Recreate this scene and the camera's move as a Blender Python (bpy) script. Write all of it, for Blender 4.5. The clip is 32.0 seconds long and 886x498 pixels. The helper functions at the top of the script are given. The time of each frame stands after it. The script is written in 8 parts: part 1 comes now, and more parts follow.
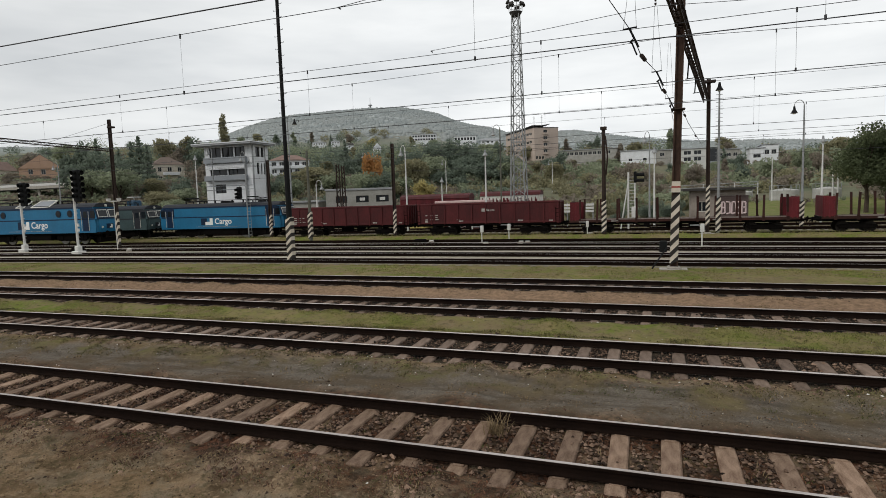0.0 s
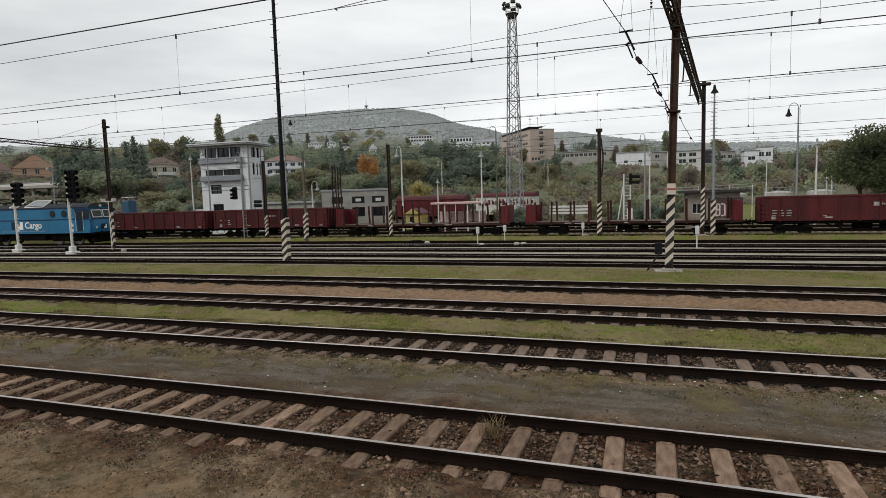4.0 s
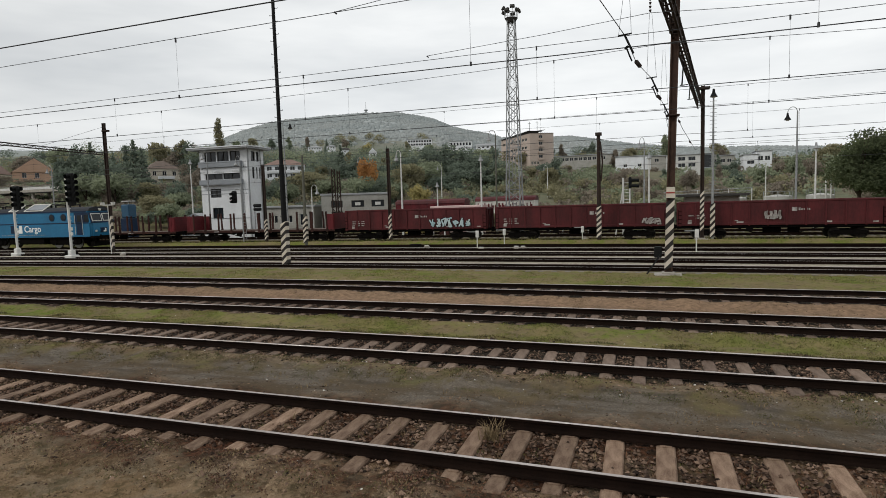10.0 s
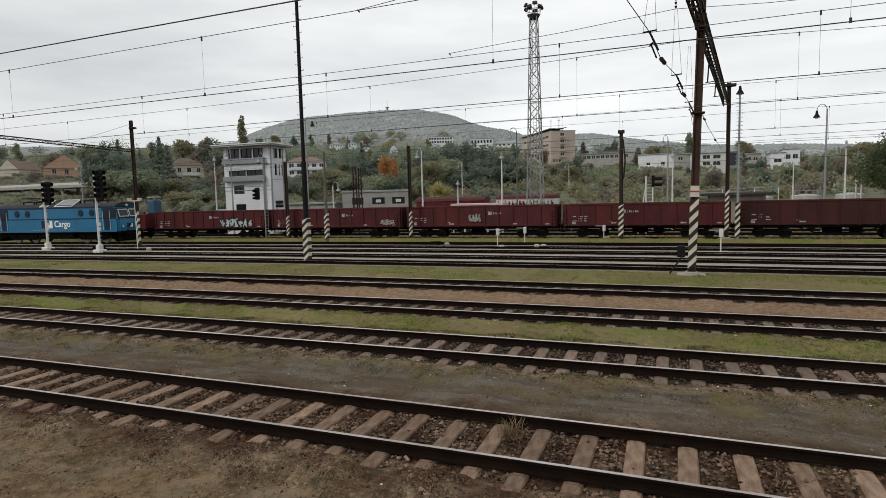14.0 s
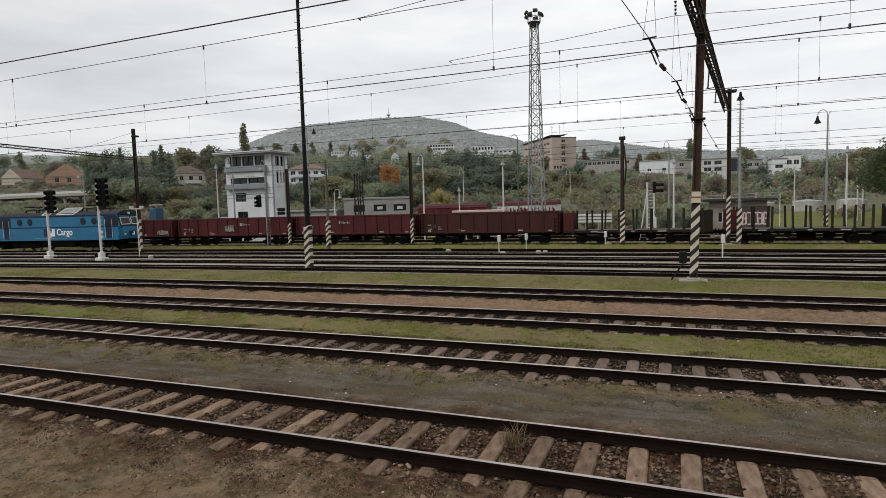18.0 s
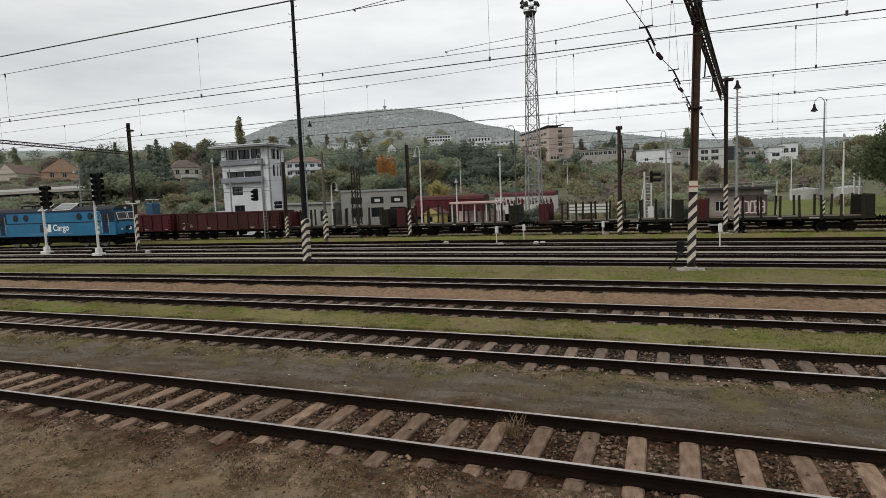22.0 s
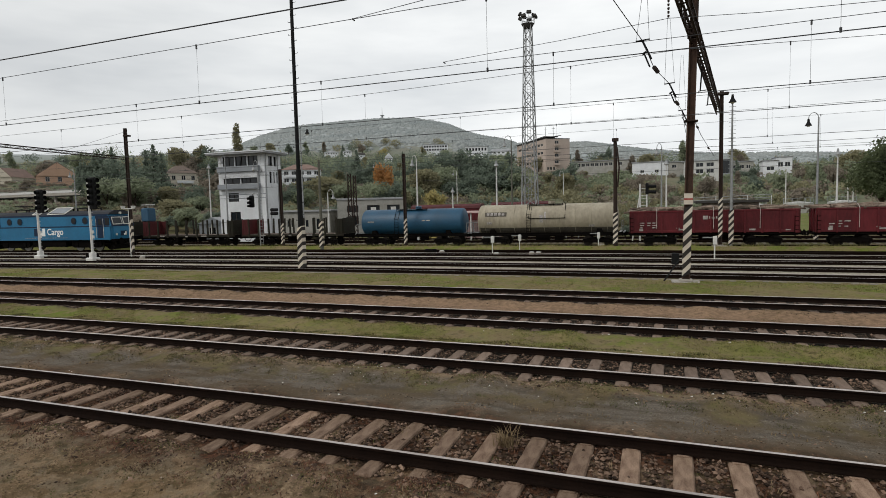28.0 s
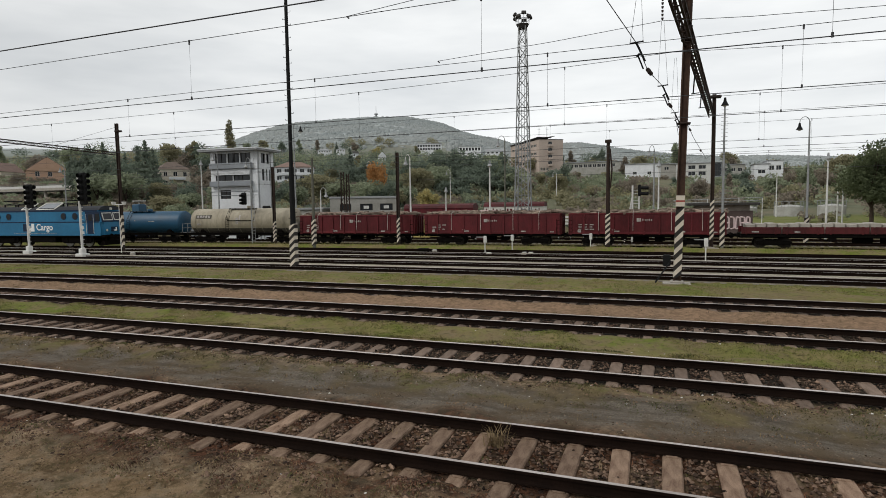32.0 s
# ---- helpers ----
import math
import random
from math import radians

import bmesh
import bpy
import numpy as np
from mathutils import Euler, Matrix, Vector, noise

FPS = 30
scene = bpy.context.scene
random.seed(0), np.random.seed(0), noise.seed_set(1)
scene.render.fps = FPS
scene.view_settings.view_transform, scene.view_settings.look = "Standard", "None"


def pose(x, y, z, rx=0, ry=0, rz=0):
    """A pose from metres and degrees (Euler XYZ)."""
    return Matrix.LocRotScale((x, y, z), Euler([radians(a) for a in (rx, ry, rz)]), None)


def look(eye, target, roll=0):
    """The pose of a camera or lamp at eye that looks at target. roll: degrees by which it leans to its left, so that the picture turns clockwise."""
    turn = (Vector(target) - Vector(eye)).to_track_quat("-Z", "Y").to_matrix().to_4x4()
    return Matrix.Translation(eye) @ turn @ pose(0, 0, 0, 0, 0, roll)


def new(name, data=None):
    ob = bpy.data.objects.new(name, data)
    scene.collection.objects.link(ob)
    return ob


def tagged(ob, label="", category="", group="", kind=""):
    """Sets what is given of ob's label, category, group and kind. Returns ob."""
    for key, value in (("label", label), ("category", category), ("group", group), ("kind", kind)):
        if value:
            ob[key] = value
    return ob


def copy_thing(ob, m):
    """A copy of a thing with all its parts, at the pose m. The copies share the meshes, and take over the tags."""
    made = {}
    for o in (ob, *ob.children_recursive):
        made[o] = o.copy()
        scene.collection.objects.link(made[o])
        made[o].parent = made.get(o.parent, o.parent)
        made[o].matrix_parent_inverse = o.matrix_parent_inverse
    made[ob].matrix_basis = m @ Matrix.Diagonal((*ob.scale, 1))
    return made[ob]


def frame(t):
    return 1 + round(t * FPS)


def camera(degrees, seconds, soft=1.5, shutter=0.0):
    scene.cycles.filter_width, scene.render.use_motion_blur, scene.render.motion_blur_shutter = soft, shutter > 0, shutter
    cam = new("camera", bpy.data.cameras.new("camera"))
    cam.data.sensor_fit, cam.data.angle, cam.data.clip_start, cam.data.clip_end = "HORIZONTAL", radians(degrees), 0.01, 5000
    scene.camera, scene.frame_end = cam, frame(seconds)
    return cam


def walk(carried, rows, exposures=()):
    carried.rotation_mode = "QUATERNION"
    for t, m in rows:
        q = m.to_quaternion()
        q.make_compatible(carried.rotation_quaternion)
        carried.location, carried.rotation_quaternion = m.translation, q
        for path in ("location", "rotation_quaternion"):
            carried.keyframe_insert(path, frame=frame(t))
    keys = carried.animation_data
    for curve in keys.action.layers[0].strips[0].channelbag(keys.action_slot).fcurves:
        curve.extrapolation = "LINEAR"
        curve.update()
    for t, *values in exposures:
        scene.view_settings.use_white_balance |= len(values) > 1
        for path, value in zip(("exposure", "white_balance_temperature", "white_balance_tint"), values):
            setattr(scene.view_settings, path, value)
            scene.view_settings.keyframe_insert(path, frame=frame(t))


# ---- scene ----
# t, yaw, pitch, roll, x, y, z of the hand-held camera
PATH = [
    (0, 20.10, -5.30, 1.88, -0.000, -0.000, 3.420), (0.5, 20.02, -5.27, 1.86, -0.003, -0.008, 3.429), (1, 19.93, -5.13, 1.77, -0.003, -0.009, 3.431),
    (1.5, 19.88, -5.14, 1.71, -0.004, -0.000, 3.429), (2, 19.58, -5.17, 1.59, -0.004, -0.003, 3.434), (2.5, 19.71, -4.96, 1.73, 0.005, -0.016, 3.433),
    (3, 19.66, -5.15, 1.68, 0.001, -0.001, 3.430), (3.5, 19.70, -5.22, 1.70, -0.003, -0.004, 3.431), (5.5, 19.58, -5.12, 1.67, -0.006, -0.008, 3.429),
    (6, 20.29, -5.66, 2.68, -0.027, -0.027, 3.408), (6.5, 19.80, -4.67, 1.48, -0.009, -0.001, 3.416), (7, 20.24, -4.38, 1.92, -0.010, -0.016, 3.420),
    (7.5, 20.12, -4.72, 1.89, -0.006, -0.007, 3.422), (8, 19.84, -4.91, 1.80, -0.010, 0.010, 3.413), (8.5, 19.79, -4.82, 2.03, 0.005, -0.011, 3.428),
    (9, 19.59, -4.81, 1.60, 0.000, -0.011, 3.429), (9.5, 19.60, -4.84, 1.70, -0.005, -0.005, 3.430), (10, 19.65, -4.82, 1.69, -0.005, 0.010, 3.415),
    (10.5, 19.74, -4.74, 1.61, -0.003, -0.009, 3.419), (11, 19.78, -4.76, 1.48, -0.003, -0.011, 3.423), (11.5, 19.81, -4.63, 1.52, -0.007, -0.004, 3.418),
    (12, 19.70, -4.65, 1.47, -0.007, -0.000, 3.424), (12.5, 19.79, -4.68, 1.48, -0.012, 0.009, 3.425), (13, 20.05, -5.02, 1.36, -0.017, 0.005, 3.414),
    (13.5, 21.12, -5.17, 1.54, -0.023, -0.011, 3.413), (14, 21.66, -5.01, 1.39, -0.015, -0.010, 3.419), (14.5, 22.22, -5.33, 1.71, -0.016, -0.010, 3.430),
    (16.5, 22.44, -4.58, 1.75, -0.022, -0.004, 3.417), (17, 21.96, -4.36, 1.89, -0.016, -0.013, 3.419), (17.5, 21.88, -4.10, 1.77, -0.006, -0.020, 3.424),
    (18, 21.80, -4.33, 1.60, -0.009, -0.007, 3.415), (18.5, 21.79, -4.01, 1.57, -0.008, -0.019, 3.426), (19, 21.89, -3.98, 1.48, -0.020, -0.012, 3.416),
    (19.5, 21.86, -4.14, 1.65, -0.004, -0.022, 3.414), (20, 21.82, -4.17, 1.52, -0.004, -0.021, 3.427), (20.5, 21.69, -4.22, 1.26, -0.003, -0.021, 3.424),
    (21, 21.57, -4.23, 1.45, -0.007, -0.010, 3.419), (21.5, 21.57, -4.09, 1.78, -0.003, -0.047, 3.405), (22, 21.53, -5.16, 2.16, -0.012, 0.001, 3.417),
    (22.5, 21.53, -4.19, 1.68, -0.009, -0.005, 3.420), (23, 21.40, -4.08, 1.75, 0.007, -0.014, 3.417), (23.5, 21.21, -4.32, 1.51, -0.011, -0.010, 3.420),
    (24, 21.32, -4.26, 1.51, -0.005, -0.016, 3.418), (24.5, 21.26, -4.35, 1.45, -0.010, -0.007, 3.423), (25, 21.21, -4.14, 1.30, -0.000, -0.021, 3.415),
    (25.5, 21.15, -4.11, 1.18, -0.002, -0.015, 3.416), (27.5, 21.13, -4.26, 1.40, -0.010, -0.011, 3.410), (28, 21.16, -4.27, 1.42, -0.013, -0.004, 3.421),
    (28.5, 21.06, -4.25, 1.28, -0.003, -0.023, 3.426), (29, 20.96, -4.16, 1.11, -0.004, -0.006, 3.423), (29.5, 20.84, -4.22, 1.00, -0.004, -0.016, 3.417),
    (30, 20.77, -4.16, 0.84, -0.001, -0.018, 3.415), (30.5, 20.75, -4.22, 0.84, -0.010, -0.005, 3.414), (31, 20.72, -4.18, 0.79, -0.000, -0.012, 3.418),
    (31.5, 20.57, -4.45, 0.79, -0.005, 0.000, 3.408), (32, 20.48, -4.34, 0.79, -0.011, 0.008, 3.419),
]
cam = camera(75.0, 32.0, soft=0.6)
walk(cam, [(t, pose(x, y, z, 90 + p, r, w)) for t, w, p, r, x, y, z in PATH])

# ---- light: an overcast autumn day ----
world = bpy.data.worlds.new("world")
scene.world = world
world.use_nodes = True
wn = world.node_tree.nodes
wl = world.node_tree.links
wn.clear()
w_out = wn.new("ShaderNodeOutputWorld")
w_sky = wn.new("ShaderNodeTexSky")
w_sky.sky_type, w_sky.sun_disc = "NISHITA", False
w_sky.sun_elevation, w_sky.sun_rotation = radians(38), radians(200)
w_bg1 = wn.new("ShaderNodeBackground")
w_bg1.inputs["Strength"].default_value = 0.05
wl.new(w_sky.outputs["Color"], w_bg1.inputs["Color"])
w_tc = wn.new("ShaderNodeTexCoord")
w_map = wn.new("ShaderNodeMapping")
w_map.inputs["Scale"].default_value = (1.2, 1.2, 5.5)
wl.new(w_tc.outputs["Generated"], w_map.inputs["Vector"])
w_noise = wn.new("ShaderNodeTexNoise")
w_noise.inputs["Scale"].default_value = 1.7
w_noise.inputs["Detail"].default_value = 5.0
w_noise.inputs["Roughness"].default_value = 0.52
wl.new(w_map.outputs["Vector"], w_noise.inputs["Vector"])
w_ramp = wn.new("ShaderNodeValToRGB")
w_ramp.color_ramp.elements[0].position, w_ramp.color_ramp.elements[1].position = 0.33, 0.66
w_ramp.color_ramp.elements[0].color = (0.605, 0.628, 0.645, 1)
w_ramp.color_ramp.elements[1].color = (0.856, 0.868, 0.866, 1)
wl.new(w_noise.outputs["Fac"], w_ramp.inputs["Fac"])
w_bg2 = wn.new("ShaderNodeBackground")
w_dot = wn.new("ShaderNodeVectorMath")
w_dot.operation = "DOT_PRODUCT"
w_dot.inputs[1].default_value = (-0.139, 0.99, 0.0)
wl.new(w_tc.outputs["Generated"], w_dot.inputs[0])
w_span = wn.new("ShaderNodeMapRange")
w_span.interpolation_type = "SMOOTHSTEP"
for w_key, w_value in (("From Min", 0.6), ("From Max", 1.0), ("To Min", 1.05), ("To Max", 1.26)):
    w_span.inputs[w_key].default_value = w_value
wl.new(w_dot.outputs["Value"], w_span.inputs["Value"])
wl.new(w_span.outputs["Result"], w_bg2.inputs["Strength"])
wl.new(w_ramp.outputs["Color"], w_bg2.inputs["Color"])
w_mix = wn.new("ShaderNodeMixShader")
w_mix.inputs["Fac"].default_value = 0.93
wl.new(w_bg1.outputs["Background"], w_mix.inputs[1])
wl.new(w_bg2.outputs["Background"], w_mix.inputs[2])
wl.new(w_mix.outputs["Shader"], w_out.inputs["Surface"])
sun_data = bpy.data.lights.new("sun", "SUN")
sun_data.energy, sun_data.angle, sun_data.color = 1.35, radians(22), (1.0, 0.95, 0.885)
sun = new("sun", sun_data)
sun.matrix_world = look((0, 0, 60), (38, 52, 0))
scene.view_settings.exposure = 0.0


# ---- materials ----
def material(name, color, rough=0.7, metal=0.0, second=None, scale=4.0, amount=0.6, bump=0.0, bump_scale=None, fine=None,
             stretch=(1, 1, 1), vary=0.0, spec=0.18, coat=0.0, island=False):
    """A Principled surface whose colour wanders between two tones at two scales, with a fine relief."""
    m = bpy.data.materials.new(name)
    m.use_nodes = True
    n, l = m.node_tree.nodes, m.node_tree.links
    p = n["Principled BSDF"]
    p.inputs["Roughness"].default_value, p.inputs["Metallic"].default_value = rough, metal
    p.inputs["Specular IOR Level"].default_value = spec
    if coat:
        p.inputs["Coat Weight"].default_value = coat
    second = second or tuple(c * 0.62 for c in color)
    tc = n.new("ShaderNodeTexCoord")
    mp = n.new("ShaderNodeMapping")
    mp.inputs["Scale"].default_value = stretch
    l.new(tc.outputs["Object"], mp.inputs["Vector"])
    a = n.new("ShaderNodeTexNoise")
    a.inputs["Scale"].default_value, a.inputs["Detail"].default_value = scale, 6
    b = n.new("ShaderNodeTexNoise")
    b.inputs["Scale"].default_value, b.inputs["Detail"].default_value = fine or scale * 9, 4
    for t in (a, b):
        l.new(mp.outputs["Vector"], t.inputs["Vector"])
    mul = n.new("ShaderNodeMath")
    mul.operation = "MULTIPLY_ADD"
    l.new(b.outputs["Fac"], mul.inputs[0])
    mul.inputs[1].default_value = 0.5
    l.new(a.outputs["Fac"], mul.inputs[2])
    ramp = n.new("ShaderNodeMapRange")
    ramp.inputs["From Min"].default_value, ramp.inputs["From Max"].default_value = 0.55, 0.95
    ramp.inputs["To Max"].default_value = amount
    l.new(mul.outputs["Value"], ramp.inputs["Value"])
    mix = n.new("ShaderNodeMix")
    mix.data_type = "RGBA"
    mix.inputs["A"].default_value, mix.inputs["B"].default_value = (*color, 1), (*second, 1)
    l.new(ramp.outputs["Result"], mix.inputs["Factor"])
    out = mix.outputs["Result"]
    if vary:
        hsv = n.new("ShaderNodeHueSaturation")
        if island:
            info = n.new("ShaderNodeNewGeometry")
            src = info.outputs["Random Per Island"]
        else:
            info = n.new("ShaderNodeObjectInfo")
            src = info.outputs["Random"]
        r = n.new("ShaderNodeMapRange")
        r.inputs["To Min"].default_value, r.inputs["To Max"].default_value = 1 - vary, 1 + vary
        l.new(src, r.inputs["Value"])
        l.new(r.outputs["Result"], hsv.inputs["Value"])
        l.new(out, hsv.inputs["Color"])
        out = hsv.outputs["Color"]
    l.new(out, p.inputs["Base Color"])
    if bump:
        bp = n.new("ShaderNodeBump")
        bp.inputs["Strength"].default_value, bp.inputs["Distance"].default_value = min(1, bump), 0.02
        if bump_scale:
            c = n.new("ShaderNodeTexNoise")
            c.inputs["Scale"].default_value, c.inputs["Detail"].default_value = bump_scale, 5
            l.new(mp.outputs["Vector"], c.inputs["Vector"])
            l.new(c.outputs["Fac"], bp.inputs["Height"])
        else:
            l.new(b.outputs["Fac"], bp.inputs["Height"])
        l.new(bp.outputs["Normal"], p.inputs["Normal"])
    return m


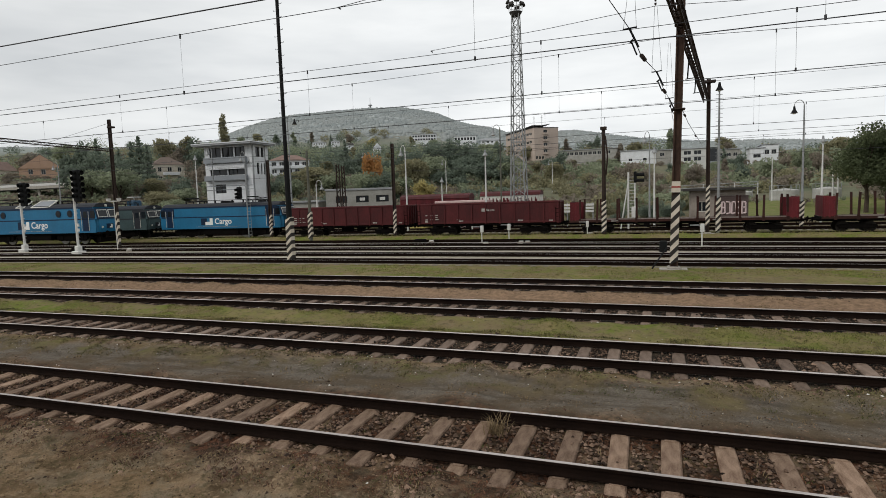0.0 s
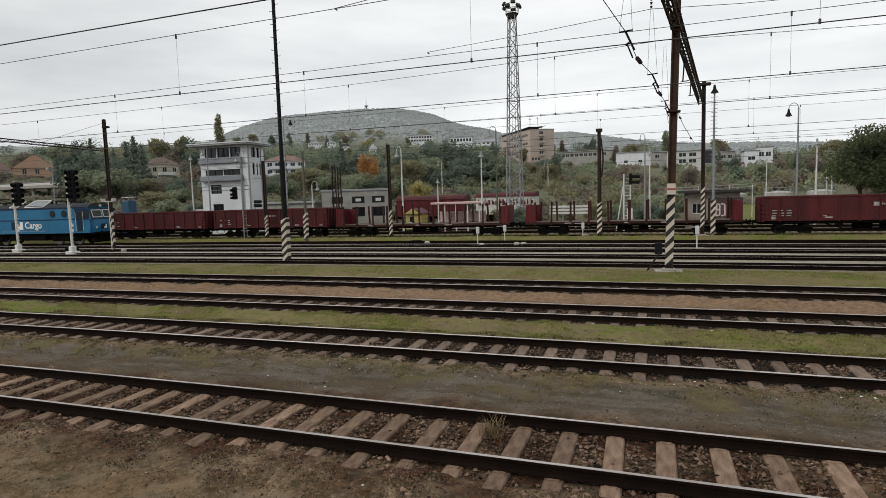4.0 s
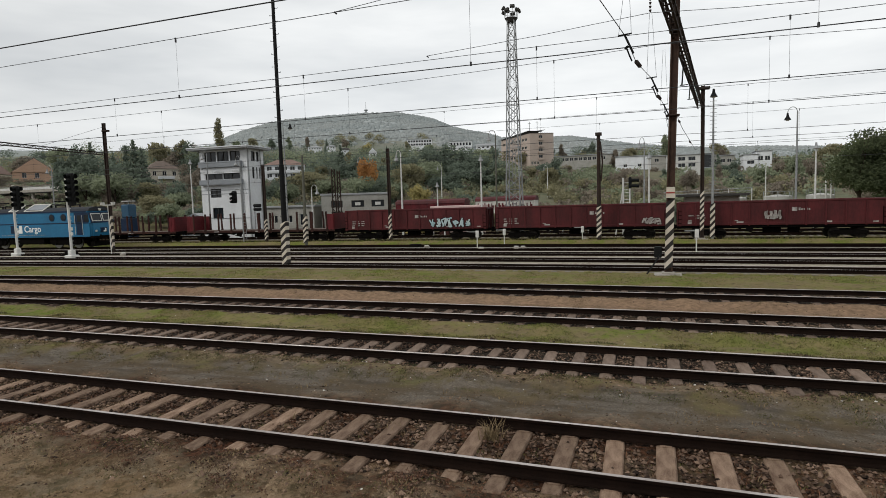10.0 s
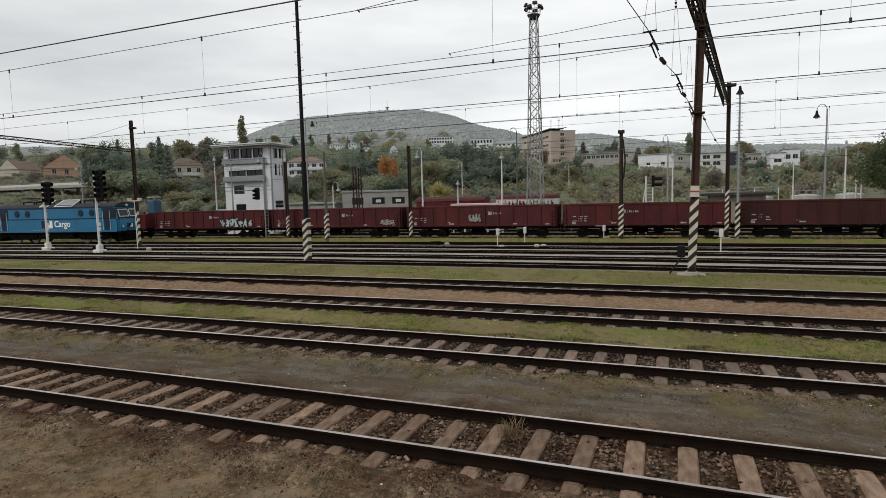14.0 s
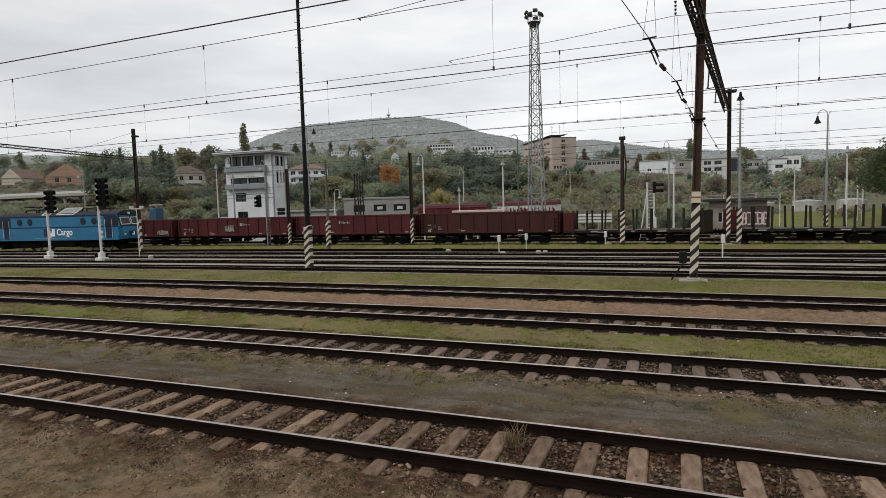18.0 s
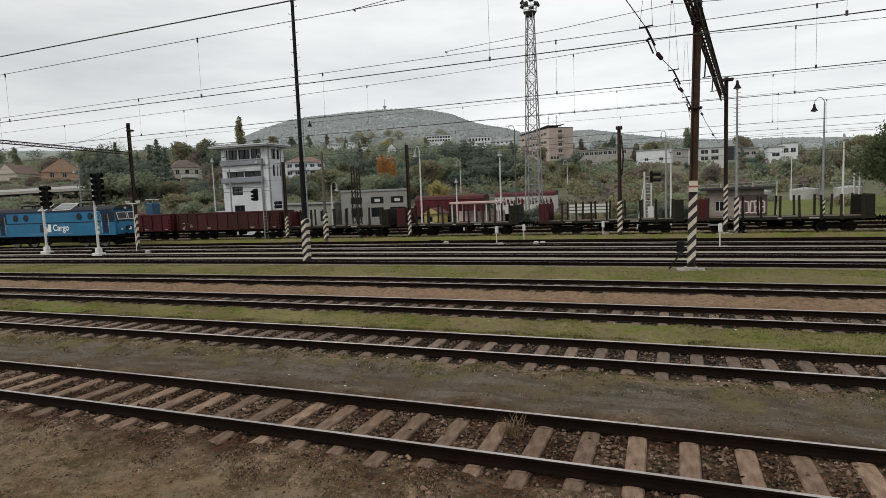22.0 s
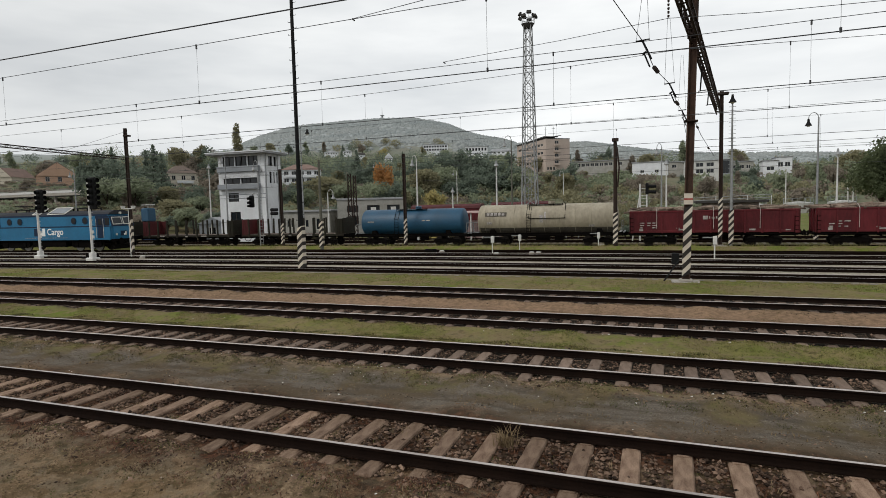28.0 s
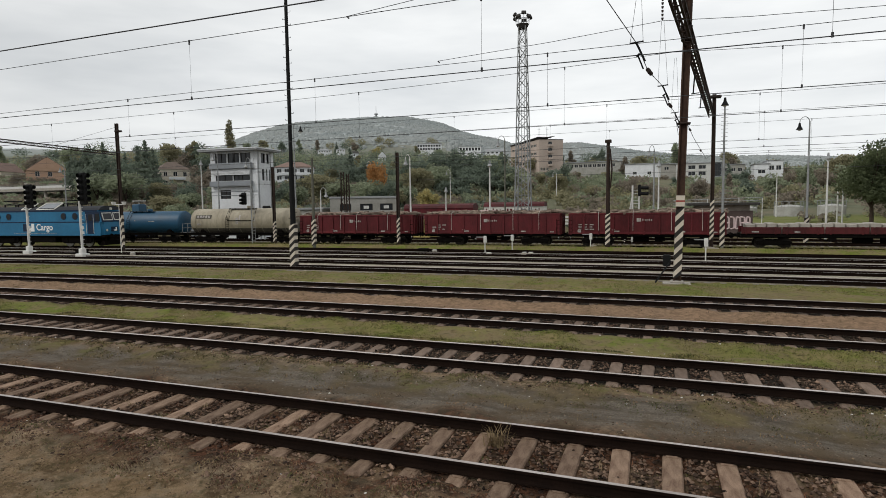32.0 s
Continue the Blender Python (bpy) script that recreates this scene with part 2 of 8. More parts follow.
M = dict(
    # brown-black, set far darker than plain rust
    rail=material("near_black_rusty_rail", (0.0125, 0.0072, 0.0052), 0.9, 0.0, (0.0045, 0.0032, 0.0028), 3, bump=0.3, spec=0.04),
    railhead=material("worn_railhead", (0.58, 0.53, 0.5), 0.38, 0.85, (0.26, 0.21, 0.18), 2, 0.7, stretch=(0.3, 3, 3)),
    sleeper=material("weathered_sleeper", (0.285, 0.2, 0.142), 0.9, 0, (0.1, 0.058, 0.038), 3.0, 0.9, 0.6, 30, stretch=(3, 1, 3), vary=0.3),
    sleeper_grey=material("grey_brown_sleeper", (0.225, 0.165, 0.128), 0.9, 0, (0.085, 0.06, 0.045), 3.0, 0.8, 0.6, 30, stretch=(3, 1, 3), vary=0.22),
    sleeper_dark=material("dark_sleeper", (0.26, 0.23, 0.195), 0.9, 0, (0.14, 0.12, 0.1), 2.2, 0.8, 0.5, 30, vary=0.25),
    stone=material("ballast_stone", (0.165, 0.112, 0.08), 0.95, 0, (0.034, 0.018, 0.012), 1.1, 0.95, vary=0.9, island=True),
    stone_white=material("pale_stone", (0.6, 0.58, 0.54), 0.9),
    wagon_red=material("maroon_wagon_paint", (0.09, 0.0165, 0.0185), 0.6, 0, (0.042, 0.011, 0.012), 0.9, 0.9, 0.12, 20, fine=9, stretch=(1, 1, 0.35), vary=0.12),
    wagon_dark=material("grimy_brown_wagon_paint", (0.062, 0.018, 0.016), 0.7, 0, (0.03, 0.012, 0.01), 0.8, 0.9, 0.12, 20, fine=8, stretch=(1, 1, 0.3)),
    wagon_bright=material("red_wagon_paint", (0.115, 0.0165, 0.021), 0.58, 0, (0.055, 0.0105, 0.0125), 0.9, 0.85, 0.1, 20, fine=8, stretch=(1, 1, 0.35), vary=0.15),
    wagon_inside=material("rusty_wagon_inside", (0.06, 0.03, 0.022), 0.9, 0, None, 1.5),
    # one near-black tone for running gear, brake gear and small ironwork
    under=material("near_black_underframe", (0.0065, 0.0056, 0.0052), 0.95, 0, (0.0032, 0.0028, 0.0026), 2, spec=0.03),
    wheel=material("wheel_steel", (0.03, 0.025, 0.021), 0.7, 0.3),
    rim=material("bright_wheel_rim", (0.3, 0.29, 0.28), 0.4, 0.8),
    letter=material("white_lettering", (0.78, 0.78, 0.76), 0.7, 0, (0.66, 0.66, 0.65), 3),
    clod=material("earth_crumbs", (0.15, 0.105, 0.068), 0.95, 0, (0.05, 0.034, 0.024), 1.5, 0.9, vary=0.75, island=True, spec=0.05),
    white_mark=material("white_stencil_paint", (0.42, 0.4, 0.38), 0.8, 0, (0.16, 0.14, 0.13), 5, 0.9),
    stake=material("steel_stake_paint", (0.05, 0.018, 0.014), 0.75, 0, (0.02, 0.011, 0.009), 2, 0.8, vary=0.3),
    stake_dark=material("dark_green_stake_and_wall_shade", (0.022, 0.024, 0.016), 0.8, 0, (0.02, 0.012, 0.009), 2, 0.8, vary=0.3),
    deck=material("worn_wagon_deck", (0.15, 0.115, 0.095), 0.9, 0, (0.05, 0.038, 0.03), 2, 0.8, stretch=(1, 6, 1)),
    blue=material("loco_blue_paint", (0.012, 0.14, 0.275), 0.45, 0, (0.009, 0.095, 0.19), 0.6, 0.7, 0, None, fine=5, spec=0.35, coat=0.05),
    blue_dark=material("loco_dark_blue_paint", (0.008, 0.022, 0.055), 0.5, 0, (0.006, 0.015, 0.032), 0.8, 0.5),
    roof_grey=material("loco_roof_grey", (0.03, 0.033, 0.04), 0.8, 0, (0.03, 0.032, 0.036), 1.5),
    green_loco=material("dull_green_grey_loco_paint", (0.06, 0.095, 0.1), 0.55, 0, (0.035, 0.05, 0.052), 0.8),
    cream=material("cream_window_frame", (0.62, 0.61, 0.56), 0.6),
    glass=material("dark_window_glass", (0.012, 0.015, 0.018), 0.1, 0, (0.02, 0.022, 0.025), 3, spec=0.35),
    tank_blue=material("blue_tank_paint", (0.008, 0.066, 0.132), 0.5, 0, (0.006, 0.034, 0.064), 0.6, 0.6, fine=6, spec=0.5),
    tank_cream=material("stained_cream_tank_paint", (0.36, 0.325, 0.25), 0.6, 0, (0.17, 0.145, 0.105), 0.8, 0.7, fine=5, stretch=(1, 1, 0.4)),
    tank_dirt=material("tank_bottom_grime", (0.1, 0.09, 0.075), 0.85, 0, (0.04, 0.035, 0.03), 1.0, 0.8),
    load=material("mixed_scrap_load", (0.24, 0.19, 0.15), 0.9, 0, (0.1, 0.07, 0.055), 1.5, 0.9, vary=0.5, island=True),
    strap=material("pale_strap", (0.55, 0.5, 0.47), 0.8),
    concrete=material("pale_concrete", (0.38, 0.355, 0.315), 0.9, 0, (0.22, 0.2, 0.17), 2, 0.7, 0.3, 20),
    pole_dark=material("dark_brown_mast_paint", (0.019, 0.0135, 0.0115), 0.85, 0, (0.045, 0.028, 0.021), 1.3, 0.7, 0.2, 14, stretch=(1, 1, 0.4)),
    pole_grey=material("grey_galvanised_steel", (0.3, 0.31, 0.31), 0.55, 0.35, (0.19, 0.195, 0.2), 2.5),
    pole_white=material("off_white_post_paint", (0.62, 0.62, 0.6), 0.7, 0, (0.4, 0.39, 0.37), 2),
    black=material("black_stripe_paint", (0.022, 0.02, 0.019), 0.75, 0, (0.045, 0.038, 0.033), 3),
    white=material("white_stripe_paint", (0.58, 0.53, 0.45), 0.75, 0, (0.42, 0.36, 0.3), 3, 0.8),
    red_paint=material("faded_red_paint", (0.3, 0.06, 0.05), 0.75, 0, (0.2, 0.05, 0.04), 3),
    signal_black=material("signal_black", (0.006, 0.0065, 0.007), 0.7),
    wire=material("dark_copper_wire", (0.06, 0.062, 0.065), 0.6, 0.3),
    insulator=material("brown_insulator", (0.03, 0.02, 0.016), 0.35),
    render_white=material("white_facade_render", (0.66, 0.68, 0.7), 0.85, 0, (0.5, 0.51, 0.52), 0.5, 0.7, 0.15, 40, fine=3),
    render_grey=material("grey_facade_band", (0.25, 0.27, 0.29), 0.8, 0, (0.19, 0.2, 0.21), 1),
    render_old=material("old_grey_render", (0.34, 0.335, 0.31), 0.9, 0, (0.22, 0.215, 0.19), 0.6, 0.8, 0.2, 30, fine=4),
    render_tan=material("tan_panel_facade", (0.45, 0.375, 0.325), 0.9, 0, (0.35, 0.285, 0.245), 0.2, 0.7, fine=1.5),
    render_pale=material("pale_grey_render", (0.52, 0.52, 0.5), 0.9, 0, (0.4, 0.4, 0.385), 0.4),
    render_orange=material("orange_facade", (0.46, 0.31, 0.225), 0.9, 0, (0.4, 0.25, 0.17), 0.4),
    render_cream=material("cream_facade", (0.5, 0.46, 0.38), 0.9, 0, (0.38, 0.34, 0.28), 0.4),
    roof_tile=material("red_brown_roof_tiles", (0.225, 0.155, 0.13), 0.85, 0, (0.14, 0.1, 0.085), 0.8),
    roof_flat=material("flat_roof_sheet", (0.3, 0.31, 0.32), 0.7, 0, (0.22, 0.225, 0.23), 0.7),
    roof_dark=material("dark_roof_felt", (0.05, 0.047, 0.044), 0.9),
    yellow=material("yellow_wall_paint", (0.42, 0.35, 0.14), 0.85, 0, (0.35, 0.27, 0.08), 1),
    pinkwhite=material("faded_pink_white_paint", (0.55, 0.42, 0.4), 0.85, 0, (0.4, 0.24, 0.23), 1.2),
    roof_brown=material("grey_brown_tiles", (0.16, 0.125, 0.105), 0.9, 0, (0.1, 0.08, 0.07), 1.2),
    hut_board=material("purple_grey_boards", (0.1, 0.075, 0.07), 0.9, 0, (0.06, 0.045, 0.042), 1.0),
    scrawl_pink=material("pale_pink_spray_paint", (0.62, 0.5, 0.5), 0.8, 0, (0.5, 0.4, 0.4), 2.0),
    hut=material("brown_hut_render", (0.31, 0.27, 0.235), 0.9, 0, (0.2, 0.17, 0.145), 1.0, 0.8),
    tank_white=material("dull_white_tank", (0.42, 0.42, 0.4), 0.8, 0, (0.28, 0.27, 0.25), 0.8, 0.8),
    pole_rust=material("rusty_brown_mast_paint", (0.026, 0.017, 0.014), 0.85, 0, (0.095, 0.055, 0.038), 1.1, 0.75, 0.2, 14, stretch=(1, 1, 0.5)),
    post_olive=material("olive_grey_post", (0.125, 0.125, 0.1), 0.85, 0, (0.07, 0.068, 0.055), 1.5, 0.8),
    # pale grey-green: the haze of distance is mixed into this base colour
    hazy_far_wood=material("haze_paled_far_woods", (0.235, 0.262, 0.262), 0.95, 0, (0.285, 0.3, 0.29), 0.006, 0.9, fine=0.03, vary=0.07, island=True, spec=0.0),
    bark=material("bark", (0.075, 0.055, 0.042), 0.95, 0, (0.04, 0.03, 0.024), 3, bump=0.4),
    moss=material("dark_moss_and_weeds", (0.05, 0.062, 0.018), 0.95, 0, (0.09, 0.07, 0.028), 0.8, 1.0, vary=0.5, island=True),
    dead_leaf=material("dead_red_brown_leaves", (0.13, 0.062, 0.036), 0.95, 0, (0.05, 0.027, 0.018), 1.2, 0.9, vary=0.6, island=True),
    dry_grass=material("dry_grass", (0.2, 0.145, 0.08), 0.95, 0, (0.11, 0.08, 0.045), 3, vary=0.3, island=True),
    grass=material("short_grass", (0.118, 0.142, 0.028), 0.95, 0, (0.205, 0.16, 0.072), 0.45, 1.0, vary=0.5, island=True, fine=2.5),
)


def leaf_material(name, a, b):
    m = material(name, a, 0.85, 0, b, 0.3, 0.9, fine=1.4, vary=0.13, island=True, spec=0.1)
    n, l = m.node_tree.nodes, m.node_tree.links
    out, p = n["Material Output"], n["Principled BSDF"]
    tr = n.new("ShaderNodeBsdfTranslucent")
    l.new(p.inputs["Base Color"].links[0].from_socket, tr.inputs["Color"])
    mx = n.new("ShaderNodeMixShader")
    mx.inputs["Fac"].default_value = 0.45
    l.new(p.outputs["BSDF"], mx.inputs[1])
    l.new(tr.outputs["BSDF"], mx.inputs[2])
    l.new(mx.outputs["Shader"], out.inputs["Surface"])
    return m


LEAF = dict(
    green=leaf_material("dull_green_foliage", (0.3, 0.335, 0.22), (0.225, 0.255, 0.175)),
    dark=leaf_material("dark_green_foliage", (0.195, 0.235, 0.178), (0.142, 0.175, 0.14)),
    deep=leaf_material("deep_green_foliage", (0.125, 0.148, 0.075), (0.078, 0.096, 0.055)),
    olive=leaf_material("olive_autumn_foliage", (0.305, 0.285, 0.17), (0.23, 0.218, 0.14)),
    brown=leaf_material("brown_autumn_foliage", (0.29, 0.25, 0.195), (0.215, 0.187, 0.153)),
    yellow=leaf_material("yellow_autumn_foliage", (0.5, 0.43, 0.19), (0.34, 0.3, 0.14)),
    orange=leaf_material("orange_autumn_foliage", (0.5, 0.265, 0.1), (0.37, 0.195, 0.078)),
)


# ---- building helpers ----
def box(bm, x0, x1, y0, y1, z0, z1, m=None):
    v = [bm.verts.new(c) for c in ((x0, y0, z0), (x1, y0, z0), (x1, y1, z0), (x0, y1, z0), (x0, y0, z1), (x1, y0, z1), (x1, y1, z1), (x0, y1, z1))]
    if m is not None:
        for q in v:
            q.co = m @ q.co
    for f in ((3, 2, 1, 0), (4, 5, 6, 7), (0, 1, 5, 4), (1, 2, 6, 5), (2, 3, 7, 6), (3, 0, 4, 7)):
        bm.faces.new([v[i] for i in f])
    return bm


def soft_box(bm, x0, x1, y0, y1, z0, z1, r=0.02, m=None):
    """A box with bevelled upright and level edges: eight corners cut back by r."""
    def ring(z, d):
        a, b, c, e = x0 + d, x1 - d, y0 + d, y1 - d
        k = r * 0.8
        pts = ((a + k, c), (b - k, c), (b, c + k), (b, e - k), (b - k, e), (a + k, e), (a, e - k), (a, c + k))
        vs = [bm.verts.new((x, y, z)) for x, y in pts]
        if m is not None:
            for q in vs:
                q.co = m @ q.co
        return vs
    rings = [ring(z0, r), ring(z0 + r, 0), ring(z1 - r, 0), ring(z1, r)]
    bm.faces.new(rings[0][::-1])
    bm.faces.new(rings[-1])
    for p, q in zip(rings, rings[1:]):
        for i in range(8):
            j = (i + 1) % 8
            bm.faces.new((p[i], p[j], q[j], q[i]))
    return bm


def tube(bm, pts, radii, n=8, cap=True):
    """A round bar through the points, with a radius at each."""
    pts = [Vector(p) for p in pts]
    if isinstance(radii, (int, float)):
        radii = [radii] * len(pts)
    rings = []
    for i, p in enumerate(pts):
        d = (pts[min(i + 1, len(pts) - 1)] - pts[max(i - 1, 0)]).normalized()
        up = Vector((0, 0, 1)) if abs(d.z) < 0.9 else Vector((1, 0, 0))
        a = d.cross(up).normalized()
        b = a.cross(d)
        rings.append([bm.verts.new(p + (a * math.cos(k * math.tau / n) + b * math.sin(k * math.tau / n)) * radii[i]) for k in range(n)])
    for p, q in zip(rings, rings[1:]):
        for k in range(n):
            bm.faces.new((p[k], p[(k + 1) % n], q[(k + 1) % n], q[k]))
    if cap:
        bm.faces.new(rings[0][::-1])
        bm.faces.new(rings[-1])
    return bm


def prism(bm, outline, y0, y1, m=None):
    """An outline in x and z, pushed from y0 to y1."""
    a = [bm.verts.new((x, y0, z)) for x, z in outline]
    b = [bm.verts.new((x, y1, z)) for x, z in outline]
    if m is not None:
        for q in a + b:
            q.co = m @ q.co
    n = len(outline)
    bm.faces.new(a)
    bm.faces.new(b[::-1])
    for i in range(n):
        j = (i + 1) % n
        bm.faces.new((a[j], a[i], b[i], b[j]))
    return bm


def bar(bm, p, q, w=0.05, h=None):
    """A square bar from p to q."""
    return tube(bm, [p, q], w * 0.7071, 4)


def mesh_of(name, bm, mat, smooth=False):
    bmesh.ops.recalc_face_normals(bm, faces=bm.faces)
    me = bpy.data.meshes.new(name)
    bm.to_mesh(me)
    bm.free()
    me.materials.append(mat)
    if smooth:
        me.shade_smooth()
    return me


def part(name, bm, mat, parent=None, label="", m=None, smooth=False):
    me = bm if isinstance(bm, bpy.types.Mesh) else mesh_of(name, bm, mat, smooth)
    ob = new(name, me)
    if parent is not None:
        ob.parent = parent
    if m is not None:
        ob.matrix_basis = m
    if label:
        ob["label"] = label
    return ob


def thing(name, m, label, category, group="", kind=""):
    ob = new(name)
    ob.empty_display_size = 0.3
    ob.matrix_basis = m
    return tagged(ob, label, category, group, kind)


def BM():
    return bmesh.new()


# ---- the plan: tracks lie on wide arcs ----
BEND = -0.00086
REACH = 110.0


def arc_y(x):
    """How far the arcs have swung towards the viewer at x."""
    a = min(abs(x), REACH)
    return BEND * a * a + 2 * BEND * REACH * (abs(x) - a)


def arc_turn(x):
    a = max(-REACH, min(REACH, x))
    return math.degrees(math.atan(2 * BEND * a))


def yard_z(o):
    """Height of the yard's surface across the tracks; rail heads lie 0.22 above it."""
    return -0.22 - 0.48 * max(0.0, min(1.0, (o - 24) / 30))


def at(x, o, z=0.0, turn=0.0):
    """A pose on the yard: x along the tracks, o across them, z above the rail heads there."""
    return pose(x, o + arc_y(x), yard_z(o) + 0.22 + z, 0, 0, arc_turn(x) + turn)


def spot(x, y, z=None, turn=0.0):
    """A pose on the open ground."""
    return pose(x, y, ground_z(x, y) if z is None else z, 0, 0, turn)


def ease(v):
    v = np.clip(v, 0, 1)
    return v * v * (3 - 2 * v)


def wave(x, y, s, k):
    """A cheap smooth wander, about -1 to 1."""
    r = np.random.RandomState(k)
    v = 0
    for _ in range(5):
        a, f, p = r.uniform(0, 6.28), r.uniform(0.6, 1.7) / s, r.uniform(0, 6.28)
        v = v + np.sin((x * np.cos(a) + y * np.sin(a)) * f * 6.28 + p)
    return v / 3.2


def ground_height(x, y):
    x, y = np.asarray(x, float), np.asarray(y, float)
    a = np.minimum(np.abs(x), REACH)
    o = y - (BEND * a * a + 2 * BEND * REACH * (np.abs(x) - a))
    z = -0.22 - 0.48 * np.clip((o - 24) / 30, 0, 1)
    z = z + 0.3 * ease((o - 49.2) / 1.0) * ease((52.6 - o) / 0.8)
    z = z + 0.1 * ease((o - 24.0) / 1.2) * ease((28.6 - o) / 1.0)
    z = z + 0.06 * ease((o - 28.6) / 0.8) * ease((48.4 - o) / 0.8)
    flat = np.zeros_like(o)
    for c in TRACKS:
        flat = np.maximum(flat, ease((1.9 - np.abs(o - c)) / 0.5))
    for c, lift in zip(TRACKS, (0.1, 0.098, 0.12, 0.12)):
        z = z + lift * ease((np.abs(o - c) - 0.98) / 0.3) * ease((2.4 - np.abs(o - c)) / 0.8) * (0.75 + 0.5 * wave(x, y, 1.7, 6))
    z = z + (0.03 * wave(x, y, 3.1, 3) + 0.018 * wave(x, y, 0.9, 4)) * (1 - 0.85 * flat) - 0.03 * (1 - flat) * (o < 50)
    z = z + 1.3 * ease((y - 98) / 10) * ease((x - 8) / 4) * ease((60 - x) / 10) * ease((140 - y) / 15)
    r = np.hypot(x, y)
    az = np.degrees(np.arctan2(-x, y))
    front = ease((y - 60) / 60)
    d = np.maximum(r - 112, 0)
    side = 1 - 0.18 * ease((az - 30) / 15) - 0.15 * ease((2 - az) / 12)
    steep = d * (0.07 + 0.00015 * np.minimum(d, 420))
    gentle = 0.098 * np.minimum(d, 205) + 0.012 * np.maximum(d - 205, 0)
    k = ease((az - 12) / 8)
    near = (steep * k + gentle * (1 - k)) * side * ease(d / 25)
    skyline = np.interp(az, (-30, -15, -12, -8.5, -5, -1.4, 1, 3.6, 5.1, 7.2, 8.5, 13.7, 15.3, 17, 18.6, 20.3, 22, 24, 27.4, 30.6, 33.8, 35.9, 38.4, 40, 41, 44, 49, 59),
                        (3.3, 3.5, 3.75, 4.0, 4.1, 4.4, 4.75, 5.2, 5.5, 5.9, 5.9, 6.0, 6.5, 6.85, 7.25, 8.0, 8.4, 8.7, 8.64, 8.43, 8.1, 7.77, 7.0, 6.35, 5.7, 5.3, 4.9, 4.6))
    far = np.tan(np.radians(skyline)) * np.minimum(r, 1350)
    k = ease((r - 480) / 820)
    hill = near * (1 - k) + np.maximum(near * 0.4, far) * k
    hill = hill + (2.2 * wave(x, y, 60, 8) + 3.5 * wave(x, y, 190, 9)) * ease(d / 200) * (1 - 0.85 * ease((r - 520) / 200))
    return z + np.maximum(hill, 0) * front


def ground_z(x, y):
    return float(ground_height(x, y))


TRACKS = (7.85, 12.63, 17.1, 21.9, 29.9, 34.0, 38.3, 42.4, 46.2, 54.0, 60.5, 66.5, 76.5)


# ---- the ground, one sheet to the horizon ----
def ground_material():
    m = bpy.data.materials.new("yard_ground")
    m.use_nodes = True
    n, l = m.node_tree.nodes, m.node_tree.links
    p = n["Principled BSDF"]
    p.inputs["Roughness"].default_value, p.inputs["Specular IOR Level"].default_value = 0.95, 0.04
    tc = n.new("ShaderNodeTexCoord")
    sep = n.new("ShaderNodeSeparateXYZ")
    l.new(tc.outputs["Object"], sep.inputs["Vector"])

    def math_node(op, a, b=None, c=None):
        q = n.new("ShaderNodeMath")
        q.operation = op
        for i, v in enumerate((a, b, c)):
            if v is None:
                continue
            if isinstance(v, (int, float)):
                q.inputs[i].default_value = v
            else:
                l.new(v, q.inputs[i])
        return q.outputs["Value"]

    def noise_node(scale, detail=5, rough=0.55):
        q = n.new("ShaderNodeTexNoise")
        q.inputs["Scale"].default_value, q.inputs["Detail"].default_value, q.inputs["Roughness"].default_value = scale, detail, rough
        l.new(tc.outputs["Object"], q.inputs["Vector"])
        return q.outputs["Fac"]

    def mixed(f, a, b):
        q = n.new("ShaderNodeMix")
        q.data_type = "RGBA"
        for name, v in (("Factor", f), ("A", a), ("B", b)):
            if isinstance(v, tuple):
                q.inputs[name].default_value = (*v, 1)
            elif isinstance(v, (int, float)):
                q.inputs[name].default_value = v
            else:
                l.new(v, q.inputs[name])
        return q.outputs["Result"]

    def span(v, a, b, lo=0.0, hi=1.0):
        q = n.new("ShaderNodeMapRange")
        q.interpolation_type = "SMOOTHSTEP"
        for name, w in (("From Min", a), ("From Max", b), ("To Min", lo), ("To Max", hi)):
            q.inputs[name].default_value = w
        l.new(v, q.inputs["Value"])
        return q.outputs["Result"]

    x2 = math_node("MULTIPLY", sep.outputs["X"], sep.outputs["X"])
    o = math_node("MULTIPLY_ADD", x2, -BEND, sep.outputs["Y"])
    wob = math_node("MULTIPLY_ADD", math_node("SUBTRACT", noise_node(0.55, 7, 0.62), 0.5), 1.5, o)
    big, mid, fine, grit = noise_node(0.16, 5), noise_node(1.1, 6, 0.6), noise_node(7.0, 5, 0.65), noise_node(38.0, 4, 0.7)
    dirt = mixed(span(mid, 0.38, 0.62), (0.235, 0.168, 0.108), (0.1, 0.071, 0.045))
    dirt = mixed(span(fine, 0.5, 0.68, 0, 0.7), dirt, (0.28, 0.2, 0.135))
    dirt = mixed(span(noise_node(3.6, 8, 0.8), 0.5, 0.58, 0, 0.8), dirt, (0.03, 0.022, 0.013))
    dirt = mixed(span(noise_node(9.0, 6, 0.78), 0.54, 0.62, 0, 0.75), dirt, (0.34, 0.255, 0.165))
    dirt = mixed(span(grit, 0.56, 0.7, 0, 0.6), dirt, (0.03, 0.021, 0.016))
    dirt = mixed(span(big, 0.46, 0.62, 0, 0.5), dirt, (0.185, 0.12, 0.06))
    dirt = mixed(span(noise_node(1.9, 7, 0.75), 0.48, 0.6, 0, 0.6), dirt, (0.185, 0.15, 0.104))
    dirt = mixed(math_node("MULTIPLY", span(noise_node(2.6, 6, 0.7), 0.52, 0.66), 0.6), dirt, (0.045, 0.04, 0.018))
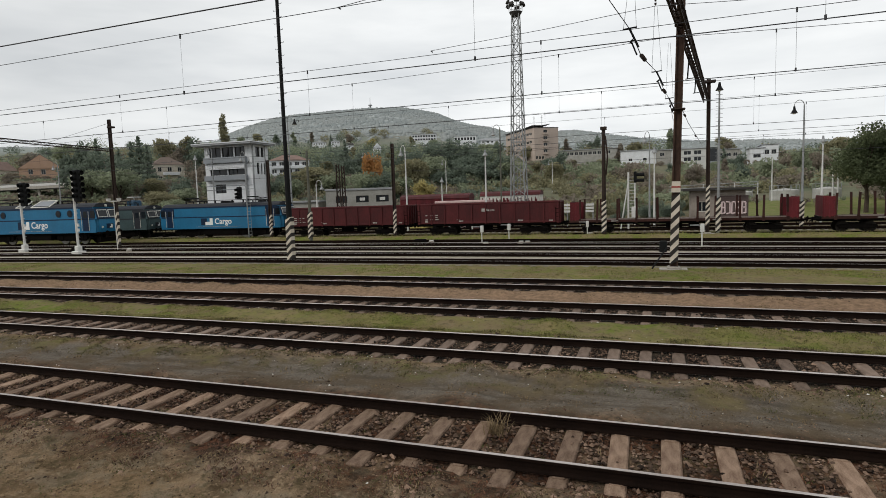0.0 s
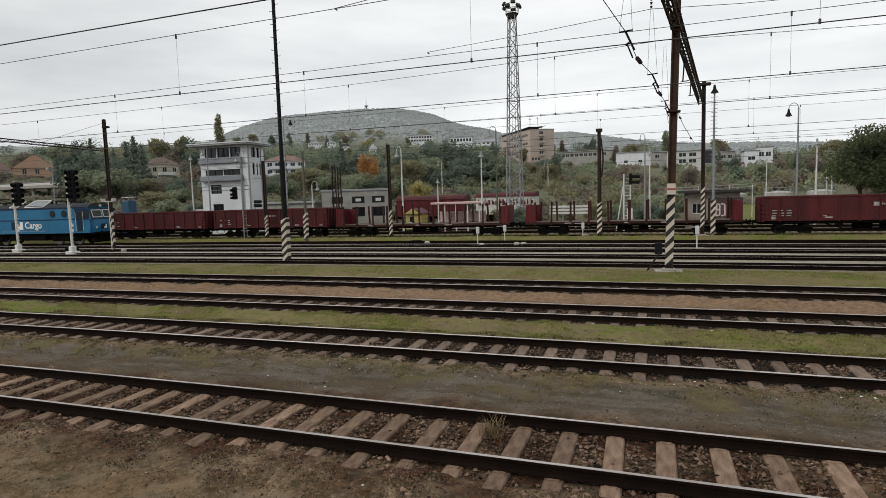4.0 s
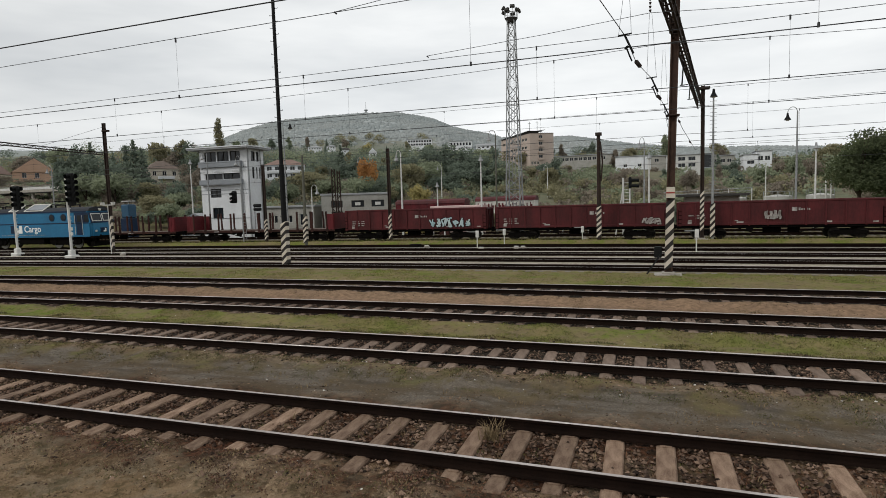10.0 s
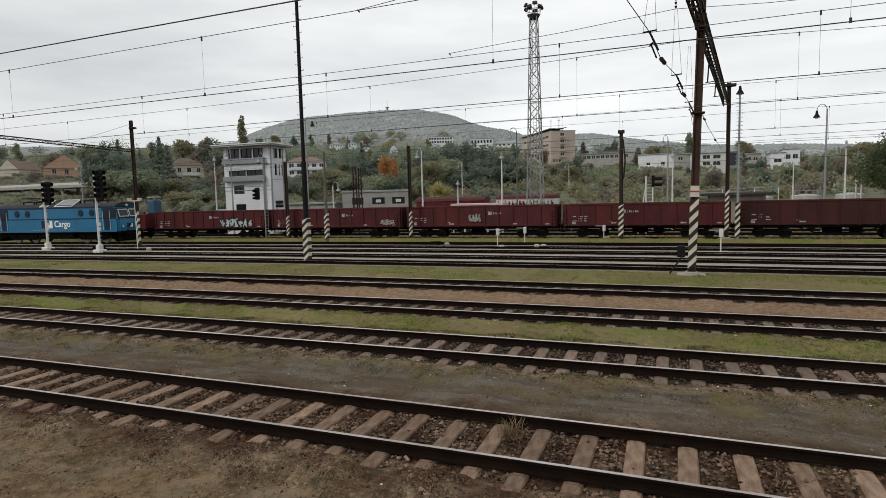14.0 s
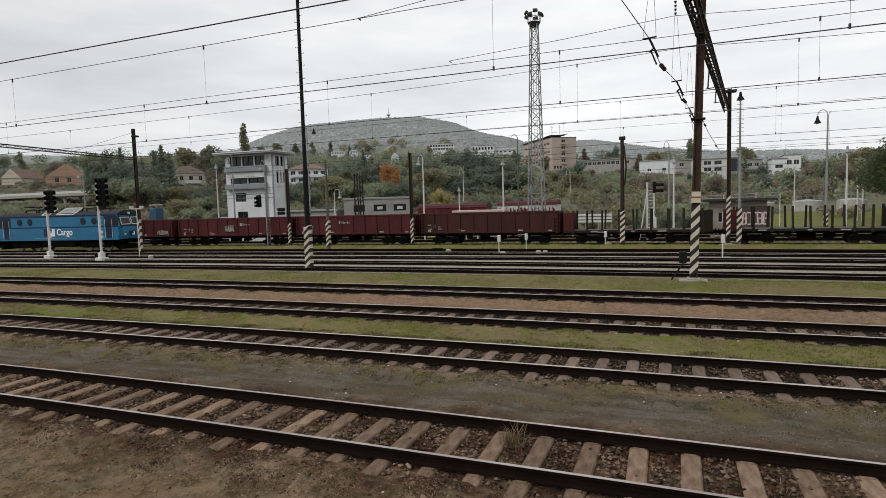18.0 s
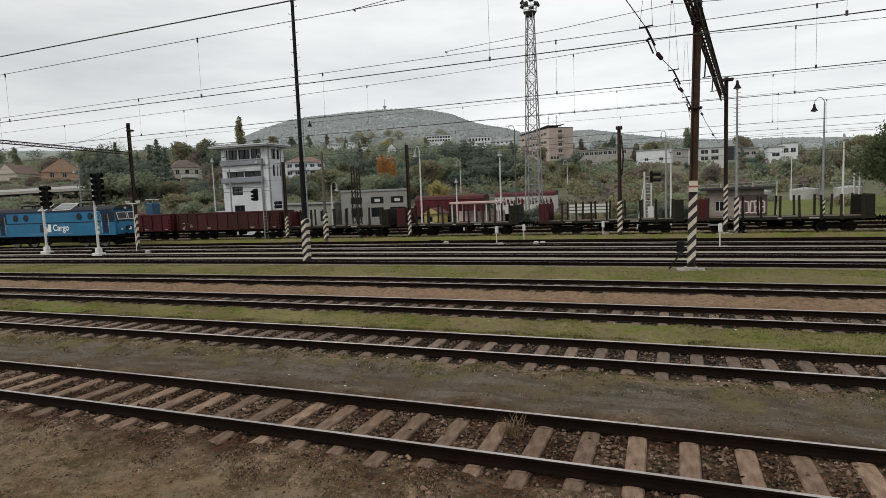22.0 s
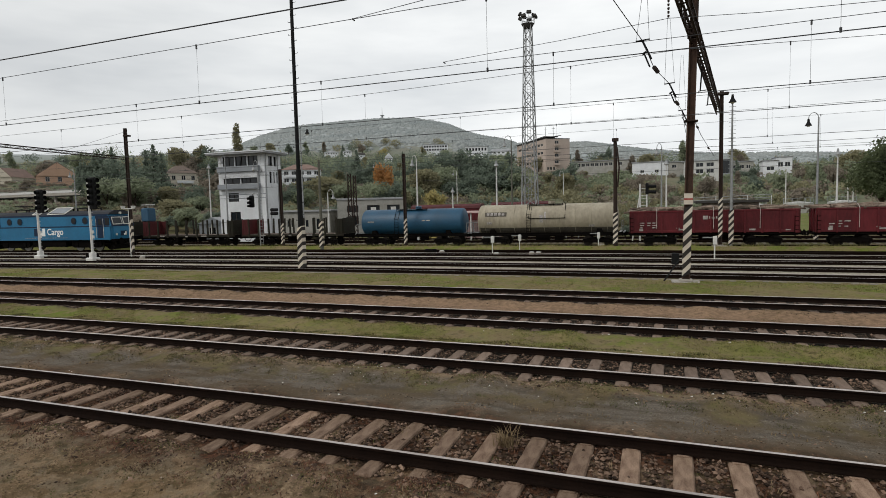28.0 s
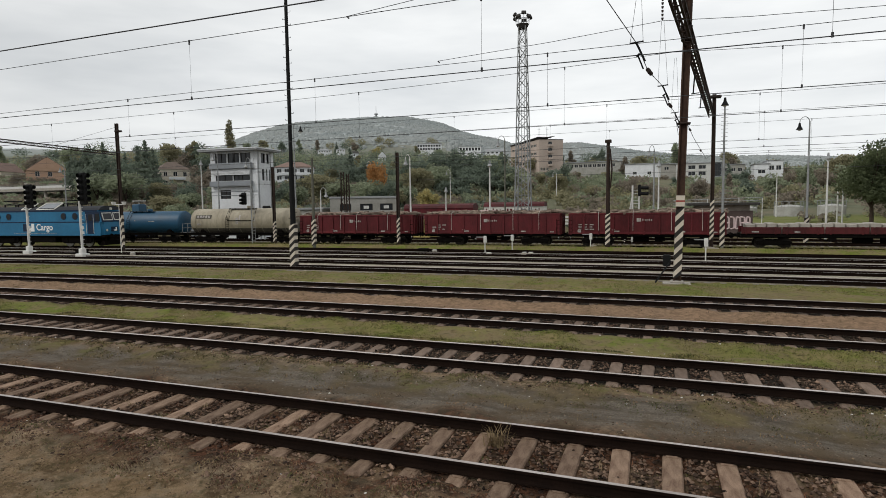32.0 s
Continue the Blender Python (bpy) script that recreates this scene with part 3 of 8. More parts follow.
    rust = mixed(span(fine, 0.36, 0.6), (0.1, 0.043, 0.025), (0.018, 0.011, 0.008))
    gravel = mixed(span(grit, 0.3, 0.7), (0.09, 0.077, 0.063), (0.205, 0.176, 0.143))
    streak = n.new("ShaderNodeTexNoise")
    smap = n.new("ShaderNodeMapping")
    smap.inputs["Scale"].default_value = (0.35, 3.2, 1)
    l.new(tc.outputs["Object"], smap.inputs["Vector"])
    l.new(smap.outputs["Vector"], streak.inputs["Vector"])
    streak.inputs["Scale"].default_value, streak.inputs["Detail"].default_value = 1.0, 5
    gravel = mixed(span(streak.outputs["Fac"], 0.42, 0.66, 0, 0.7), gravel, (0.06, 0.05, 0.038))
    gravel = mixed(span(mid, 0.4, 0.62, 0, 0.85), gravel, (0.1, 0.074, 0.047))
    gravel = mixed(span(noise_node(4.2, 6, 0.75), 0.53, 0.64, 0, 0.45), gravel, (0.055, 0.045, 0.033))
    gravel = mixed(span(noise_node(12.0, 5, 0.75), 0.56, 0.68, 0, 0.6), gravel, (0.26, 0.22, 0.17))
    tan = mixed(span(fine, 0.3, 0.7), (0.3, 0.2, 0.128), (0.16, 0.108, 0.07))
    grass = mixed(span(mid, 0.3, 0.7), (0.135, 0.155, 0.036), (0.235, 0.185, 0.092))
    grass = mixed(span(noise_node(0.3, 5), 0.44, 0.58, 0, 0.85), grass, (0.12, 0.158, 0.024))
    grass = mixed(span(noise_node(0.9, 8, 0.75), 0.46, 0.58, 0, 0.8), grass, (0.195, 0.152, 0.086))
    grass = mixed(span(fine, 0.5, 0.7, 0, 0.8), grass, (0.05, 0.045, 0.018))
    grass = mixed(span(noise_node(3.4, 6, 0.72), 0.54, 0.66, 0, 0.7), grass, (0.2, 0.16, 0.085))

    def band(a, b, soft=0.35):
        return math_node("MULTIPLY", span(wob, a - soft, a + soft), span(wob, b - soft, b + soft, 1, 0))

    col = dirt
    col = mixed(math_node("MULTIPLY", band(6.3, 9.4), span(mid, 0.35, 0.6, 0.3, 0.9)), col, rust)
    # near black where the grit lies low: shade between stones put into the colour
    gap_shaded_bed = mixed(span(grit, 0.42, 0.66), (0.014, 0.011, 0.009), (0.075, 0.06, 0.047))
    for a, b in ((11.5, 13.75), (16.05, 18.2), (20.85, 22.95)):
        col = mixed(math_node("MULTIPLY", band(a, b, 0.2), span(mid, 0.3, 0.5, 0.6, 1)), col, gap_shaded_bed)
    col = mixed(band(9.2, 11.0), col, gravel)
    col = mixed(math_node("MULTIPLY", band(10.4, 11.6), span(mid, 0.45, 0.65, 0, 0.4)), col, grass)
    col = mixed(math_node("MULTIPLY", band(13.9, 15.9), span(mid, 0.3, 0.55, 0.35, 1)), col, grass)
    col = mixed(band(18.3, 20.8), col, tan)
    col = mixed(math_node("MULTIPLY", band(23.2, 28.9), span(big, 0.3, 0.6, 0.55, 1)), col, grass)
    col = mixed(band(29.0, 42.0), col, mixed(span(fine, 0.3, 0.7), (0.44, 0.4, 0.32), (0.19, 0.165, 0.13)))
    col = mixed(math_node("MULTIPLY", band(42.6, 48.4), span(mid, 0.3, 0.55, 0.45, 1)), col, grass)
    col = mixed(math_node("MULTIPLY", band(48.6, 53.0), span(mid, 0.25, 0.5, 0.4, 1)), col, grass)
    col = mixed(math_node("MULTIPLY", span(o, 55.5, 57.5), span(mid, 0.25, 0.6, 0.5, 1)), col, mixed(span(big, 0.35, 0.65), (0.085, 0.085, 0.04), (0.105, 0.085, 0.055)))
    wood = mixed(span(noise_node(0.045, 6, 0.6), 0.35, 0.65), (0.135, 0.15, 0.1), (0.16, 0.145, 0.1))
    wood = mixed(span(noise_node(0.16, 5, 0.65), 0.4, 0.7, 0, 0.7), wood, (0.095, 0.105, 0.065))
    col = mixed(span(sep.outputs["Y"], 96, 112), col, wood)
    # distance haze painted as colour: the ground pales to grey from 380 m on
    painted_haze = mixed(span(noise_node(0.02, 7, 0.62), 0.35, 0.65), (0.3, 0.33, 0.33), (0.35, 0.37, 0.36))
    painted_haze = mixed(span(noise_node(0.09, 5, 0.7), 0.35, 0.7, 0, 0.6), painted_haze, (0.25, 0.28, 0.28))
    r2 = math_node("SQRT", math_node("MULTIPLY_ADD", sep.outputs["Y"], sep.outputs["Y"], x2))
    meadow = mixed(span(mid, 0.3, 0.7), (0.125, 0.15, 0.045), (0.17, 0.165, 0.075))
    edge = math_node("MULTIPLY", span(sep.outputs["Y"], 79, 83), span(sep.outputs["Y"], 114, 120, 1, 0))
    col = mixed(math_node("MULTIPLY", edge, span(sep.outputs["X"], 8, 12)), col, meadow)
    col = mixed(span(r2, 380, 760), col, painted_haze)
    l.new(col, p.inputs["Base Color"])
    bp = n.new("ShaderNodeBump")
    bp.inputs["Strength"].default_value, bp.inputs["Distance"].default_value = 0.9, 0.07
    l.new(math_node("ADD", math_node("MULTIPLY", fine, 1.0), math_node("MULTIPLY", grit, 0.45)), bp.inputs["Height"])
    l.new(bp.outputs["Normal"], p.inputs["Normal"])
    return m


def spread(parts):
    v = []
    for a, b, n in parts:
        v += list(np.linspace(a, b, n, endpoint=False))
    return np.array(v + [parts[-1][1]])


def build_ground():
    xs = spread(((-3000, -1100, 10), (-1100, -400, 55), (-400, -110, 60), (-110, -32, 60), (-32, 12, 150), (12, 110, 50), (110, 500, 40), (500, 3000, 14)))
    ys = spread(((-3000, -60, 8), (-60, 2, 14), (2, 32, 110), (32, 70, 60), (70, 130, 30), (130, 500, 75), (500, 1600, 85), (1600, 3000, 5)))
    gx, gy = np.meshgrid(xs, ys, indexing="ij")
    gz = ground_height(gx, gy)
    rough = ease((np.hypot(gx, gy) - 420) / 200) * np.random.RandomState(5).uniform(-1, 1, gx.shape)
    gz = gz + rough * np.where(np.hypot(gx, gy) > 420, 1.5, 0)
    nx, ny = len(xs), len(ys)
    i = np.arange(nx * ny).reshape(nx, ny)
    quads = np.stack([i[:-1, :-1], i[1:, :-1], i[1:, 1:], i[:-1, 1:]], -1).reshape(-1, 4)
    me = bpy.data.meshes.new("ground")
    me.from_pydata(np.stack([gx, gy, gz], -1).reshape(-1, 3).tolist(), [], quads.tolist())
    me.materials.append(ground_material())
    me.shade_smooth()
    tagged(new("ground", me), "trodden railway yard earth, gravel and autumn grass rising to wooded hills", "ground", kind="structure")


build_ground()


# ---- tracks ----
RAIL = ((-0.075, -0.16), (0.075, -0.16), (0.075, -0.145), (0.012, -0.125), (0.009, -0.05), (0.036, -0.036), (0.036, -0.006), (0.03, 0.0),
        (-0.03, 0.0), (-0.036, -0.006), (-0.036, -0.036), (-0.009, -0.05), (-0.012, -0.125), (-0.075, -0.145))


def rail_mesh(o, x0, x1, step, bright=(7, 8)):
    n = int((x1 - x0) / step) + 1
    verts, faces = [], []
    k = len(RAIL)
    for x in np.linspace(x0, x1, n):
        q = at(x, o)
        for y, z in RAIL:
            verts.append(tuple(q @ Vector((0, y, z * 1.0))))
    mats = []
    for i in range(n - 1):
        for j in range(k):
            a, b = i * k + j, i * k + (j + 1) % k
            faces.append((a, a + k, b + k, b))
            mats.append(1 if j in bright else 0)
    me = bpy.data.meshes.new("rail")
    me.from_pydata(verts, [], faces)
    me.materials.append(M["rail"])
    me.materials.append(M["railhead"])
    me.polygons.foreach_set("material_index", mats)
    return me


def sleeper_mesh(mat, length=2.5, w=0.26, h=0.2):
    bm = BM()
    soft_box(bm, -w / 2, w / 2, -length / 2, length / 2, -h, 0.0, 0.02)
    for s in (-0.7525, 0.7525):
        box(bm, -0.08, 0.08, s - 0.11, s + 0.11, -0.004, 0.012)
    return mesh_of("sleeper", bm, mat)


SLEEPER = sleeper_mesh(M["sleeper"])
SLEEPER_GREY = sleeper_mesh(M["sleeper_grey"])
# where one sleeper of each near track lies, and the spacing before and after it
PHASE = ((0.9, 0.678, 0.678), (-0.85, 0.65, 0.667), (0.42, 0.66, 0.67), (0.4, 0.66, 0.66))


def sleeper_places(i, lo, hi):
    a, before, after = PHASE[i]
    return [a - k * before for k in range(int((a - lo) / before), 0, -1)] + [a + k * after for k in range(int((hi - a) / after) + 1)]



def build_track(i, o):
    near = i < 4
    t = thing("railway_track", pose(0, 0, 0), "rusty railway track with worn shiny rail heads on weathered sleepers", "railway track", "tracks of the yard", "structure")
    x0, x1 = (-120, 40) if o < 30 else (-230, 90)
    for s in (-0.7525, 0.7525):
        # far tracks: the far rail's inner head faces are bright too, thickening its line
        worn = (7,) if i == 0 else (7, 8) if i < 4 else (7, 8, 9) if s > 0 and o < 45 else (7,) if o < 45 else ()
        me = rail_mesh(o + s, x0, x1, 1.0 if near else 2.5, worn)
        part("rail", me, None, t)
    rnd = random.Random(40 + i)
    gap = 0.66
    lo, hi = ((-16, 6), (-23, 9), (-30, 10), (-38, 12))[i] if near else (0, 0)
    if near:
        for x in sleeper_places(i, lo, hi):
            part("sleeper", SLEEPER_GREY if i else SLEEPER, None, t, m=at(x + rnd.uniform(-0.02, 0.02), o + rnd.uniform(-0.025, 0.025), (-0.168, -0.17, -0.186, -0.186)[i] + rnd.uniform(-0.02, 0.006), rnd.uniform(-1.2, 1.2)))
    bm = BM()
    for k in range(int((x1 - x0) / gap)):
        x = x0 + k * gap
        if not (near and lo - 0.3 < x < hi + 0.6):
            box(bm, -0.13, 0.13, -1.25, 1.25, -0.2, 0.0, at(x, o, -0.178))
    rest = part("sleepers_beyond", bm, M["sleeper_dark"], t)
    rest["kind"] = "stuff"
    if near:
        n = (24000, 23000, 17000, 9000)[i]
        stones(t, o, lo - 2, hi + 3, n, rnd)


def stones(t, o, x0, x1, n, rnd):
    r = np.random.RandomState(rnd.randint(0, 9999))
    base = np.array([(1, 0, 0), (-1, 0, 0), (0, 1, 0), (0, -1, 0), (0, 0, 1), (0, 0, -1)], float)
    tri = np.array([(0, 2, 4), (2, 1, 4), (1, 3, 4), (3, 0, 4), (2, 0, 5), (1, 2, 5), (3, 1, 5), (0, 3, 5)])
    px = r.uniform(x0, x1, n)
    po = np.where(r.uniform(0, 1, n) < 0.72, r.uniform(-0.72, 0.72, n), np.clip(np.sign(r.normal(0, 1, n)) * (0.8 + np.abs(r.normal(0, 0.36, n))), -1.75, 1.75))
    near = np.min(np.abs(px[:, None] - np.array(sleeper_places(TRACKS.index(o), x0 - 1, x1 + 1))[None]), 1)
    on = (near < 0.15) & (np.abs(po) < 1.26)
    keep = (np.abs(np.abs(po) - 0.7525) > 0.065) & ~(on & (r.uniform(0, 1, n) < 0.96))
    keep &= wave(px, po, 1.3, 12) > r.uniform(-1.5, 0.1, n)
    px, po = px[keep], po[keep]
    n = len(px)
    size = np.minimum(r.gamma(3, 0.0062, n) + 0.009, 0.05)
    cy = o + po + BEND * px * px
    cz = yard_z(o) + 0.022 + r.uniform(-0.03, 0.03, n) - 0.03 * (np.abs(po) > 1.25)
    v = base[None] * size[:, None, None] * r.uniform(0.55, 1.3, (n, 6, 3))
    a = r.uniform(0, 6.28, n)
    c, s = np.cos(a)[:, None], np.sin(a)[:, None]
    vx = v[:, :, 0] * c - v[:, :, 1] * s + px[:, None]
    vy = v[:, :, 0] * s + v[:, :, 1] * c + cy[:, None]
    vz = v[:, :, 2] * 0.75 + cz[:, None]
    verts = np.stack([vx, vy, vz], -1).reshape(-1, 3)
    faces = (tri[None] + (np.arange(n) * 6)[:, None, None]).reshape(-1, 3)
    me = bpy.data.meshes.new("ballast")
    me.from_pydata(verts.tolist(), [], faces.tolist())
    me.materials.append(M["stone"])
    ob = part("ballast", me, None, t, "loose brown and grey ballast stones")
    ob["kind"] = "stuff"


for index, offset in enumerate(TRACKS):
    build_track(index, offset)


# ---- rolling stock; x along the vehicle, -y towards the yard, z above the rail head ----
def wheelset_mesh():
    bm = BM()
    for s in (-0.75, 0.75):
        tube(bm, [(0, s - 0.07, 0), (0, s + 0.05, 0)], [0.44, 0.46], 20)
        tube(bm, [(0, s - 0.09, 0), (0, s + 0.1, 0)], [0.13, 0.13], 10)
    tube(bm, [(0, -1.0, 0), (0, 1.0, 0)], 0.08, 8)
    return mesh_of("wheelset", bm, M["wheel"])


def bogie_mesh():
    bm = BM()
    for s in (-1.02, 1.02):
        prism(bm, ((-1.35, 0.5), (-1.15, 0.36), (-0.7, 0.36), (-0.35, 0.3), (0.35, 0.3), (0.7, 0.36), (1.15, 0.36), (1.35, 0.5), (1.3, 0.62), (0.5, 0.72), (-0.5, 0.72), (-1.3, 0.62)), s - 0.06, s + 0.06)
        for x in (-0.9, 0.9):
            box(bm, x - 0.16, x + 0.16, s - 0.11, s + 0.11, 0.34, 0.6)
            for d in (-0.22, 0.22):
                tube(bm, [(x + d, s, 0.3), (x + d, s, 0.58)], 0.07, 8)
        box(bm, -0.25, 0.25, s - 0.1, s + 0.1, 0.34, 0.7)
    box(bm, -0.2, 0.2, -1.0, 1.0, 0.45, 0.7)
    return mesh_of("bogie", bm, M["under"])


def buffer_mesh():
    bm = BM()
    tube(bm, [(0, 0, 0), (0.3, 0, 0)], [0.12, 0.1], 10)
    tube(bm, [(0.3, 0, 0), (0.52, 0, 0)], 0.075, 10)
    tube(bm, [(0.52, 0, 0), (0.56, 0, 0), (0.59, 0, 0)], [0.23, 0.22, 0.17], 14)
    return mesh_of("buffer", bm, M["under"])


WHEELSET, BOGIE, BUFFER = wheelset_mesh(), bogie_mesh(), buffer_mesh()


def running_gear(t, length, pivot, axles=2):
    for x in (-pivot, pivot):
        b = part("bogie", BOGIE, None, t, m=pose(x, 0, 0))
        for d in (-0.9, 0.9):
            part("wheelset", WHEELSET, None, b, m=pose(d, 0, 0.46))
    for e in (-1, 1):
        for s in (-0.875, 0.875):
            part("buffer", BUFFER, None, t, m=pose(e * length / 2, s, 1.05, 0, 0, 0 if e > 0 else 180))
        bm = BM()
        x = e * length / 2
        tube(bm, [(x - e * 0.1, 0, 1.0), (x + e * 0.35, 0, 0.98), (x + e * 0.6, 0, 0.85)], 0.05, 8)
        tube(bm, [(x, 0.35, 0.95), (x + e * 0.2, 0.36, 0.55), (x + e * 0.55, 0.3, 0.5)], 0.03, 6)
        part("coupling", bm, M["under"], t)


def underframe(t, length, mat, z=1.0):
    bm = BM()
    h = length / 2
    for s in (-1.28, 1.28):
        box(bm, -h, h, s - 0.05, s + 0.05, z - 0.02, z + 0.24)
        box(bm, -h, h, s - 0.1, s + 0.1, z + 0.2, z + 0.24)
    for e in (-h, h - 0.12):
        box(bm, e, e + 0.12, -1.3, 1.3, z - 0.1, z + 0.28)
    box(bm, -h, h, -0.3, 0.3, z - 0.15, z + 0.2)
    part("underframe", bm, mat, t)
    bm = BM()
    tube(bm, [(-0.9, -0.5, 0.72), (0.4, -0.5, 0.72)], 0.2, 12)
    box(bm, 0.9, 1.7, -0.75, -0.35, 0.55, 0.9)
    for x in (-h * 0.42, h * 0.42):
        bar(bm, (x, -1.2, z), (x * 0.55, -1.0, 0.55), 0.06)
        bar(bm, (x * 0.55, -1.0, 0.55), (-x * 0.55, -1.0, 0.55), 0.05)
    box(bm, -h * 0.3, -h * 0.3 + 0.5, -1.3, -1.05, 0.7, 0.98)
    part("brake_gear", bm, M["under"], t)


def marks(t, rows, mat=None):
    """Unreadable stencilled lines: plain bars on the side that faces the yard. rows: x, z, width, height."""
    y = -1.452
    for x, z, w, h in rows:
        bm = BM()
        box(bm, x, x + w, y, y + 0.006, z, z + h)
        part("stencil_mark", bm, mat or M["white_mark"], t, "white unreadable stencilled mark")


def stencils(t, h, seed):
    r = random.Random(seed)
    rows = []
    for k in range(3):
        for j in range(3):
            if r.random() < 0.8:
                rows.append((-h + 0.75 + j * 0.5, 1.95 - k * 0.2, r.uniform(0.2, 0.4), 0.08))
    rows += [(-h + 0.7, 1.3, 0.3, 0.22), (h * 0.45, 1.32, 0.45, 0.13), (h - 0.9, 1.3, 0.35, 0.1), (-h * 0.4, 1.35, 0.5, 0.12), (-h * 0.42, 1.5, 0.25, 0.07)]
    marks(t, rows)


def logo(t, x, z, s=1.0, y=-1.452, word=False):
    bm = BM()
    box(bm, x, x + 0.36 * s, y, y + 0.006, z, z + 0.3 * s)
    part("emblem", bm, M["white_mark"], t, "white square emblem")
    bm = BM()
    for k, (w, h) in enumerate(((0.16, 0.2), (0.13, 0.15), (0.09, 0.15), (0.14, 0.18), (0.13, 0.15))):
        box(bm, x + (0.46 + k * 0.17) * s, x + (0.46 + k * 0.17 + w * 0.8) * s, y, y + 0.006, z + 0.05 * s, z + (0.05 + h) * s)
    part("lettering", bm, M["white_mark"], t, "short white lettering beside the emblem")


def gondola(label, body, length, height=3.05, ribs=10, seed=1, emblem=None, group="open wagons of the moving train"):
    """A high-sided open wagon; length over the body."""
    t = thing("open_wagon", pose(0, 0, 0), label, "freight wagon", group)
    h, w, z0 = length / 2, 1.38, 1.22
    running_gear(t, length, h - 2.35)
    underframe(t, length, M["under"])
    bm = BM()
    box(bm, -h, h, -w, w, z0, z0 + 0.08)
    part("floor_plate", bm, M["wagon_inside"], t)
    for s in (-1, 1):
        bm = BM()
        y = s * w
        box(bm, -h, h, y - 0.03, y + 0.03, z0, height - 0.04)
        side = part("side_wall", bm, body, t)
        forms = []
        for wd in (0.06, 0.1):
            bm = BM()
            prism(bm, ((-wd, z0 - 0.1), (wd, z0 - 0.1), (wd * 0.8, height - 0.06), (-wd * 0.8, height - 0.06)), y + s * 0.025, y + s * 0.11)
            forms.append(mesh_of("rib", bm, body))
        for k in range(ribs + 1):
            wd = 0.06 if 0 < k < ribs else 0.1
            x = min(max(-h + k * length / ribs, -h + wd), h - wd)
            part("rib", forms[0 if 0 < k < ribs else 1], None, side, m=pose(x, 0, 0))
        bm = BM()
        soft_box(bm, -h - 0.03, h + 0.03, y - 0.07, y + 0.09, height - 0.12, height + 0.02, 0.02)
        soft_box(bm, -h, h, y + s * 0.0 - 0.06, y + 0.06, z0 - 0.06, z0 + 0.14, 0.015)
        part("side_rail", bm, body, t)
    for e in (-1, 1):
        bm = BM()
        x = e * h
        box(bm, x - 0.03, x + 0.03, -w, w, z0, height)
        end = part("end_wall", bm, body, t)
        for k in range(5):
            bm = BM()
            y = -w + 0.12 + k * (2 * w - 0.24) / 4
            box(bm, min(x, x + e * 0.13), max(x, x + e * 0.13), y - 0.06, y + 0.06, z0 - 0.1, height - 0.05)
            part("rib", bm, body, end)
        bm = BM()
        soft_box(bm, x - 0.07, x + 0.1, -w, w, height - 0.14, height + 0.02, 0.02)
        part("top_rail", bm, body, end)
        bm = BM()
        x = e * (h - 0.12)
        for z in (1.35, 1.7, 2.05, 2.4):
            bar(bm, (x - 0.17, -w - 0.13, z), (x + 0.1, -w - 0.13, z), 0.03)
        bar(bm, (x - 0.17, -w - 0.13, 0.75), (x - 0.17, -w - 0.13, 2.5), 0.03)
        part("ladder", bm, M["under"], t)
    stencils(t, h, seed)
    if emblem is not None:
        logo(t, emblem, 2.25)
    return t


def scrap_load(t, length, height, seed, straps=()):
    r = random.Random(seed)
    bm = BM()
    h = length / 2 - 0.2
    for k in range(190):
        x, y = r.uniform(-h, h), r.uniform(-1.15, 1.15)
        ln = r.uniform(0.4, 1.6)
        m = pose(x, y, height + 0.02 + 0.14 * (1 - (y / 1.2) ** 2) + r.uniform(-0.1, 0.08), r.uniform(-20, 20), r.uniform(-10, 10), r.uniform(-35, 35))
        soft_box(bm, -ln / 2, ln / 2, -r.uniform(0.05, 0.2), 0.1, -0.06, r.uniform(0.03, 0.12), 0.02, m)
    box(bm, -h, h, -1.25, 1.25, height - 0.6, height - 0.04)
    part("load", bm, M["load"], t, "heap of pale sawn wood and scrap above the rim")
    for x in straps:
        bm = BM()
        tube(bm, [(x, -1.5, 1.5), (x, -1.5, height), (x, -1.0, height + 0.28), (x, 1.0, height + 0.28), (x, 1.48, height)], 0.018, 5)
        part("strap", bm, M["strap"], t)


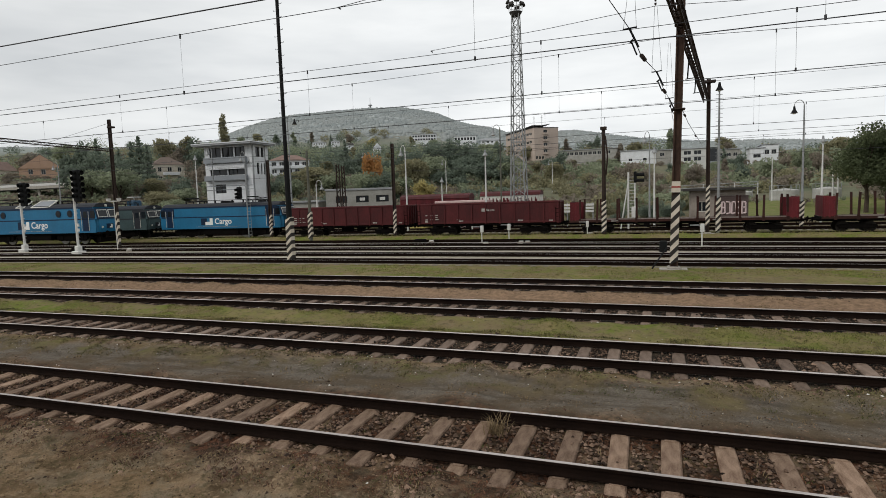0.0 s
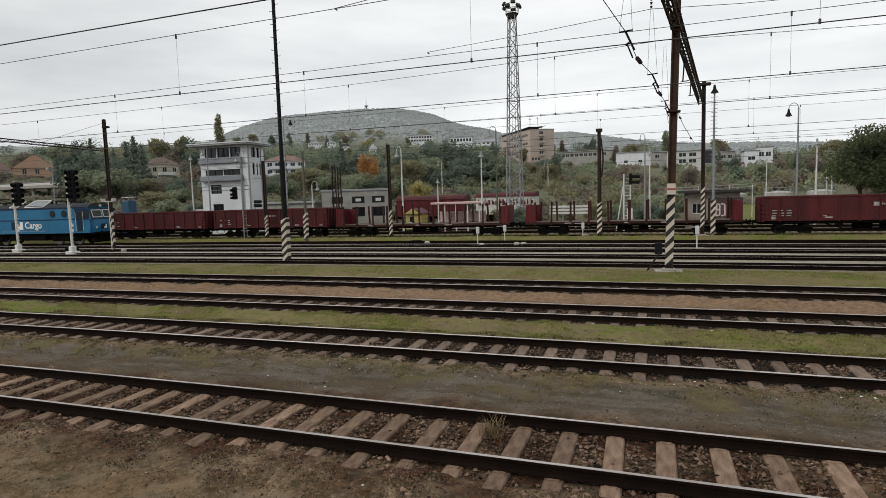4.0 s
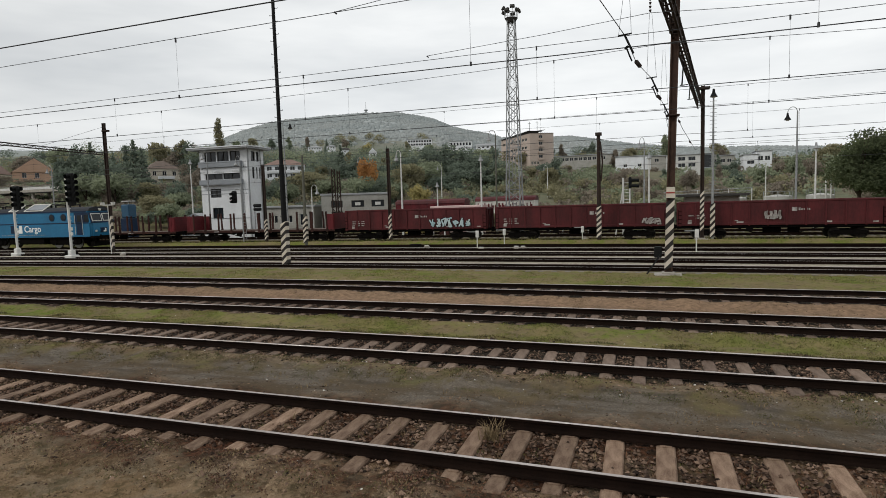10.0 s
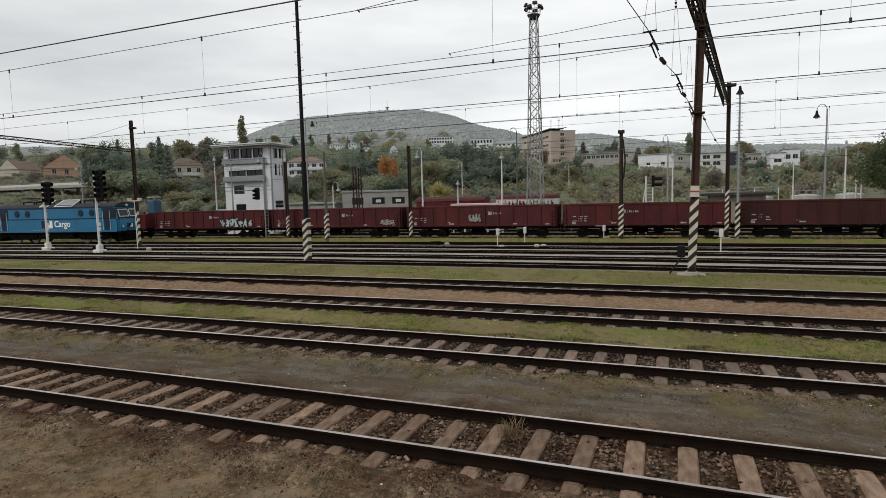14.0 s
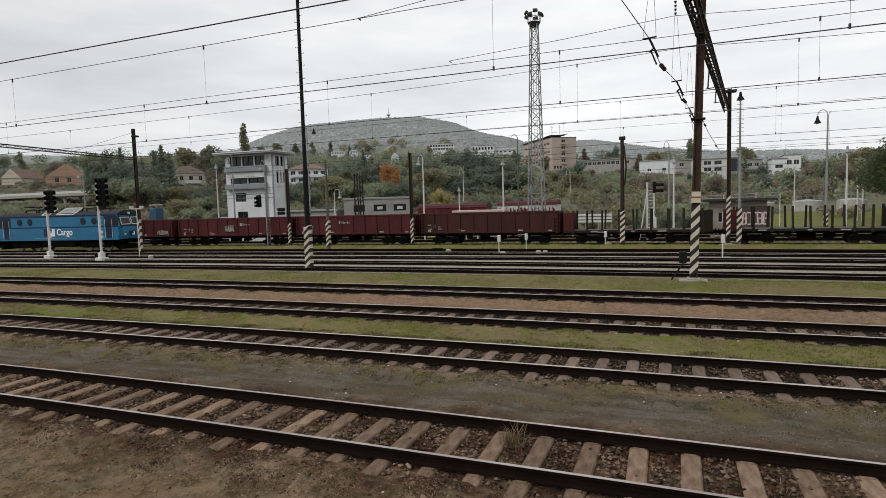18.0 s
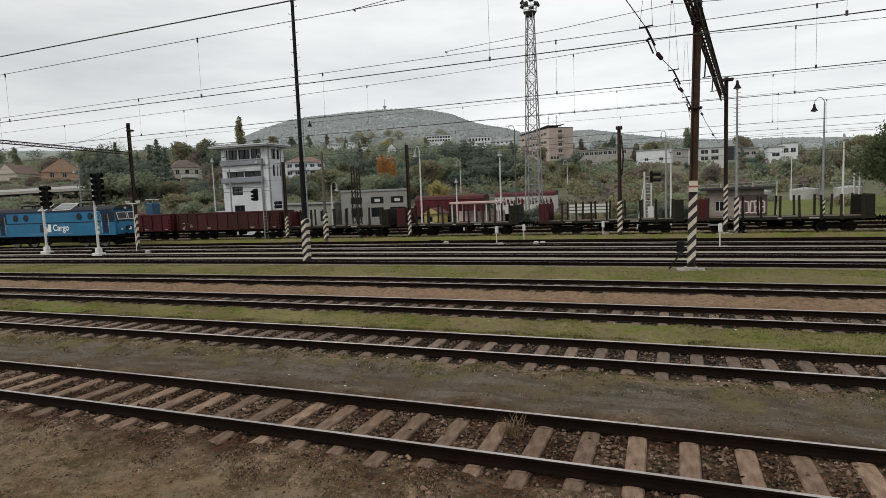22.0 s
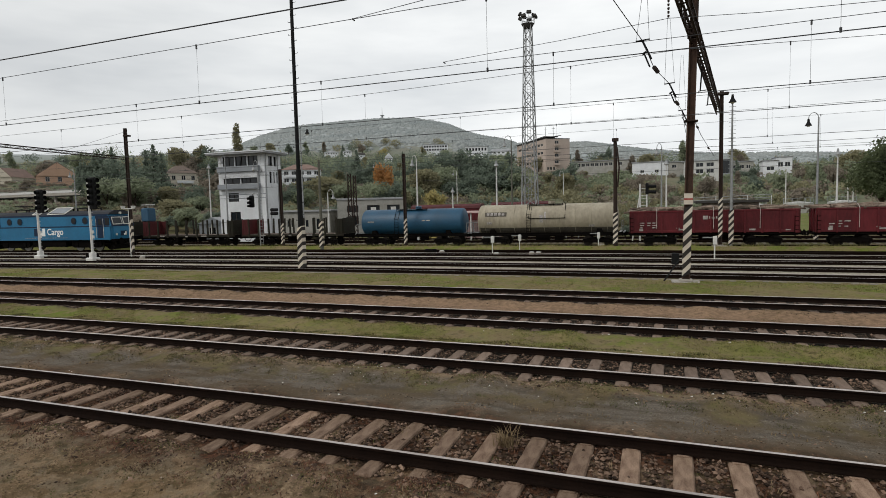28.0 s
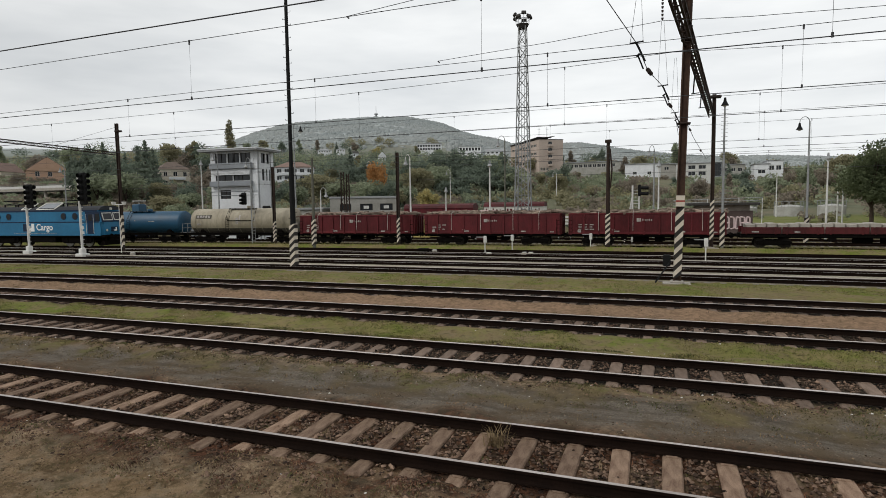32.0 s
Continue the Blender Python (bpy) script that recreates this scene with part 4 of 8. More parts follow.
def stake_wagon(label, mat, wall, length, pairs, seed, shaded_rear=None, tall=1.85):
    """A flat wagon with upright stakes and two end walls."""
    t = thing("stake_wagon", pose(0, 0, 0), label, "freight wagon", "stake wagons of the moving train")
    h = length / 2
    running_gear(t, length, h - 2.4)
    underframe(t, length, M["under"])
    step = length / int(length / 0.5)
    bm = BM()
    soft_box(bm, 0.01, step - 0.01, -1.35, 1.35, 1.22, 1.29, 0.008)
    plank = mesh_of("plank", bm, M["deck"])
    for k in range(int(length / 0.5)):
        part("plank", plank, None, t, m=pose(-h + k * step, 0, 0))
    for s in (-1, 1):
        bm = BM()
        box(bm, -h, h, s * 1.38 - 0.04, s * 1.38 + 0.04, 1.1, 1.3)
        part("side_sill", bm, mat, t)
    r = random.Random(seed)
    bm0 = BM()
    soft_box(bm0, -0.08, 0.08, -0.07, 0.07, 0, tall, 0.014)
    box(bm0, -0.1, 0.1, -0.09, 0.09, -0.25, 0.12)
    stake_me = mesh_of("stake", bm0, mat)
    for k in range(pairs):
        x = -h + 0.9 + k * (length - 1.8) / (pairs - 1)
        for s in (-1, 1):
            part("stake", stake_me, None, t, m=pose(x + r.uniform(-0.12, 0.12), s * 1.36, 1.27, r.uniform(-2, 2), r.uniform(-2.2, 2.2), 0))
    front_wall = wall
    for e in (-1, 1):
        # the +x wall can take a darker material: its shaded look as colour
        wall = shaded_rear if shaded_rear and e > 0 else front_wall
        bm = BM()
        x = e * (h - 0.1)
        top = [(-1.35, 1.22), (1.35, 1.22), (1.35, 2.85), (1.28, 2.92), (-1.28, 2.92), (-1.35, 2.85)]
        prism(bm, top, -0.04, 0.04, Matrix.Translation((x, 0, 0)) @ Matrix.Rotation(radians(90), 4, "Z"))
        wall_part = part("end_wall", bm, wall, t, "solid steel end wall")
        for s in (-1, 1):
            bm = BM()
            soft_box(bm, min(x, x - e * 0.85), max(x, x - e * 0.85), s * 1.37 - 0.035, s * 1.37 + 0.035, 1.22, 2.86, 0.012)
            for k in range(3):
                q = x - e * (0.1 + 0.33 * k)
                box(bm, q - 0.05, q + 0.05, s * 1.37 - 0.07, s * 1.37 + 0.07, 1.22, 2.8)
            part("wall_cheek", bm, wall, wall_part)
        for z in (1.6, 2.05, 2.5):
            bm = BM()
            box(bm, x - 0.06, x + 0.06, -1.34, 1.34, z - 0.03, z + 0.03)
            part("rail", bm, wall, wall_part)
    marks(t, [(-h * 0.6, 1.14, 0.6, 0.1), (h * 0.3, 1.14, 0.7, 0.1), (-0.3, 1.14, 0.35, 0.1)])
    return t


def tank_wagon(label, mat, length, radius, zc, seed, ribs=0, grime=None):
    t = thing("tank_wagon", pose(0, 0, 0), label, "tank wagon", "tank wagons of the moving train")
    h = length / 2
    running_gear(t, length + 0.9, h - 1.75)
    underframe(t, length + 0.8, M["under"])
    bm = BM()
    pts, rad = [], []
    for k in range(7):
        a = k / 6 * math.pi / 2
        pts.append((-h + 0.35 - 0.35 * math.cos(a), 0, zc))
        rad.append(radius * (0.12 + 0.88 * math.sin(a)))
    pts2 = [(-p[0], 0, zc) for p in pts[::-1]]
    tube(bm, pts + pts2, rad + rad[::-1], 36)
    part("barrel", bm, mat, t, smooth=True)
    if ribs:
        for k in range(ribs):
            x = -h + 0.9 + k * (length - 1.8) / (ribs - 1)
            bm = BM()
            tube(bm, [(x - 0.03, 0, zc), (x - 0.015, 0, zc), (x + 0.015, 0, zc), (x + 0.03, 0, zc)], [radius, radius + 0.025, radius + 0.025, radius], 36)
            part("barrel_hoop", bm, mat, t)
    for x in (-h + 1.6, h - 1.6):
        bm = BM()
        prism(bm, ((x - 0.3, 1.2), (x + 0.3, 1.2), (x + 0.2, zc - radius * 0.6), (x - 0.2, zc - radius * 0.6)), -1.15, 1.15)
        part("saddle", bm, M["under"], t)
    bm = BM()
    tube(bm, [(0.5, 0, zc + radius - 0.05), (0.5, 0, zc + radius + 0.22)], 0.3, 16)
    tube(bm, [(0.5, 0, zc + radius + 0.22), (0.5, 0, zc + radius + 0.28)], [0.34, 0.25], 16)
    part("dome_lid", bm, mat, t)
    bm = BM()
    w0, w1 = (-1.6, 1.6)
    box(bm, w0, w1, -0.75, -0.3, zc + radius - 0.02, zc + radius + 0.02)
    for x in np.linspace(w0, w1, 5):
        bar(bm, (x, -0.72, zc + radius - 0.15), (x, -0.72, zc + radius + 0.05), 0.03)
    part("walkway", bm, M["under"], t)
    bm = BM()
    for x in (w0, w0 + 0.4):
        bar(bm, (x, -radius - 0.1, 1.0), (x, -radius - 0.1, zc + 0.3), 0.03)
        bar(bm, (x, -radius - 0.1, zc + 0.3), (x, -0.7, zc + radius + 0.03), 0.03)
    for k in range(8):
        z = 1.1 + k * 0.26
        bar(bm, (w0, -radius - 0.1, z), (w0 + 0.4, -radius - 0.1, z), 0.025)
    part("ladder", bm, M["under"], t)
    bm = BM()
    for e in (-1, 1):
        x = e * (h + 0.3)
        box(bm, x - 0.25, x + 0.25, -1.3, 1.3, 1.2, 1.26)
        for y in (-1.25, 1.25):
            bar(bm, (x, y, 1.25), (x, y, 2.2), 0.035)
        bar(bm, (x, -1.25, 2.2), (x, 1.25, 2.2), 0.035)
        bar(bm, (x, -1.25, 1.75), (x, 1.25, 1.75), 0.03)
    part("end_platform", bm, M["pole_grey"], t)
    return t


def barrel_marks(t, radius, zc, rows, mat, name="stencil_marks", label="white unreadable stencilled marks"):
    """Plain bars bent onto a tank. rows: x, angle above level in degrees, width, height in metres."""
    bm = BM()
    for x, a, w, hgt in rows:
        a0 = radians(a)
        n = 3
        ring = []
        for k in range(n + 1):
            q = a0 + k / n * hgt / radius
            ring.append([(xx, -math.cos(q) * (radius + 0.012), zc + math.sin(q) * (radius + 0.012)) for xx in (x, x + w)])
        for p, q in zip(ring, ring[1:]):
            vs = [bm.verts.new(c) for c in (p[0], p[1], q[1], q[0])]
            bm.faces.new(vs)
    return part(name, bm, mat, t, label)


def locomotive(label, length, body, band, roof_mat, six=False, word=True, group="", tx=-0.55, rounds=()):
    """A two-cab electric locomotive, built as shell, roof, cabs' windows, grilles and running gear."""
    t = thing("electric_locomotive", pose(0, 0, 0), label, "locomotive", group)
    h, w = length / 2, 1.48
    bogie_x = h - (4.0 if six else 3.6)
    for x in (-bogie_x, bogie_x):
        bm = BM()
        span = 2.35 if six else 1.9
        for s in (-1.1, 1.1):
            prism(bm, ((x - span, 0.55), (x - span + 0.3, 0.35), (x + span - 0.3, 0.35), (x + span, 0.55), (x + span, 0.95), (x + 0.7, 1.0), (x - 0.7, 1.0), (x - span, 0.95)), s - 0.08, s + 0.08)
            for d in ((-1.7, 0, 1.7) if six else (-1.25, 1.25)):
                soft_box(bm, x + d - 0.22, x + d + 0.22, s - 0.16, s + 0.16, 0.4, 0.85, 0.03)
                for e in (-0.38, 0.38):
                    tube(bm, [(x + d + e, s, 0.4), (x + d + e, s, 0.85)], 0.1, 10)
        b = part("bogie", bm, M["under"], t)
        for d in ((-1.7, 0, 1.7) if six else (-1.25, 1.25)):
            bm = BM()
            for s in (-0.75, 0.75):
                tube(bm, [(0, s - 0.07, 0), (0, s + 0.06, 0)], 0.6, 24)
            tube(bm, [(0, -0.82, 0), (0, 0.82, 0)], 0.1, 10)
            part("wheelset", bm, M["wheel"], b, m=pose(x + d, 0, 0.6))
            for s in (-0.82, 0.82):
                bm = BM()
                tube(bm, [(0, s - 0.02, 0), (0, s - 0.01, 0), (0, s + 0.01, 0), (0, s + 0.02, 0)], [0.3, 0.58, 0.58, 0.3], 24)
                part("tyre", bm, M["rim"], b, m=pose(x + d, 0, 0.6))
    bm = BM()
    box(bm, -2.2, 2.2, -1.3, 1.3, 0.45, 1.1)
    box(bm, -h + 0.3, h - 0.3, -1.35, 1.35, 0.98, 1.15)
    part("underframe", bm, M["under"], t)
    # shell: side profile with raked cab fronts, in two colour zones
    lower = ((-h, 1.1), (h, 1.1), (h + 0.08, 1.7), (h, 2.35), (-h, 2.35), (-h - 0.08, 1.7))
    upper = ((-h, 2.35), (h, 2.35), (h - 0.28, 3.3), (h - 0.5, 3.5), (-h + 0.5, 3.5), (-h + 0.28, 3.3))
    bm = BM()
    prism(bm, lower, -w, w)
    bmesh.ops.bevel(bm, geom=[e for e in bm.edges if abs(e.verts[0].co.x) > h - 0.3 and abs(e.verts[1].co.x) > h - 0.3 and abs(e.verts[0].co.y) > 1 and e.verts[0].co.y * e.verts[1].co.y > 0 and abs(e.verts[0].co.z - e.verts[1].co.z) > 0.2], offset=0.25, segments=3, affect="EDGES")
    part("lower_shell", bm, body, t)
    bm = BM()
    prism(bm, upper, -w + 0.02, w - 0.02)
    part("upper_shell", bm, body, t)
    bm = BM()
    box(bm, -h + 0.3, h - 0.3, -w - 0.012, w + 0.012, 2.33, 2.43)
    box(bm, -h + 0.5, h - 0.5, -w - 0.006, w + 0.006, 3.38, 3.52)
    part("waist_stripe", bm, band, t)
    for e in (-1, 1):
        bm = BM()
        x0, x1 = sorted((e * (h - 2.0), e * (h - 0.3)))
        box(bm, x0, x1, -w + 0.005, w - 0.005, 2.45, 3.36)
        part("cab_side_panel", bm, band, t)
    bm = BM()
    prism(bm, ((-w + 0.05, 3.48), (w - 0.05, 3.48), (w - 0.3, 3.72), (0.6, 3.88), (-0.6, 3.88), (-w + 0.3, 3.72)), -h + 0.35, h - 0.35, Matrix.Rotation(radians(90), 4, "Z"))
    part("roof", bm, roof_mat, t)
    for a, b in ((-2.0, -1.0), (0.0, 2.3)) if rounds else ():
        bm = BM()
        lo, hi = ((a, -1.32, 3.6), (b, -1.32, 3.6)), ((a + 0.45, -0.5, 4.2), (b + 0.3, -0.5, 4.2))
        for p, q in ((lo[0], lo[1]), (hi[0], hi[1]), (lo[0], hi[0]), (lo[1], hi[1])):
            bar(bm, p, q, 0.09)
        fr = part("roof_hatch", bm, M["cream"], t, "pale-edged slanting roof hatch")
        bm = BM()
        bm.faces.new([bm.verts.new(v) for v in (lo[0], lo[1], hi[1], hi[0])])
        part("hatch_panel", bm, M["render_grey"], fr)
    # pantographs folded down
    for x in (-h * 0.5, h * 0.5):
        p = BM()
        for s in (-0.6, 0.6):
            tube(p, [(x - 0.9, s, 4.12), (x + 1.0, s * 0.8, 4.3), (x - 0.6, s * 0.9, 4.45)], 0.03, 6)
            tube(p, [(x - 0.9, s, 3.8), (x - 0.9, s, 4.1)], 0.07, 8)
            tube(p, [(x + 0.9, s, 3.8), (x + 0.9, s, 4.1)], 0.07, 8)
            bar(p, (x - 1.0, s, 4.1), (x + 1.0, s, 4.1), 0.07)
        bar(p, (x - 0.6, -0.95, 4.47), (x - 0.6, 0.95, 4.47), 0.07)
        bar(p, (x - 0.4, -0.95, 4.47), (x - 0.4, 0.95, 4.47), 0.07)
        part("pantograph", p, M["signal_black"], t)
    bm = BM()
    for x in (-2.6, -1.2, 1.0, 2.4):
        tube(bm, [(x, -0.3, 3.85), (x, -0.3, 4.15)], 0.09, 8)
    bar(bm, (-3.4, -0.3, 4.18), (3.4, -0.3, 4.18), 0.04)
    soft_box(bm, -0.6, 0.6, -0.2, 0.6, 3.85, 4.1, 0.03)
    part("roof_equipment", bm, M["signal_black"], t)
    # round side windows
    for x in rounds:
        bm = BM()
        tube(bm, [(x, -w - 0.03, 2.93), (x, -w + 0.06, 2.93)], 0.33, 20)
        f = part("window", bm, band, t)
        bm = BM()
        tube(bm, [(x, -w - 0.036, 2.93), (x, -w - 0.02, 2.93)], 0.26, 20)
        part("pane", bm, M["glass"], f)
    for e in (-1, 1):
        d = e * (h - 1.4)
        bm = BM()
        soft_box(bm, d - 0.36, d + 0.36, -w - 0.012, -w + 0.05, 1.25, 3.25, 0.01)
        door = part("cab_door", bm, band, t)
        bm = BM()
        box(bm, d - 0.22, d + 0.22, -w - 0.02, -w, 2.5, 3.1)
        part("pane", bm, M["glass"], door)
        bm = BM()
        for q in (-0.45, 0.45):
            tube(bm, [(d + q, -w - 0.07, 1.3), (d + q, -w - 0.07, 3.1)], 0.022, 6)
        part("handrail", bm, M["cream"], door)
        c = e * (h - 0.52)
        bm = BM()
        box(bm, c - 0.27, c + 0.27, -w - 0.01, -w + 0.03, 2.5, 3.15)
        part("cab_side_window", bm, M["glass"], t)
        # windscreens
        for s in (-1, 1):
            m = Matrix.Translation((e * (h - 0.105), s * 0.68, 2.85)) @ Matrix.Rotation(-e * math.atan2(0.28, 0.95), 4, "Y")
            bm = BM()
            soft_box(bm, -0.05, 0.05, -0.62, 0.62, -0.36, 0.4, 0.02, m)
            fr = part("windscreen", bm, M["cream"], t)
            bm = BM()
            box(bm, e * 0.052 - 0.004, e * 0.052 + 0.004, -0.53, 0.53, -0.28, 0.32, m)
            part("pane", bm, M["glass"], fr)
        for s in (-0.95, 0.95):
            bm = BM()
            tube(bm, [(e * (h + 0.02), s, 1.6), (e * (h + 0.12), s, 1.6)], 0.11, 14)
            part("headlight", bm, M["cream"], t)
        bm = BM()
        tube(bm, [(e * (h - 0.35), 0, 3.6), (e * (h - 0.2), 0, 3.6)], 0.12, 14)
        part("headlight", bm, M["cream"], t)
        m = Matrix.Translation((e * (h - 0.115), 0, 2.85)) @ Matrix.Rotation(-e * math.atan2(0.28, 0.95), 4, "Y")
        bm = BM()
        soft_box(bm, -0.035, 0.035, -w + 0.03, w - 0.03, -0.5, 0.49, 0.02, m)
        part("cab_front_panel", bm, band, t)
        bm = BM()
        box(bm, e * h - 0.2, e * h + 0.2, -1.4, 1.4, 0.95, 1.15)
        for s in (-0.55, 0, 0.55):
            tube(bm, [(e * (h + 0.1), s, 0.95), (e * (h + 0.25), s, 0.6)], 0.03, 6)
        prism(bm, ((e * (h - 0.4), 0.25), (e * h, 0.2), (e * h, 0.6), (e * (h - 0.4), 0.6)), -1.2, 1.2)
        part("buffer_beam", bm, M["under"], t)
        for s in (-0.875, 0.875):
            part("buffer", BUFFER, None, t, m=pose(e * h, s, 1.05, 0, 0, 0 if e > 0 else 180))
        bm = BM()
        x = e * (h + 0.06)
        box(bm, min(x, x + e * 0.03), max(x, x + e * 0.03), -0.42, 0.42, 1.45, 1.9)
        part("front_emblem", bm, band, t, "dark square emblem with a white mark")
        bm = BM()
        x = e * (h + 0.095)
        box(bm, min(x, x + e * 0.01), max(x, x + e * 0.01), -0.05, 0.3, 1.5, 1.64)
        box(bm, min(x, x + e * 0.01), max(x, x + e * 0.01), 0.12, 0.3, 1.64, 1.84)
        part("emblem_mark", bm, M["letter"], t)
    bm = BM()
    for k in range(26):
        box(bm, -3.0 + k * 0.22, -2.86 + k * 0.22, -w - 0.008, -w, 1.3, 1.35)
    part("data_marks", bm, M["white_mark"], t, "white unreadable data line")["kind"] = "stuff"
    for k, (a, b, c, d, m) in enumerate(((tx - 1.75, tx - 1.0, 1.5, 2.25, band), (tx - 1.2, tx - 0.25, 1.5, 1.86, M["letter"]), (tx - 0.62, tx - 0.25, 1.8, 2.25, M["letter"]))):
        bm = BM()
        box(bm, a, b, -w - 0.010 - 0.004 * k, -w + 0.01, c, d)
        part("side_emblem", bm, m, t)
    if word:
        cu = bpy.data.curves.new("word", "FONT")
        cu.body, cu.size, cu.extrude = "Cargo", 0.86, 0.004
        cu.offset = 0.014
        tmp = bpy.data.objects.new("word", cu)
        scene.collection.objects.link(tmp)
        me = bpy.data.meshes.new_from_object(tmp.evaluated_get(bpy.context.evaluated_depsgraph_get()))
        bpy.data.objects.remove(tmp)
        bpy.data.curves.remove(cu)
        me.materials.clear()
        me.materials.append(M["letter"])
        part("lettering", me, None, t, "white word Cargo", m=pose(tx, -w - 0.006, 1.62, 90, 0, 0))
    return t


# ---- the moving train: vehicle and the middle of its body along the line at the start ----
RED, DARK, BRIGHT = M["wagon_red"], M["wagon_dark"], M["wagon_bright"]
TRAIN = []


def couple(t, a, b):
    TRAIN.append((t, (a + b) / 2))
    return t


couple(locomotive("dull green and grey electric locomotive hauling freight wagons", 15.6, M["green_loco"], M["roof_grey"], M["roof_grey"], word=False), -68.9, -52.9)
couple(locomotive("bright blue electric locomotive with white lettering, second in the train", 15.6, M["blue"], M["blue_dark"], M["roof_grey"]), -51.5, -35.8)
eas = gondola("maroon high-sided open wagon with vertical ribs and white stencils", RED, 13.4, 3.05, 10, 3)
couple(eas, -35.3, -21.6)
couple(gondola("maroon high-sided open wagon with a small white emblem", RED, 13.6, 3.08, 10, 4, emblem=-0.4), -20.5, -7.0)
STAKES_A = stake_wagon("long flat wagon with rusty red stakes and red end walls", M["stake"], M["wagon_bright"], 18.0, 11, 5)
couple(STAKES_A, -6.1, 12.1)
couple(copy_thing(STAKES_A, pose(0, 0, 0)), 13.2, 31.8)
g3 = couple(gondola("maroon high-sided open wagon covered by a large white spray-painted scrawl", RED, 14.6, 3.1, 11, 6, emblem=0.2), 32.7, 47.6)
g4 = couple(gondola("maroon high-sided open wagon with a white emblem and a small scrawl", RED, 15.0, 3.1, 11, 7, emblem=1.0), 48.4, 63.5)
g5 = couple(gondola("maroon high-sided open wagon with a round white scrawl", RED, 14.6, 3.1, 11, 8, emblem=1.0), 64.2, 79.0)
couple(gondola("weathered maroon high-sided open wagon", RED, 13.4, 3.08, 10, 9, emblem=-1.6), 79.8, 93.1)
couple(gondola("grimy dark brown high-sided open wagon", DARK, 13.4, 3.08, 10, 10), 94.0, 107.5)
STAKES_B = stake_wagon("short flat wagon with dark stakes, near-black underframe and one end wall", M["stake_dark"], RED, 12.4, 9, 11, M["stake_dark"], 1.8)
couple(STAKES_B, 107.9, 120.3)
couple(copy_thing(STAKES_B, pose(0, 0, 0)), 120.8, 133.8)
STAKES_C = stake_wagon("short flat wagon with dark stakes, a red end wall and a shade-darkened one", M["stake_dark"], RED, 12.4, 9, 12, M["stake_dark"], 1.7)
couple(STAKES_C, 135.2, 147.9)
couple(copy_thing(STAKES_C, pose(0, 0, 0)), 148.6, 161.2)
tank_b = couple(tank_wagon("dark blue tank wagon with small white marks", M["tank_blue"], 11.1, 1.3, 2.35, 12), 163.0, 173.9)
tank_c = couple(tank_wagon("long stained cream tank wagon with hoops and grimy belly", M["tank_cream"], 13.0, 1.42, 2.42, 13, ribs=9), 175.3, 188.3)
for k, (a, b) in enumerate(((189.3, 202.1), (203.2, 216.4), (217.1, 229.9))):
    g = couple(gondola("deep red open wagon heaped with strapped-down pale wood scrap", BRIGHT, b - a - 0.2, 3.0, 10, 14 + k, emblem=-0.6), a, b)
    scrap_load(g, b - a, 3.0, 30 + k, (-4.2, -1.6, 0.2, 3.6) if k == 0 else (-3.8, -0.9, 2.2, 4.6))


def flat_wagon():
    t = thing("flat_wagon", pose(0, 0, 0), "low-sided red flat wagon loaded with pale concrete slabs", "freight wagon")
    length = 17.6
    running_gear(t, length, 6.4)
    underframe(t, length, M["under"])
    bm = BM()
    box(bm, -8.8, 8.8, -1.35, 1.35, 1.2, 1.28)
    part("deck", bm, M["deck"], t)
    for s in (-1, 1):
        for k in range(6):
            bm = BM()
            x = -8.75 + k * 2.92
            soft_box(bm, x, x + 2.85, s * 1.38 - 0.03, s * 1.38 + 0.03, 1.25, 1.78, 0.01)
            box(bm, x + 0.3, x + 0.4, s * 1.38 - 0.06, s * 1.38 + 0.06, 1.2, 1.8)
            box(bm, x + 2.4, x + 2.5, s * 1.38 - 0.06, s * 1.38 + 0.06, 1.2, 1.8)
            part("side_flap", bm, M["wagon_red"], t)
    for k in range(22):
        bm = BM()
        x = -8.4 + k * 0.77
        soft_box(bm, x, x + 0.66, -1.2, 1.2, 1.3, 2.0 + (k % 3) * 0.04, 0.03)
        part("concrete_slab", bm, M["concrete"], t)
    marks(t, [(-8, 1.35, 0.5, 0.1), (-5, 1.35, 0.4, 0.1), (2, 1.35, 0.6, 0.1)])
    return t


couple(flat_wagon(), 230.9, 248.7)


def scrawl(t, x0, x1, z0, z1, n, seed, fill, edge):
    """A spray-painted scrawl that spells nothing: fat bent strokes with outlines on the wagon's side."""
    r = random.Random(seed)
    for layer, (mat, grow) in enumerate(((edge, 0.075), (fill, 0.0))):
        q = random.Random(seed)
        bm = BM()
        for k in range(n):
            cx = x0 + (k + 0.5) * (x1 - x0) / n
            w = (x1 - x0) / n
            for s in range(3):
                pts = [(cx + q.uniform(-0.5, 0.5) * w, q.uniform(z0, z1)) for _ in range(4)]
                for (a, b), (c, d) in zip(pts, pts[1:]):
                    ln = math.hypot(c - a, d - b) or 0.1
                    nx, nz = -(d - b) / ln, (c - a) / ln
                    hw = 0.06 + grow
                    y = -1.497 - 0.006 * layer - 0.0004 * s
                    vs = [bm.verts.new(v) for v in ((a + nx * hw, y, b + nz * hw), (a - nx * hw, y, b - nz * hw), (c - nx * hw, y, d - nz * hw), (c + nx * hw, y, d + nz * hw))]
                    bm.faces.new(vs)
        part("spray_paint", bm, mat, t, "white and pale blue spray-painted scrawl" if layer else "dark outline of the scrawl")


SPRAY_PALE = material("pale_spray_paint", (0.52, 0.56, 0.55), 0.7, 0, (0.26, 0.4, 0.46), 0.9, 0.9)
